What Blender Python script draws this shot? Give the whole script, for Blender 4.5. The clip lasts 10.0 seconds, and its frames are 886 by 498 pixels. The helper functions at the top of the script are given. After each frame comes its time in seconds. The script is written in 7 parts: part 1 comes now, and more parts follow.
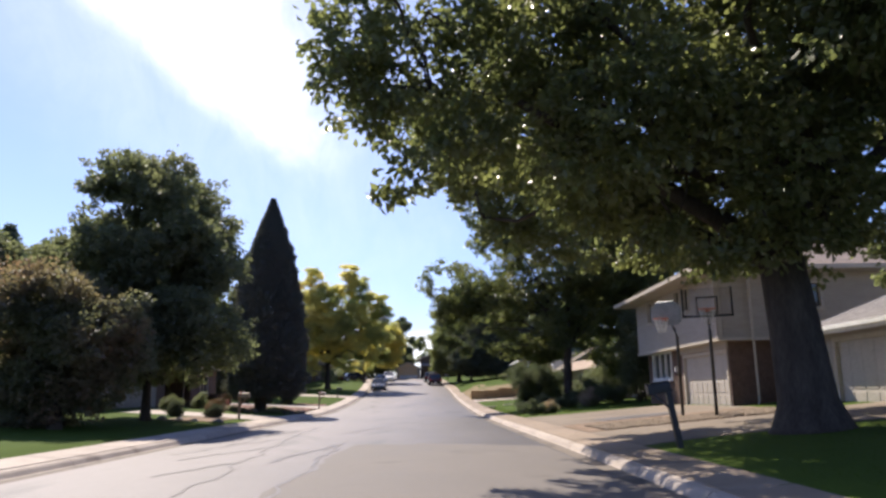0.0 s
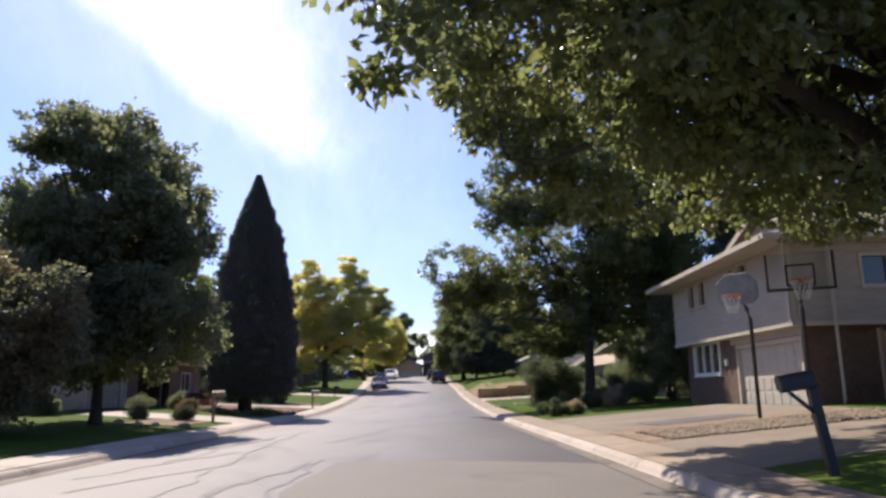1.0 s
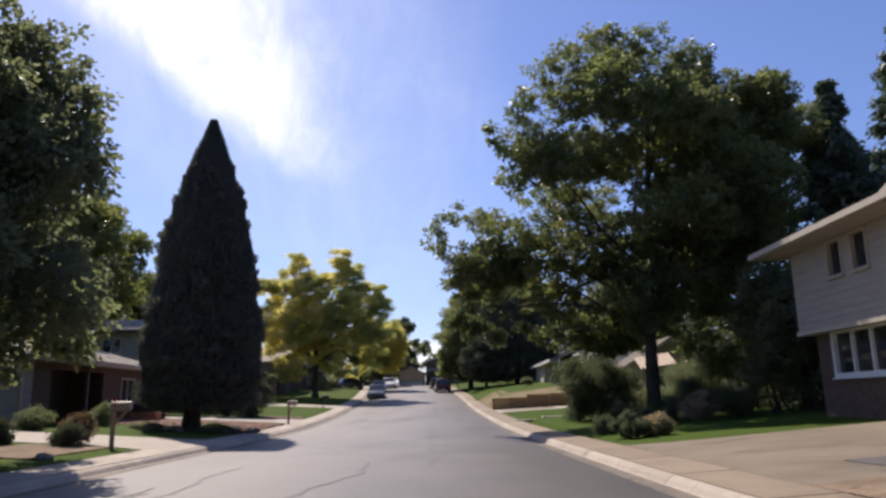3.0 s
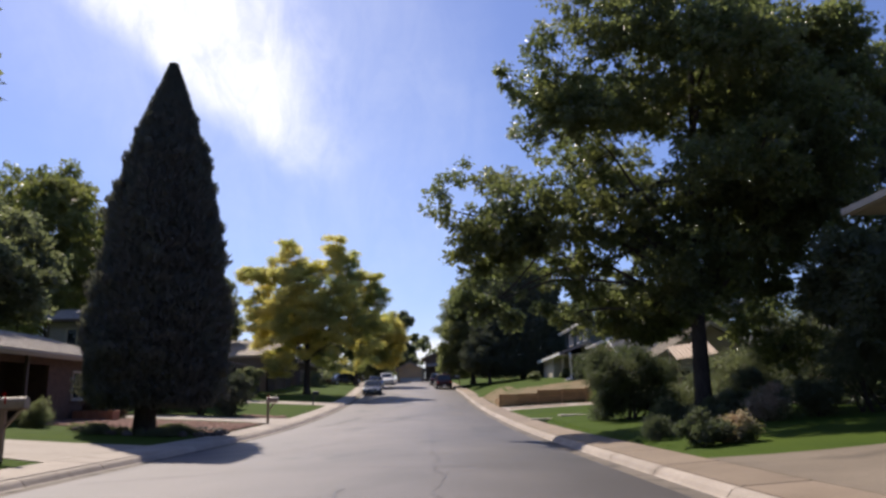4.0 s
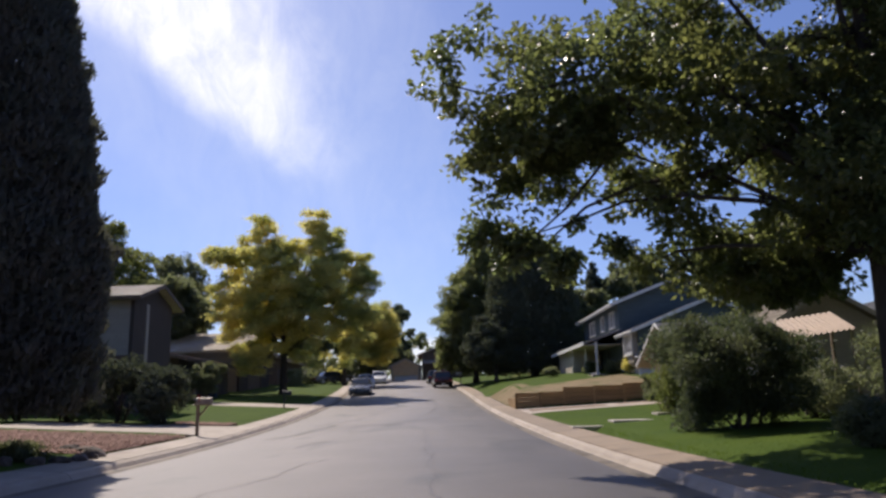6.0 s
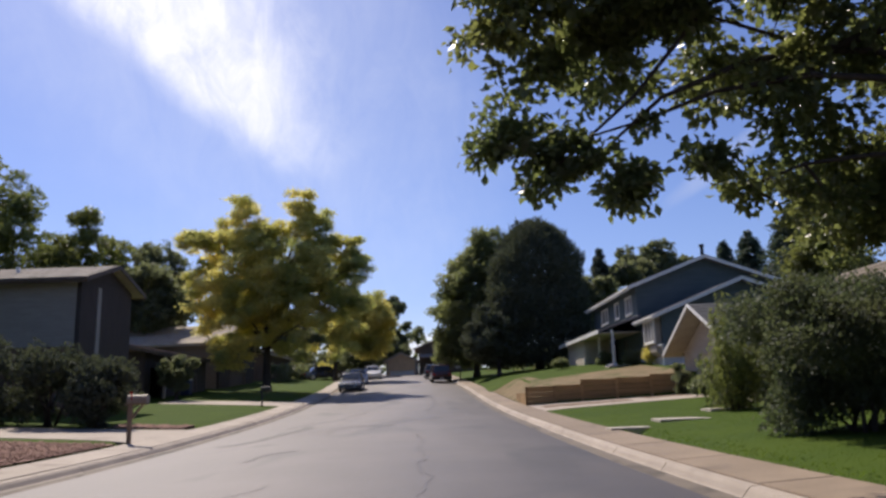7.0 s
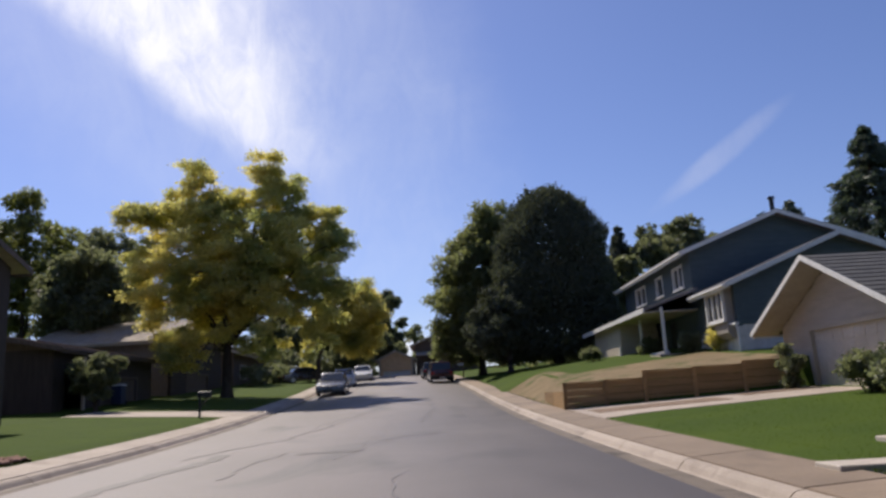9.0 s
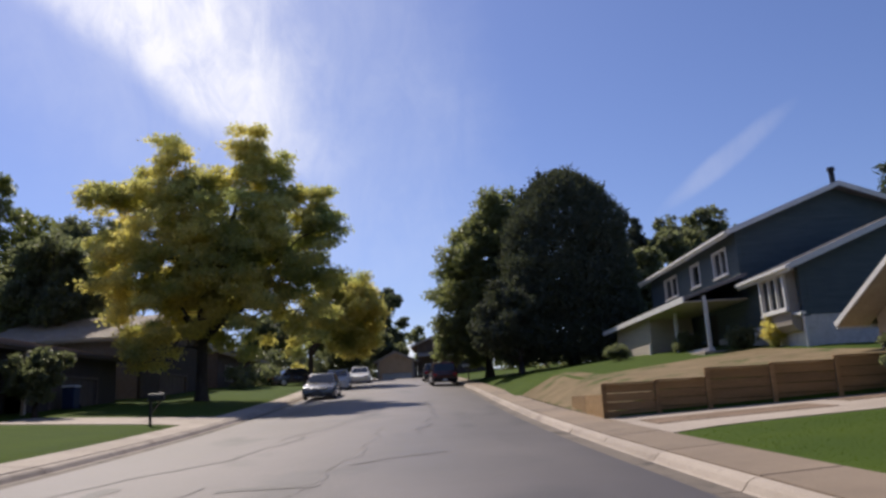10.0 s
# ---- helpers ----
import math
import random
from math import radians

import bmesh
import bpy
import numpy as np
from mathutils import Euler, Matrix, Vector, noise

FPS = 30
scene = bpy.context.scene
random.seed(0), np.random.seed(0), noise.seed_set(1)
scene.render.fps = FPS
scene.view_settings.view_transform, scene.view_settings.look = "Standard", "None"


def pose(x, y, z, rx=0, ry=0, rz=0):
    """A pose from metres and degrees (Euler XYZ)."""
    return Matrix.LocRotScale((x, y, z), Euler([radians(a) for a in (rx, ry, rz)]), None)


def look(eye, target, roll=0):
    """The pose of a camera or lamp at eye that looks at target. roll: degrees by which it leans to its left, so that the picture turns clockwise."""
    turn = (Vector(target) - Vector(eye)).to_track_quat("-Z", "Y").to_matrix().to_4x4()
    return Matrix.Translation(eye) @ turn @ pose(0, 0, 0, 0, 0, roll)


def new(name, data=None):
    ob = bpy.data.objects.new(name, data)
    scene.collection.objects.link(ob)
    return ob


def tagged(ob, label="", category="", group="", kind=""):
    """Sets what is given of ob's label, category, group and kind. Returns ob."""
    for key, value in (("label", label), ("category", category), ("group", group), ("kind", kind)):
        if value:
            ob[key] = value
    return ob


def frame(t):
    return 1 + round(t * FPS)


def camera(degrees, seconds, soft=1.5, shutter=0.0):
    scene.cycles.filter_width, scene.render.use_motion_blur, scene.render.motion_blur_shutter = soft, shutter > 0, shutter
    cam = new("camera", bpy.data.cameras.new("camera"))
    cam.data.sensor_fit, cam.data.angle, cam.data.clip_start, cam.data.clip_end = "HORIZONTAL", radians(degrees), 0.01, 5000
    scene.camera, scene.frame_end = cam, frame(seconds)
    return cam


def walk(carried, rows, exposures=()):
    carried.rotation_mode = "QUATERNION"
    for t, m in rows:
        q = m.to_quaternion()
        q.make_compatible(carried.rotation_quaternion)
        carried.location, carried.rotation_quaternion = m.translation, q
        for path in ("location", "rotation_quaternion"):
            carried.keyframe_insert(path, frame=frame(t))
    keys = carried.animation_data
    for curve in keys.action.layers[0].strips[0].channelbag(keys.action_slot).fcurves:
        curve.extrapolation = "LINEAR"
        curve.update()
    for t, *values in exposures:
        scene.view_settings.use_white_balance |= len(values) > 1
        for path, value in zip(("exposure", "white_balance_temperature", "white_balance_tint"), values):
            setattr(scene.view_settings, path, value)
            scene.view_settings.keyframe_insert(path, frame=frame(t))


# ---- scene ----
# Camera: a car on a suburban street, a lens of 63 degrees that looks up about 11.5 degrees
cam = camera(63.0, 10.0, soft=2.8)
ROWS = [
    (0.0, 0.000, 0.000, 1.250, -0.00, 11.34, 0.80),
    (0.5, -0.108, 2.479, 1.250, 0.05, 11.57, 0.80),
    (1.0, -0.219, 5.028, 1.248, 0.17, 11.22, 0.95),
    (1.5, -0.327, 7.542, 1.249, 0.21, 11.72, 1.02),
    (2.0, -0.436, 10.117, 1.254, 0.28, 12.00, 1.06),
    (2.5, -0.545, 12.628, 1.258, 0.33, 12.09, 1.09),
    (4.0, -0.830, 20.520, 1.223, 0.27, 11.80, 1.15),
    (4.5, -0.902, 23.076, 1.225, 0.23, 11.98, 1.55),
    (5.0, -0.970, 25.668, 1.230, 0.19, 11.13, 1.55),
    (5.5, -1.020, 28.231, 1.233, 0.09, 11.90, 1.40),
    (7.0, -1.121, 36.251, 1.209, -0.09, 11.53, 1.95),
    (7.5, -1.127, 38.857, 1.210, -0.19, 11.46, 2.28),
    (8.0, -1.126, 41.460, 1.213, -0.18, 11.76, 2.66),
    (8.5, -1.121, 44.047, 1.218, -0.18, 11.95, 3.02),
    (9.0, -1.117, 46.671, 1.226, -0.04, 11.71, 3.20),
    (9.5, -1.107, 49.285, 1.236, 0.03, 11.75, 3.16),
    (10.0, -1.105, 52.000, 1.250, 0.20, 12.03, 3.02),
]
walk(cam, [(t, pose(x, y, z, 90 + pitch, roll, yaw)) for t, x, y, z, yaw, pitch, roll in ROWS],
     exposures=[(0.0, 0.78), (1.5, 0.74), (2.5, 0.47), (4.0, 0.26), (6.0, 0.16), (8.0, 0.1), (10.0, 0.0)])

# ---- sky and sun ----
SUN_ELEV, SUN_AZ = radians(51), radians(29)          # azimuth: to the left of the street's direction
sun_dir = Vector((-math.sin(SUN_AZ) * math.cos(SUN_ELEV), math.cos(SUN_AZ) * math.cos(SUN_ELEV), math.sin(SUN_ELEV)))
world = bpy.data.worlds.new("sky")
scene.world = world
world.use_nodes = True
wn, wl = world.node_tree.nodes, world.node_tree.links
wn.clear()
sky = wn.new("ShaderNodeTexSky")
sky.sky_type, sky.sun_disc, sky.sun_elevation, sky.sun_rotation = "NISHITA", False, SUN_ELEV, -SUN_AZ
sky.air_density, sky.dust_density, sky.ozone_density = 1.0, 0.6, 1.6
coords = wn.new("ShaderNodeTexCoord")
wmap = wn.new("ShaderNodeMapping")
wmap.inputs["Scale"].default_value = (3.0, 1.4, 4.0)
wmap.inputs["Rotation"].default_value = (0.3, 0.5, 0.4)
wl.new(coords.outputs["Generated"], wmap.inputs["Vector"])
wnoise = wn.new("ShaderNodeTexNoise")
wnoise.inputs["Scale"].default_value, wnoise.inputs["Detail"].default_value, wnoise.inputs["Roughness"].default_value = 3.2, 9.0, 0.66
wl.new(wmap.outputs["Vector"], wnoise.inputs["Vector"])

fmap = wn.new("ShaderNodeMapping")
fmap.inputs["Rotation"].default_value, fmap.inputs["Scale"].default_value = (0.2, 0.75, 0.3), (14.0, 8.0, 6.0)
wl.new(coords.outputs["Generated"], fmap.inputs["Vector"])
wfine = wn.new("ShaderNodeTexNoise")
wfine.inputs["Scale"].default_value, wfine.inputs["Detail"].default_value, wfine.inputs["Roughness"].default_value = 1.6, 9.0, 0.68
wfine.inputs["Distortion"].default_value = 0.6
wl.new(fmap.outputs["Vector"], wfine.inputs["Vector"])


def cloud_bank(towards, along, length, width, soft_edge, wisps):
    """The share of white of one drifting bank of cloud about a direction of the sky."""
    c = Vector(towards).normalized()
    a = (Vector(along) - c * c.dot(Vector(along))).normalized()
    b = c.cross(a)
    terms = []
    for axis, size in ((a, length), (b, width)):
        dot = wn.new("ShaderNodeVectorMath")
        dot.operation = "DOT_PRODUCT"
        dot.inputs[1].default_value = axis / size
        wl.new(coords.outputs["Generated"], dot.inputs[0])
        sq = wn.new("ShaderNodeMath")
        sq.operation = "POWER"
        ab = wn.new("ShaderNodeMath")
        ab.operation = "ABSOLUTE"
        wl.new(dot.outputs["Value"], ab.inputs[0])
        wl.new(ab.outputs[0], sq.inputs[0])
        sq.inputs[1].default_value = 2.0
        terms.append(sq)
    add = wn.new("ShaderNodeMath")
    wl.new(terms[0].outputs[0], add.inputs[0])
    wl.new(terms[1].outputs[0], add.inputs[1])
    rag = wn.new("ShaderNodeMath")
    rag.operation = "MULTIPLY_ADD"
    wl.new(wnoise.outputs["Fac"], rag.inputs[0])
    rag.inputs[1].default_value = wisps
    rag.inputs[2].default_value = -0.5 * wisps
    tot = wn.new("ShaderNodeMath")
    wl.new(add.outputs[0], tot.inputs[0])
    wl.new(rag.outputs[0], tot.inputs[1])
    ramp = wn.new("ShaderNodeMapRange")
    ramp.interpolation_type = "SMOOTHSTEP"
    ramp.inputs["From Min"].default_value, ramp.inputs["From Max"].default_value = 1.0 + soft_edge, 1.0 - soft_edge
    wl.new(tot.outputs[0], ramp.inputs["Value"])
    front = wn.new("ShaderNodeVectorMath")
    front.operation = "DOT_PRODUCT"
    front.inputs[1].default_value = c
    wl.new(coords.outputs["Generated"], front.inputs[0])
    gate = wn.new("ShaderNodeMath")
    gate.operation = "GREATER_THAN"
    gate.inputs[1].default_value = 0.2
    wl.new(front.outputs["Value"], gate.inputs[0])
    out = wn.new("ShaderNodeMath")
    out.operation = "MULTIPLY"
    fleck = wn.new("ShaderNodeMapRange")
    fleck.inputs["From Min"].default_value, fleck.inputs["From Max"].default_value = 0.36, 0.62
    fleck.inputs["To Min"].default_value, fleck.inputs["To Max"].default_value = 0.62, 1.0
    wl.new(wfine.outputs["Fac"], fleck.inputs["Value"])
    veil = wn.new("ShaderNodeMath")
    veil.operation = "MULTIPLY"
    wl.new(ramp.outputs[0], veil.inputs[0])
    wl.new(fleck.outputs[0], veil.inputs[1])
    wl.new(veil.outputs[0], out.inputs[0])
    wl.new(gate.outputs[0], out.inputs[1])
    return out.outputs[0]


def great_circle(p, q, inside, wobble, edge0, edge1):
    """A smooth step across the great circle through two directions, rising towards a third."""
    nrm = Vector(p).cross(Vector(q)).normalized()
    if nrm.dot(Vector(inside)) < 0:
        nrm = -nrm
    dot = wn.new("ShaderNodeVectorMath")
    dot.operation = "DOT_PRODUCT"
    dot.inputs[1].default_value = nrm
    wl.new(coords.outputs["Generated"], dot.inputs[0])
    rag = wn.new("ShaderNodeMath")
    rag.operation = "MULTIPLY_ADD"
    wl.new(wnoise.outputs["Fac"], rag.inputs[0])
    rag.inputs[1].default_value = wobble
    wl.new(dot.outputs["Value"], rag.inputs[2])
    ramp = wn.new("ShaderNodeMapRange")
    ramp.interpolation_type = "SMOOTHSTEP"
    ramp.inputs["From Min"].default_value, ramp.inputs["From Max"].default_value = edge0 + 0.5 * wobble, edge1 + 0.5 * wobble
    wl.new(rag.outputs[0], ramp.inputs["Value"])
    return ramp.outputs[0]


def times(*facs):
    out = facs[0]
    for f in facs[1:]:
        k = wn.new("ShaderNodeMath")
        k.operation = "MULTIPLY"
        wl.new(out, k.inputs[0])
        wl.new(f, k.inputs[1])
        out = k.outputs[0]
    return out


def wedge_cloud():
    """A fan of high cloud: a clear lower edge, a soft upper one, thinning out to its tip."""
    core = (-0.27, 0.86, 0.44)
    low_edge = great_circle((-0.457, 0.758, 0.466), (-0.143, 0.96, 0.239), core, 0.05, -0.006, 0.055)
    high_edge = great_circle((-0.17, 0.838, 0.52), (-0.105, 0.971, 0.217), core, 0.10, -0.040, 0.112)
    tip = great_circle((-0.30, 0.93, 0.22), (0.02, 0.93, 0.36), core, 0.06, -0.10, 0.15)
    crest = great_circle((-0.6, 0.55, 0.62), (-0.05, 0.62, 0.78), core, 0.15, -0.2, 0.1)
    fleck = wn.new("ShaderNodeMapRange")
    fleck.inputs["From Min"].default_value, fleck.inputs["From Max"].default_value = 0.34, 0.60
    fleck.inputs["To Min"].default_value, fleck.inputs["To Max"].default_value = 0.55, 1.0
    wl.new(wfine.outputs["Fac"], fleck.inputs["Value"])
    return times(low_edge, high_edge, tip, crest, fleck.outputs[0])


def over(below, fac, amount, colour):
    k = wn.new("ShaderNodeMath")
    k.operation = "MULTIPLY"
    k.inputs[1].default_value = amount
    wl.new(fac, k.inputs[0])
    mix = wn.new("ShaderNodeMix")
    mix.data_type = "RGBA"
    wl.new(k.outputs[0], mix.inputs["Factor"])
    wl.new(below, mix.inputs[6])
    mix.inputs[7].default_value = colour
    return mix.outputs[2]


tint = wn.new("ShaderNodeMix")
tint.data_type, tint.blend_type = "RGBA", "MULTIPLY"
tint.inputs["Factor"].default_value = 1.0
wl.new(sky.outputs["Color"], tint.inputs[6])
tint.inputs[7].default_value = (0.925, 0.957, 1.32, 1)
clouds = over(tint.outputs[2], wedge_cloud(), 0.92, (12.6, 12.3, 13.0, 1))
clouds = over(clouds, cloud_bank((-0.24, 0.85, 0.47), (-0.144, -0.127, 0.17), 0.36, 0.22, 0.98, 1.2), 0.22, (10.5, 10.8, 11.8, 1))
clouds = over(clouds, cloud_bank((0.372, 0.882, 0.285), (0.11, -0.072, 0.078), 0.085, 0.013, 0.9, 1.9), 0.2, (9.0, 9.0, 10.0, 1))
clouds = over(clouds, cloud_bank((-0.04, 0.99, 0.06), (1, 0, 0.0), 0.12, 0.022, 0.7, 1.4), 0.8, (11.0, 10.8, 11.2, 1))
backdrop = wn.new("ShaderNodeBackground")
backdrop.inputs["Strength"].default_value = 0.085
wl.new(clouds, backdrop.inputs["Color"])
wout = wn.new("ShaderNodeOutputWorld")
wl.new(backdrop.outputs[0], wout.inputs["Surface"])

sun = new("sun", bpy.data.lights.new("sun", "SUN"))
sun.data.energy, sun.data.angle, sun.data.color = 4.8, radians(0.55), (1.0, 0.90, 0.79)
sun.matrix_world = look(sun_dir * 100, (0, 0, 0))


# ---- materials ----
def surface(name, a, b, scale=4.0, rough=0.85, bump=0.3, grain=60.0, stain=None, metal=0.0, spec=0.4, stretch=(1, 1, 1), per_piece=0.0, clear=0.0):
    """A worn surface: two colours in large blotches, fine grain and relief, and stains on top."""
    m = bpy.data.materials.new(name)
    m.use_nodes = True
    n, l = m.node_tree.nodes, m.node_tree.links
    p = n["Principled BSDF"]
    tc = n.new("ShaderNodeTexCoord")
    mp = n.new("ShaderNodeMapping")
    mp.inputs["Scale"].default_value = stretch
    l.new(tc.outputs["Object"], mp.inputs["Vector"])
    big = n.new("ShaderNodeTexNoise")
    big.inputs["Scale"].default_value, big.inputs["Detail"].default_value, big.inputs["Roughness"].default_value = scale, 6, 0.6
    fine = n.new("ShaderNodeTexNoise")
    fine.inputs["Scale"].default_value, fine.inputs["Detail"].default_value = grain, 4
    for t in (big, fine):
        l.new(mp.outputs["Vector"], t.inputs["Vector"])
    ramp = n.new("ShaderNodeValToRGB")
    ramp.color_ramp.elements[0].position, ramp.color_ramp.elements[1].position = 0.33, 0.67
    ramp.color_ramp.elements[0].color, ramp.color_ramp.elements[1].color = (*a, 1), (*b, 1)
    l.new(big.outputs["Fac"], ramp.inputs["Fac"])
    colour = ramp.outputs["Color"]
    gr = n.new("ShaderNodeMapRange")
    gr.inputs["From Min"].default_value, gr.inputs["From Max"].default_value = 0.3, 0.7
    gr.inputs["To Min"].default_value, gr.inputs["To Max"].default_value = 0.78, 1.2
    l.new(fine.outputs["Fac"], gr.inputs["Value"])
    mul = n.new("ShaderNodeMix")
    mul.data_type, mul.blend_type = "RGBA", "MULTIPLY"
    mul.inputs["Factor"].default_value = 1.0
    l.new(colour, mul.inputs[6])
    l.new(gr.outputs[0], mul.inputs[7])
    colour = mul.outputs[2]
    if per_piece:
        oi = n.new("ShaderNodeObjectInfo")
        pr = n.new("ShaderNodeMapRange")
        pr.inputs["To Min"].default_value, pr.inputs["To Max"].default_value = 1 - per_piece, 1 + per_piece
        l.new(oi.outputs["Random"], pr.inputs["Value"])
        pm = n.new("ShaderNodeMix")
        pm.data_type, pm.blend_type = "RGBA", "MULTIPLY"
        pm.inputs["Factor"].default_value = 1.0
        l.new(colour, pm.inputs[6])
        l.new(pr.outputs[0], pm.inputs[7])
        colour = pm.outputs[2]
    if stain:
        st = n.new("ShaderNodeTexNoise")
        st.inputs["Scale"].default_value, st.inputs["Detail"].default_value, st.inputs["Distortion"].default_value = stain[1], 7, 0.8
        l.new(mp.outputs["Vector"], st.inputs["Vector"])
        sr = n.new("ShaderNodeMapRange")
        sr.inputs["From Min"].default_value, sr.inputs["From Max"].default_value = stain[2], stain[2] + 0.14
        l.new(st.outputs["Fac"], sr.inputs["Value"])
        sm = n.new("ShaderNodeMix")
        sm.data_type = "RGBA"
        l.new(sr.outputs[0], sm.inputs["Factor"])
        l.new(colour, sm.inputs[6])
        sm.inputs[7].default_value = (*stain[0], 1)
        colour = sm.outputs[2]
    l.new(colour, p.inputs["Base Color"])
    rr = n.new("ShaderNodeMapRange")
    rr.inputs["To Min"].default_value, rr.inputs["To Max"].default_value = max(rough - 0.12, 0.02), min(rough + 0.1, 1)
    l.new(big.outputs["Fac"], rr.inputs["Value"])
    l.new(rr.outputs[0], p.inputs["Roughness"])
    p.inputs["Metallic"].default_value = metal
    p.inputs["Specular IOR Level"].default_value = spec
    p.inputs["Coat Weight"].default_value = clear
    if bump:
        bp = n.new("ShaderNodeBump")
        bp.inputs["Strength"].default_value, bp.inputs["Distance"].default_value = bump, 0.01
        l.new(fine.outputs["Fac"], bp.inputs["Height"])
        l.new(bp.outputs["Normal"], p.inputs["Normal"])
    return m


def foliage(name, a, b, c, patch=0.5, through_light=0.45, gloss=0.4, drift=None):
    """Leaves: every leaf has its own shade, larger patches drift towards the third colour, and light comes through."""
    m = bpy.data.materials.new(name)
    m.use_nodes = True
    n, l = m.node_tree.nodes, m.node_tree.links
    p = n["Principled BSDF"]
    geo = n.new("ShaderNodeNewGeometry")
    ramp = n.new("ShaderNodeValToRGB")
    ramp.color_ramp.elements[0].color, ramp.color_ramp.elements[1].color = (*a, 1), (*b, 1)
    l.new(geo.outputs["Random Per Island"], ramp.inputs["Fac"])
    tc = n.new("ShaderNodeTexCoord")
    ns = n.new("ShaderNodeTexNoise")
    ns.inputs["Scale"].default_value, ns.inputs["Detail"].default_value = patch, 3
    l.new(tc.outputs["Object"], ns.inputs["Vector"])
    mr = n.new("ShaderNodeMapRange")
    mr.inputs["From Min"].default_value, mr.inputs["From Max"].default_value = 0.42, 0.62
    l.new(ns.outputs["Fac"], mr.inputs["Value"])
    mx = n.new("ShaderNodeMix")
    mx.data_type = "RGBA"
    turned = mr.outputs[0]
    if drift:                     # one side of the crown keeps the third colour
        sep, side, both = n.new("ShaderNodeSeparateXYZ"), n.new("ShaderNodeMapRange"), n.new("ShaderNodeMath")
        l.new(tc.outputs["Object"], sep.inputs[0])
        l.new(sep.outputs["X"], side.inputs["Value"])
        side.inputs["From Min"].default_value, side.inputs["From Max"].default_value = drift
        side.inputs["To Min"].default_value, side.inputs["To Max"].default_value = -0.35, 0.65
        both.operation, both.use_clamp = "ADD", True
        l.new(turned, both.inputs[0])
        l.new(side.outputs[0], both.inputs[1])
        turned = both.outputs[0]
    l.new(turned, mx.inputs["Factor"])
    l.new(ramp.outputs["Color"], mx.inputs[6])
    mx.inputs[7].default_value = (*c, 1)
    l.new(mx.outputs[2], p.inputs["Base Color"])
    p.inputs["Roughness"].default_value = gloss
    p.inputs["Specular IOR Level"].default_value = 0.45
    tr = n.new("ShaderNodeBsdfTranslucent")
    warm = n.new("ShaderNodeMix")
    warm.data_type, warm.blend_type = "RGBA", "MULTIPLY"
    warm.inputs["Factor"].default_value = 1.0
    l.new(mx.outputs[2], warm.inputs[6])
    warm.inputs[7].default_value = (2.05, 2.12, 1.35, 1)
    l.new(warm.outputs[2], tr.inputs["Color"])
    ms = n.new("ShaderNodeMixShader")
    ms.inputs["Fac"].default_value = through_light
    l.new(p.outputs[0], ms.inputs[1])
    l.new(tr.outputs[0], ms.inputs[2])
    l.new(ms.outputs[0], n["Material Output"].inputs["Surface"])
    return m


def glass(name, tone=(0.02, 0.025, 0.03)):
    m = bpy.data.materials.new(name)
    m.use_nodes = True
    p = m.node_tree.nodes["Principled BSDF"]
    p.inputs["Base Color"].default_value = (*tone, 1)
    p.inputs["Roughness"].default_value = 0.04
    p.inputs["Specular IOR Level"].default_value = 0.6
    return m


def lane_tone(m, x0, x1, least):
    """Multiplies the colour across x: 1.26 before x0, least beyond x1, with a ragged change between the two."""
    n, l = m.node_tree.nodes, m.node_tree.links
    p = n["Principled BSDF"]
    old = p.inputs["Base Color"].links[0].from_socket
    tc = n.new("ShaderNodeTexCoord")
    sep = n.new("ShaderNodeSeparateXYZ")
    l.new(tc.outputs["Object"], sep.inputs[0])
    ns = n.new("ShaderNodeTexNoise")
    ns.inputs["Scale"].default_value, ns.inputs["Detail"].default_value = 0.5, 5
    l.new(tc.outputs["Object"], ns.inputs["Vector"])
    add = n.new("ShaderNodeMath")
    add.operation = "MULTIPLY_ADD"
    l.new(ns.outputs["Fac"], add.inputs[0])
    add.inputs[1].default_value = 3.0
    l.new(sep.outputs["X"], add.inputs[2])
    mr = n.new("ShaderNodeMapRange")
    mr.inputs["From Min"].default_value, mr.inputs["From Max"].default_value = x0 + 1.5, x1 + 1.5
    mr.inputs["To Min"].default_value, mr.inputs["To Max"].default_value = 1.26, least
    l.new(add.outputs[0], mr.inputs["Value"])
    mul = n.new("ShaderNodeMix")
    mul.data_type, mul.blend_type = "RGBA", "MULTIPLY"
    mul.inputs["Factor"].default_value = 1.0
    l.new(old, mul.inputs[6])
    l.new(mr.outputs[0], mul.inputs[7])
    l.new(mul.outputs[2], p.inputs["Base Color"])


ASPHALT = surface("asphalt", (0.102, 0.087, 0.084), (0.146, 0.125, 0.120), 0.3, 0.60, 0.35, 90, stain=((0.066, 0.060, 0.060), 0.4, 0.57), spec=0.5, stretch=(1, 0.4, 1))
lane_tone(ASPHALT, -4.4, 1.4, 0.47)
SEAM = surface("crack sealer", (0.080, 0.072, 0.071), (0.118, 0.105, 0.103), 3, 0.5, 0.2, 40)
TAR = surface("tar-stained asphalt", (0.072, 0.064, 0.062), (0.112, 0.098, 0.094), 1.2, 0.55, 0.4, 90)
PATCH_TAN = surface("tan-grey worn asphalt", (0.117, 0.100, 0.087), (0.145, 0.125, 0.108), 0.5, 0.75, 0.3, 90, stain=((0.085, 0.073, 0.062), 0.5, 0.6))
CONCRETE = surface("concrete", (0.32, 0.265, 0.215), (0.41, 0.345, 0.285), 0.9, 0.8, 0.3, 70, stain=((0.19, 0.15, 0.12), 0.8, 0.6), per_piece=0.1)
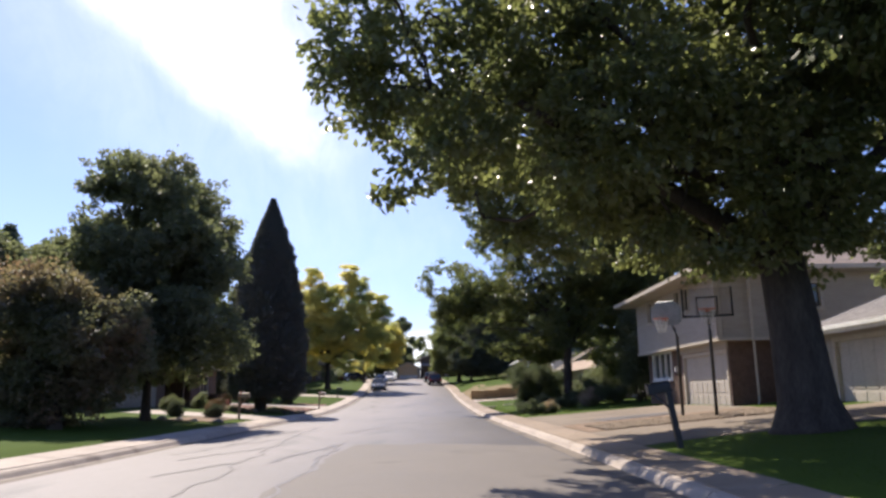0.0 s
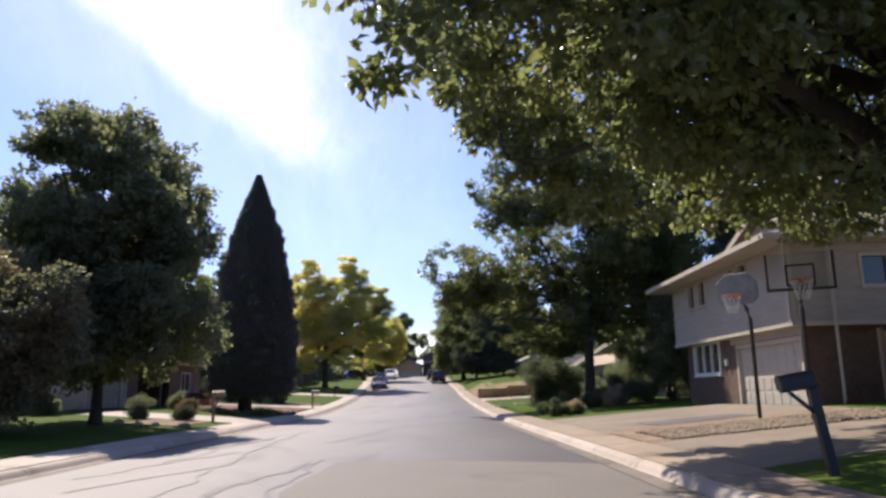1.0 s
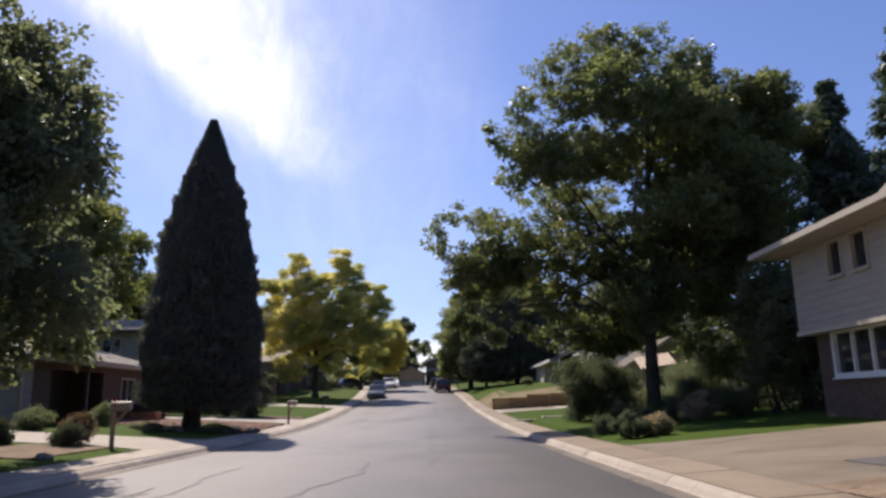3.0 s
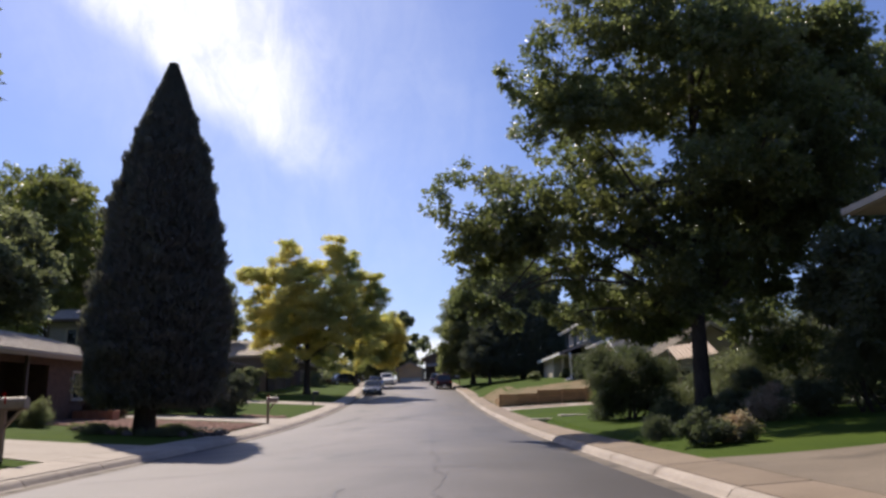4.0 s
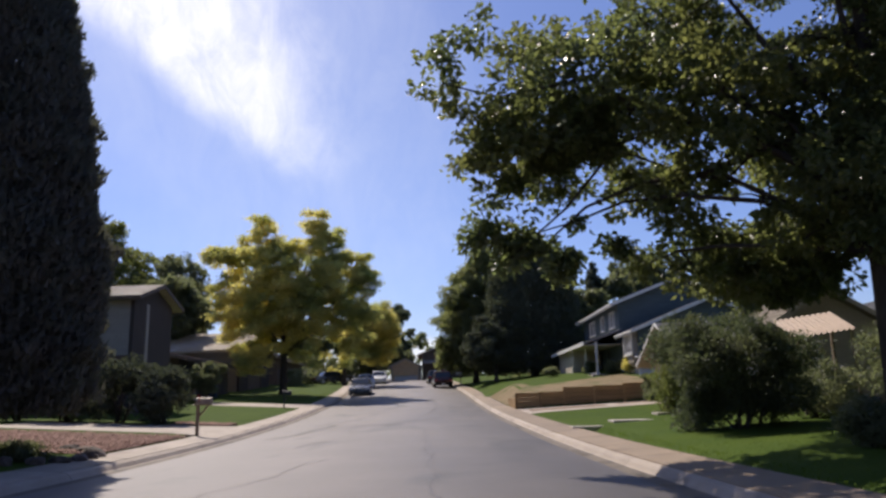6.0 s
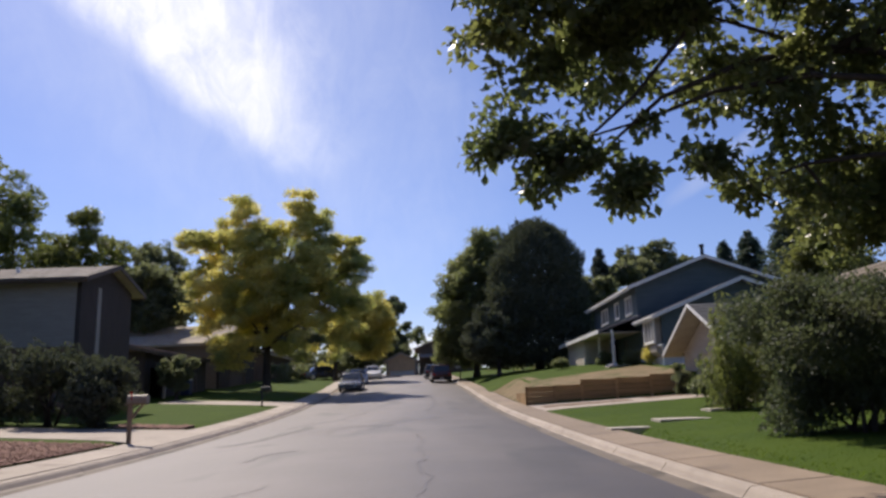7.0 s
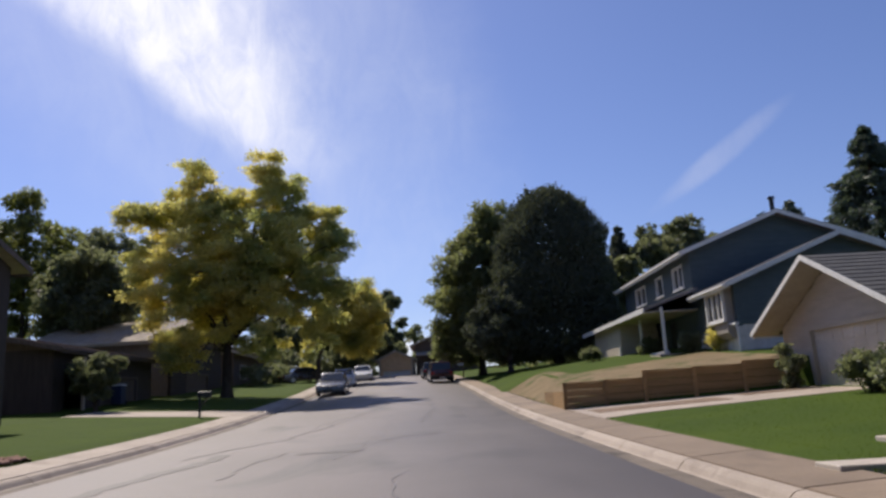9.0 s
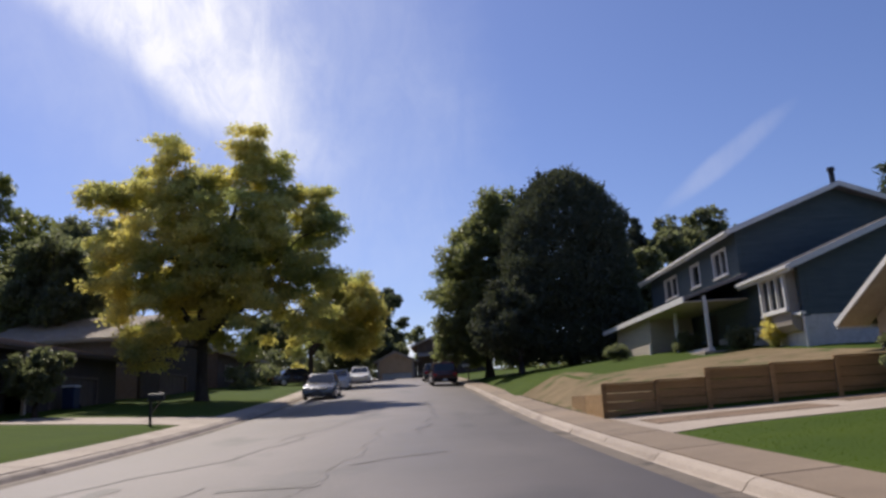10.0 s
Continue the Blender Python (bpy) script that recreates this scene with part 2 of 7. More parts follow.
GUTTER = surface("dirty gutter concrete", (0.125, 0.102, 0.080), (0.185, 0.152, 0.120), 0.7, 0.85, 0.4, 60, stain=((0.055, 0.046, 0.038), 1.1, 0.53))
PAVING = surface("tan paving concrete", (0.195, 0.145, 0.100), (0.26, 0.198, 0.142), 0.7, 0.8, 0.3, 70, stain=((0.135, 0.100, 0.072), 0.6, 0.58), per_piece=0.14)
CONCRETE_OLD = surface("old concrete", (0.15, 0.118, 0.086), (0.215, 0.172, 0.128), 0.5, 0.9, 0.35, 70, stain=((0.095, 0.076, 0.058), 0.35, 0.54))
GRASS = surface("lawn", (0.042, 0.072, 0.008), (0.060, 0.092, 0.011), 0.4, 0.95, 0.3, 45, stain=((0.078, 0.088, 0.026), 0.35, 0.66), spec=0.1)
BLADE = foliage("grass blades", (0.048, 0.080, 0.009), (0.064, 0.098, 0.012), (0.072, 0.100, 0.014), 0.4, 0.5, 0.95)
DIRT = surface("dirt", (0.16, 0.115, 0.08), (0.26, 0.19, 0.14), 1.1, 0.95, 0.8, 30, stain=((0.09, 0.065, 0.05), 1.5, 0.6), spec=0.1)
STRAW = surface("dry grass and earth", (0.165, 0.125, 0.070), (0.245, 0.185, 0.110), 0.9, 0.95, 0.8, 30, stain=((0.08, 0.098, 0.032), 0.8, 0.53), spec=0.1)
MULCH = surface("red-brown rock mulch", (0.20, 0.12, 0.095), (0.30, 0.19, 0.155), 2.0, 0.95, 0.9, 18, spec=0.15)
STEP_STONE = surface("pale stepping slab concrete", (0.42, 0.37, 0.31), (0.52, 0.46, 0.40), 2.0, 0.85, 0.3, 60, stain=((0.26, 0.22, 0.18), 1.5, 0.62))
PEBBLE = surface("pebbles", (0.14, 0.105, 0.075), (0.25, 0.20, 0.15), 6, 0.9, 0.3, 40, spec=0.2)
BARK = surface("bark", (0.045, 0.036, 0.03), (0.085, 0.07, 0.058), 3, 0.95, 1.0, 22, stretch=(1, 1, 0.25), spec=0.1)
PALE_BARK = surface("pale bark", (0.12, 0.10, 0.085), (0.21, 0.18, 0.15), 3, 0.95, 1.0, 22, stretch=(1, 1, 0.25), spec=0.1)
OAK_LEAF = foliage("oak leaves", (0.088, 0.102, 0.056), (0.118, 0.130, 0.070), (0.122, 0.130, 0.066), 0.5, 0.54, 0.28)
MAPLE_LEAF = foliage("maple leaves", (0.084, 0.102, 0.054), (0.114, 0.130, 0.066), (0.128, 0.134, 0.062), 0.45, 0.54, 0.3)
DARK_LEAF = foliage("dark leaves", (0.096, 0.108, 0.074), (0.120, 0.130, 0.088), (0.122, 0.128, 0.086), 0.5, 0.54, 0.48)
LIGHT_LEAF = foliage("light green leaves", (0.088, 0.102, 0.044), (0.122, 0.138, 0.060), (0.138, 0.142, 0.058), 0.35, 0.56, 0.42)
# drift: right side greener in leaf, and darker with crown shade mixed into the colour
LOCUST_LEAF = foliage("yellowing locust leaves", (0.37, 0.325, 0.145), (0.57, 0.49, 0.215), (0.24, 0.255, 0.118), 0.3, 0.58, 0.6, drift=(-5.0, 11.0))
PALE_LEAF = foliage("pale green leaves", (0.105, 0.118, 0.064), (0.150, 0.162, 0.090), (0.160, 0.164, 0.080), 0.3, 0.54, 0.5)
YELLOW_LEAF = foliage("yellowing leaves", (0.36, 0.315, 0.13), (0.55, 0.47, 0.19), (0.25, 0.26, 0.11), 0.25, 0.58, 0.6)
JUNIPER = foliage("juniper sprays", (0.066, 0.070, 0.072), (0.090, 0.094, 0.090), (0.088, 0.084, 0.082), 0.8, 0.28, 0.8)
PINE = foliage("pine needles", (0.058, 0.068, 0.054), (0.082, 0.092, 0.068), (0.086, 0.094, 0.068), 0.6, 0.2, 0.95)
SPRUCE = foliage("spruce needles", (0.052, 0.074, 0.060), (0.080, 0.100, 0.078), (0.066, 0.084, 0.064), 0.6, 0.28, 0.5)
SAGE = foliage("grey-green shrub leaves", (0.058, 0.076, 0.048), (0.094, 0.108, 0.072), (0.080, 0.088, 0.060), 0.9, 0.36, 0.7)
RUSTY_LEAF = foliage("dark leaves with rusty tips", (0.094, 0.100, 0.072), (0.125, 0.122, 0.085), (0.185, 0.120, 0.095), 0.4, 0.5, 0.5)
RUST_LEAF = foliage("rusty shrub leaves", (0.085, 0.052, 0.038), (0.145, 0.085, 0.058), (0.08, 0.075, 0.045), 1.2, 0.3, 0.6)
PINK = foliage("pale blossoms", (0.30, 0.20, 0.17), (0.42, 0.34, 0.28), (0.12, 0.13, 0.06), 1.2, 0.3, 0.6)
SIDING_TAN = surface("tan siding", (0.34, 0.30, 0.25), (0.40, 0.355, 0.30), 1.2, 0.75, 0.15, 30, stretch=(1, 1, 6))
SIDING_BLUE = surface("slate blue siding", (0.064, 0.090, 0.098), (0.088, 0.116, 0.124), 1.2, 0.7, 0.15, 30, stretch=(1, 1, 6))
SIDING_BROWN = surface("weathered brown siding", (0.115, 0.088, 0.07), (0.17, 0.132, 0.108), 1.4, 0.85, 0.3, 26, stretch=(4, 4, 0.6))
# SIDING_BROWN darkened: shade of street faces and recesses put into the colour
SIDING_SHADED = surface("brown siding darkened for shade", (0.050, 0.039, 0.034), (0.078, 0.062, 0.054), 1.4, 0.85, 0.3, 26, stretch=(4, 4, 0.6))
SIDING_PALE = surface("pale beige siding", (0.44, 0.385, 0.315), (0.52, 0.46, 0.385), 1.2, 0.8, 0.15, 30, stretch=(1, 1, 6))
SIDING_GREY = surface("grey-beige siding", (0.30, 0.27, 0.235), (0.37, 0.335, 0.29), 1.2, 0.8, 0.15, 30, stretch=(1, 1, 6))
BRICK = surface("brown brick", (0.100, 0.062, 0.046), (0.155, 0.100, 0.074), 5, 0.9, 0.6, 26, stain=((0.19, 0.15, 0.12), 7, 0.64))
PLANTER_BRICK = surface("orange brick", (0.30, 0.13, 0.075), (0.40, 0.20, 0.12), 5, 0.9, 0.5, 26)
BRICK_LIGHT = surface("grey-tan brick", (0.25, 0.205, 0.165), (0.33, 0.275, 0.225), 5, 0.9, 0.5, 26)
BRICK_WHITE = surface("white-painted brick", (0.58, 0.55, 0.50), (0.70, 0.67, 0.62), 5, 0.85, 0.5, 26, stain=((0.46, 0.42, 0.37), 3, 0.62))
AWNING = surface("tan awning sheet", (0.40, 0.29, 0.21), (0.48, 0.36, 0.27), 2, 0.7, 0.1, 30)
TRIM_WHITE = surface("white painted trim", (0.66, 0.65, 0.62), (0.76, 0.75, 0.72), 2, 0.6, 0.1, 30)
TRIM_TAN = surface("tan painted trim", (0.44, 0.385, 0.31), (0.50, 0.44, 0.36), 2, 0.65, 0.1, 30)
DOOR_CREAM = surface("cream garage door paint", (0.56, 0.49, 0.40), (0.63, 0.56, 0.47), 1.5, 0.6, 0.1, 30)
DOOR_PAINT = surface("garage door paint", (0.42, 0.38, 0.32), (0.48, 0.43, 0.37), 1.5, 0.6, 0.1, 30)
ROOF_BROWN = surface("brown shingles", (0.15, 0.115, 0.095), (0.23, 0.18, 0.15), 2.5, 0.9, 0.9, 14, stain=((0.11, 0.085, 0.07), 3, 0.6))
ROOF_GREY = surface("grey shingles", (0.17, 0.155, 0.15), (0.25, 0.23, 0.22), 2.5, 0.9, 0.9, 14)
ROOF_PALE = surface("weathered tan shingles", (0.30, 0.25, 0.205), (0.42, 0.36, 0.30), 2.5, 0.8, 0.7, 14)
SOFFIT = surface("soffit boards", (0.33, 0.29, 0.24), (0.40, 0.355, 0.30), 2, 0.8, 0.1, 30)
ROOF_TAN = surface("tan shingles", (0.125, 0.10, 0.073), (0.18, 0.148, 0.105), 2.5, 0.9, 0.8, 14)
ROOF_DARK = surface("dark grey shingles", (0.055, 0.056, 0.06), (0.085, 0.085, 0.088), 2.5, 0.9, 0.9, 14)
GLASS = glass("dark window glass")
WALL_WOOD = surface("cedar boards", (0.265, 0.165, 0.072), (0.375, 0.240, 0.112), 2.2, 0.8, 0.4, 40, stretch=(0.4, 3, 3), per_piece=0.18)
POST_WOOD = surface("weathered post wood", (0.20, 0.14, 0.10), (0.30, 0.22, 0.16), 4, 0.85, 0.4, 40, stretch=(3, 3, 0.4))
GATE_WOOD = surface("pale cedar gate", (0.42, 0.27, 0.13), (0.52, 0.35, 0.18), 3, 0.8, 0.3, 40, stretch=(3, 3, 0.4), per_piece=0.1)
DARK_METAL = surface("dark painted steel", (0.016, 0.017, 0.018), (0.03, 0.03, 0.032), 5, 0.45, 0.1, 60)
BOX_METAL = surface("weathered mailbox metal", (0.26, 0.22, 0.18), (0.36, 0.31, 0.26), 5, 0.5, 0.1, 60, metal=0.3)
PALE_METAL = surface("pale aluminium", (0.62, 0.62, 0.60), (0.70, 0.70, 0.68), 4, 0.45, 0.05, 60, metal=0.4)
BOARD_GREY = surface("smoked backboard", (0.20, 0.20, 0.20), (0.26, 0.26, 0.26), 3, 0.3, 0.05, 40)
NET = surface("white net", (0.7, 0.7, 0.68), (0.8, 0.8, 0.78), 5, 0.9, 0.1, 60)
RIM = surface("orange rim", (0.45, 0.09, 0.03), (0.5, 0.12, 0.04), 5, 0.5, 0.1, 60)
SIDING_GOLD = surface("golden tan boards", (0.58, 0.42, 0.25), (0.68, 0.50, 0.31), 2, 0.85, 0.3, 30)
PAINT_WHITE = surface("white car paint", (0.70, 0.70, 0.71), (0.76, 0.76, 0.77), 2, 0.3, 0.0, 60, clear=0.6)
PAINT_GREY = surface("dark grey car paint", (0.045, 0.047, 0.052), (0.065, 0.067, 0.072), 2, 0.28, 0.0, 60, metal=0.5, clear=1.0)
PAINT_BLACK = surface("dark car paint", (0.018, 0.018, 0.022), (0.028, 0.028, 0.032), 2, 0.25, 0.0, 60, clear=0.8)
PAINT_MAROON = surface("maroon car paint", (0.060, 0.014, 0.014), (0.085, 0.02, 0.02), 2, 0.25, 0.0, 60, clear=0.8)
TYRE = surface("tyre rubber", (0.02, 0.02, 0.02), (0.032, 0.032, 0.032), 5, 0.9, 0.3, 40)
LAMP_RED = surface("red lamp glass", (0.30, 0.015, 0.012), (0.4, 0.02, 0.015), 5, 0.2, 0.0, 40)
LAMP_CLEAR = surface("clear lamp glass", (0.6, 0.6, 0.6), (0.7, 0.7, 0.7), 5, 0.1, 0.0, 40)
BIN_BLUE = surface("blue plastic", (0.02, 0.035, 0.075), (0.03, 0.045, 0.09), 4, 0.5, 0.1, 30)
ROCK_DARK = surface("dark rock", (0.075, 0.06, 0.05), (0.14, 0.11, 0.095), 4, 0.9, 0.6, 20, per_piece=0.2)
STONE = surface("field stone", (0.22, 0.20, 0.18), (0.36, 0.33, 0.29), 4, 0.9, 0.6, 20, per_piece=0.2)


# ---- helpers ----
def root_of(ob):
    while ob.parent:
        ob = ob.parent
    return ob


def part(name, bm, material, parent=None, label="", smooth=False):
    """Links a bmesh, given in world metres, as one mesh object under a thing or under a part."""
    if parent is not None:
        bmesh.ops.translate(bm, verts=bm.verts, vec=-Vector(root_of(parent).location))
    me = bpy.data.meshes.new(name)
    bmesh.ops.recalc_face_normals(bm, faces=bm.faces)
    bm.to_mesh(me)
    bm.free()
    me.materials.append(material)
    if smooth:
        me.polygons.foreach_set("use_smooth", np.ones(len(me.polygons), dtype=bool))
    ob = new(name, me)
    ob.parent = parent
    if label:
        ob["label"] = label
    return ob


def thing(name, at, label, category, group="", kind=""):
    ob = new(name)
    ob.location = at
    return tagged(ob, label, category, group, kind)


def box(bm, x0, x1, y0, y1, z0, z1):
    v = [bm.verts.new(p) for p in ((x0, y0, z0), (x1, y0, z0), (x1, y1, z0), (x0, y1, z0), (x0, y0, z1), (x1, y0, z1), (x1, y1, z1), (x0, y1, z1))]
    for f in ((0, 3, 2, 1), (4, 5, 6, 7), (0, 1, 5, 4), (1, 2, 6, 5), (2, 3, 7, 6), (3, 0, 4, 7)):
        bm.faces.new([v[i] for i in f])
    return v


def boxes(*dims):
    bm = bmesh.new()
    for d in dims:
        box(bm, *d)
    return bm


def bevelled(bm, width, segments=2):
    bmesh.ops.bevel(bm, geom=list(bm.edges), offset=width, segments=segments, affect="EDGES", profile=0.6)
    return bm


def prism(bm, loop, push):
    """A solid from a closed loop of points pushed along a vector."""
    a = [bm.verts.new(p) for p in loop]
    b = [bm.verts.new(Vector(p) + Vector(push)) for p in loop]
    bm.faces.new(a)
    bm.faces.new(list(reversed(b)))
    for i in range(len(a)):
        j = (i + 1) % len(a)
        bm.faces.new((a[i], b[i], b[j], a[j]))


def tube(bm, pts, radii, sides=8):
    """A tapered round limb through points."""
    rings = []
    for i, p in enumerate(pts):
        p = Vector(p)
        d = (Vector(pts[min(i + 1, len(pts) - 1)]) - Vector(pts[max(i - 1, 0)])).normalized()
        u = d.orthogonal().normalized() if abs(d.z) < 0.9 else (d.cross(Vector((0, 1, 0)))).normalized()
        w = d.cross(u)
        rings.append([bm.verts.new(p + (u * math.cos(k * math.tau / sides) + w * math.sin(k * math.tau / sides)) * radii[i]) for k in range(sides)])
    for a, b in zip(rings, rings[1:]):
        for k in range(sides):
            bm.faces.new((a[k], a[(k + 1) % sides], b[(k + 1) % sides], b[k]))
    bm.faces.new(list(reversed(rings[0])))
    bm.faces.new(rings[-1])
    return rings


def mesh_arrays(name, verts, faces):
    """A mesh object's data from arrays: verts n x 3, faces m x k."""
    me = bpy.data.meshes.new(name)
    k = faces.shape[1]
    me.vertices.add(len(verts))
    me.vertices.foreach_set("co", verts.astype(np.float32).ravel())
    me.loops.add(faces.size)
    me.loops.foreach_set("vertex_index", faces.astype(np.int32).ravel())
    me.polygons.add(len(faces))
    me.polygons.foreach_set("loop_start", np.arange(0, faces.size, k, dtype=np.int32))
    me.update(calc_edges=True)
    return me


# ---- the lie of the land ----
ROAD_Y = (-400, 50, 60, 70, 80, 90, 100, 130, 170, 700)
ROAD_Z = (0, 0, 0.22, 0.5, 0.97, 1.55, 2.2, 4.1, 5.6, 9.0)
CURB_Y = (-400, 0, 15, 35, 55, 75, 95, 130, 170, 700)
CURB_X = (3.6, 3.15, 3.05, 2.5, 2.15, 1.5, 0.8, -1.8, -6.0, -60.0)
WIDE = 10.4
SLOPE_Y = (-400, 10, 22, 40, 64, 69.94, 70.06, 84, 100, 130, 700)
SLOPE_RIGHT = (0.02, 0.09, 0.085, 0.07, 0.05, 0.04, 0.08, 0.13, 0.11, 0.05, 0.0)
SLOPE_LEFT = (0.03, 0.05, 0.05, 0.07, 0.05, 0.05, 0.05, 0.05, 0.05, 0.05, 0.0)


def smooth_interp(y, xs, ys, reach=6.0):
    """Linear between the knots, rounded off over the reach."""
    k = np.linspace(-reach, reach, 9)
    return float(np.mean(np.interp(y + k, xs, ys)))


def road_z(y):
    return smooth_interp(y, ROAD_Y, ROAD_Z)


def curb_right(y):
    return smooth_interp(y, CURB_Y, CURB_X)


def curb_left(y):
    return curb_right(y) - WIDE


WALK_D = 1.1       # from the curb's foot to the back of the pavement


def land(x, y):
    """Height of the ground beside the street, and of the street's crown on it."""
    z, xr = road_z(y), curb_right(y)
    xl = xr - WIDE
    if xl <= x <= xr:
        s = (x - xl) / WIDE
        return z + 0.10 * (4 * s * (1 - s)) - 0.06
    d = x - xr if x > xr else xl - x
    side = np.interp(y, SLOPE_Y, SLOPE_RIGHT if x > xr else SLOPE_LEFT)
    h = z + 0.12 * min(d / 0.3, 1) + 0.015 * min(d, 1.5)
    if d > WALK_D:
        h += side * min(d - WALK_D, 9.0)
        if x > xr and y > 70.0:
            h += 0.62 * min((d - WALK_D) / 1.6, 1.0) * max(0.0, min(1.0, (108 - y) / 20))
    return h


def strip_grid(us, ys, place):
    """A sheet over us x ys with place(u, y) -> point."""
    v = [place(u, y) for y in ys for u in us]
    n = len(us)
    f = [(j * n + i, j * n + i + 1, (j + 1) * n + i + 1, (j + 1) * n + i) for j in range(len(ys) - 1) for i in range(n - 1)]
    bm = bmesh.new()
    bv = [bm.verts.new(p) for p in v]
    for q in f:
        bm.faces.new([bv[i] for i in q])
    return bm


def right_d(d, y, dz=0.0):
    x = curb_right(y) + d
    return (x, y, land(x, y) + dz)


def left_d(d, y, dz=0.0):
    x = curb_left(y) - d
    return (x, y, land(x, y) + dz)


def steps(a, b, s):
    n = max(1, int(math.ceil((b - a) / s)))
    return [a + (b - a) * i / n for i in range(n + 1)]


# ground: one sheet to the horizon, sunk under the street
gx = [-700, -400, -200, -120, -80, -60, -48, -40] + steps(-34, 30, 1.0) + [34, 40, 50, 65, 90, 140, 250, 450, 700]
gy = [-300, -150, -80, -40, -20, -10] + steps(-6, 69.94, 1.0) + steps(70.06, 140, 1.25) + [150, 165, 190, 240, 320, 450, 700]


def ground_point(x, y):
    xr = curb_right(y)
    z = land(x, y)
    if xr - WIDE - WALK_D + 0.25 < x < xr + WALK_D - 0.25:
        z = road_z(y) - 0.35
    return (x, y, z)


ground = part("ground", strip_grid(gx, gy, ground_point), GRASS, smooth=True)
tagged(ground, "mown green lawns sloping up from the street", "ground", kind="structure")

# road
ry = [-200, -100, -50] + steps(-20, 160, 2.0) + [200, 260]
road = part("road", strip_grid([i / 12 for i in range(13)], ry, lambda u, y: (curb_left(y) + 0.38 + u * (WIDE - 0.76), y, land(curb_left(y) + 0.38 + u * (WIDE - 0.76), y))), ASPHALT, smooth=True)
tagged(road, "worn grey asphalt street with sealed cracks", "road", kind="structure")


def on_road(name, pts, width, material):
    """A thin ragged strip that lies on the asphalt."""
    bm = bmesh.new()
    rnd = random.Random(len(pts) + int(width * 1000))
    prev = None
    dense = []
    for (xa, ya), (xb, yb) in zip(pts, pts[1:]):
        n = max(2, int(math.hypot(xb - xa, yb - ya) / 0.35))
        dense += [(xa + (xb - xa) * i / n, ya + (yb - ya) * i / n) for i in range(n)]
    dense.append(pts[-1])
    for i, (x, y) in enumerate(dense):
        xa, ya = dense[max(i - 1, 0)]
        xb, yb = dense[min(i + 1, len(dense) - 1)]
        d = math.hypot(xb - xa, yb - ya)
        nx, ny = -(yb - ya) / d, (xb - xa) / d
        j = rnd.uniform(-0.3, 0.3) * min(width, 0.12) + 0.09 * math.sin(y * 1.7 + len(pts)) + 0.05 * math.sin(y * 4.3 + x)
        w0, w1 = width * rnd.uniform(0.15, 0.65), width * rnd.uniform(0.15, 0.65)
        row = [bm.verts.new((x + nx * s + j, y + ny * s, land(x + nx * s + j, y + ny * s) + 0.006)) for s in (-w0, w1)]
        if prev:
            bm.faces.new((prev[0], prev[1], row[1], row[0]))
        prev = row
    ob = part(name, bm, material, road)
    return ob


for pts, w in (([(-3.3, 8), (-3.5, 11.4), (-3.75, 13.5), (-4.1, 17.4), (-4.6, 22.6), (-5.0, 30.5)], 0.06), ([(-5.6, 19.5), (-5.6, 24), (-5.2, 27.2)], 0.08), ([(-2.2, 5), (-2.2, 11.4), (-2.3, 13.2), (-2.5, 15.9), (-2.5, 19.2)], 0.08),
               ([(-7.0, 33), (-3.0, 34.5), (0.6, 34.2)], 0.035), ([(-0.9, 30), (-1.3, 44), (-1.8, 58)], 0.02), ([(-5.15, 51.0), (-4.85, 52.5), (-4.35, 53.2)], 0.12),
               ([(-4.65, 58.0), (-4.5, 60.2), (-4.4, 62.0)], 0.05), ([(-5.2, 70), (-4.0, 76), (-3.6, 84)], 0.05),
               ([(-5.3, 15.2), (-4.6, 17.6), (-4.1, 18.6)], 0.16), ([(-3.4, 14.0), (-2.9, 16.4), (-2.75, 18.8)], 0.15), ([(-6.2, 17.0), (-5.2, 20.4), (-4.9, 21.6)], 0.10), ([(-4.6, 12.0), (-4.0, 14.2)], 0.13), ([(-5.9, 23.5), (-5.2, 26.5)], 0.13),
               ([(-3.2, 24.0), (-2.4, 27.5), (-2.2, 31.0)], 0.07), ([(-5.6, 36.0), (-4.2, 42.0), (-3.7, 47.0)], 0.03), ([(-3.0, 60.0), (-2.7, 66.5), (-2.9, 73.0)], 0.018)):
    on_road("sealed_crack", pts, w, SEAM)
for pts, w in (([(-6.9, 55.6), (-6.3, 57.0), (-6.05, 59.3), (-5.9, 60.8), (-5.7, 62.6)], 0.42), ([(-4.15, 61.5), (-3.5, 61.62), (-2.75, 61.5)], 0.32), ([(-2.6, 63.9), (-1.9, 64.8), (-1.2, 65.5)], 0.16), ([(-6.6, 62.0), (-5.2, 66.0), (-4.6, 71.0)], 0.12), ([(-1.8, 70.0), (-1.5, 78.0), (-1.9, 86.0)], 0.10)):
    on_road("tar_stain", pts, w, TAR)
rnd = random.Random(8)
ys = steps(-14, 18.6, 0.6)
edge = [-2.25 + 0.10 * math.sin(y * 1.1) + rnd.uniform(-0.07, 0.07) for y in ys]
lip = [rnd.uniform(-0.25, 0.25) for _ in range(9)]


def resurfaced(u, y):
    k = ys.index(y)
    y2 = y + (lip[int(round(u * 8))] if k == len(ys) - 1 else 0.0)
    x = edge[k] + u * (curb_right(y2) - 0.44 - edge[k])
    return (x, y2, land(x, y2) + 0.005)


part("asphalt_patch", strip_grid([i / 8 for i in range(9)], ys, resurfaced), PATCH_TAN, road, "smoother tan-grey resurfaced patch")

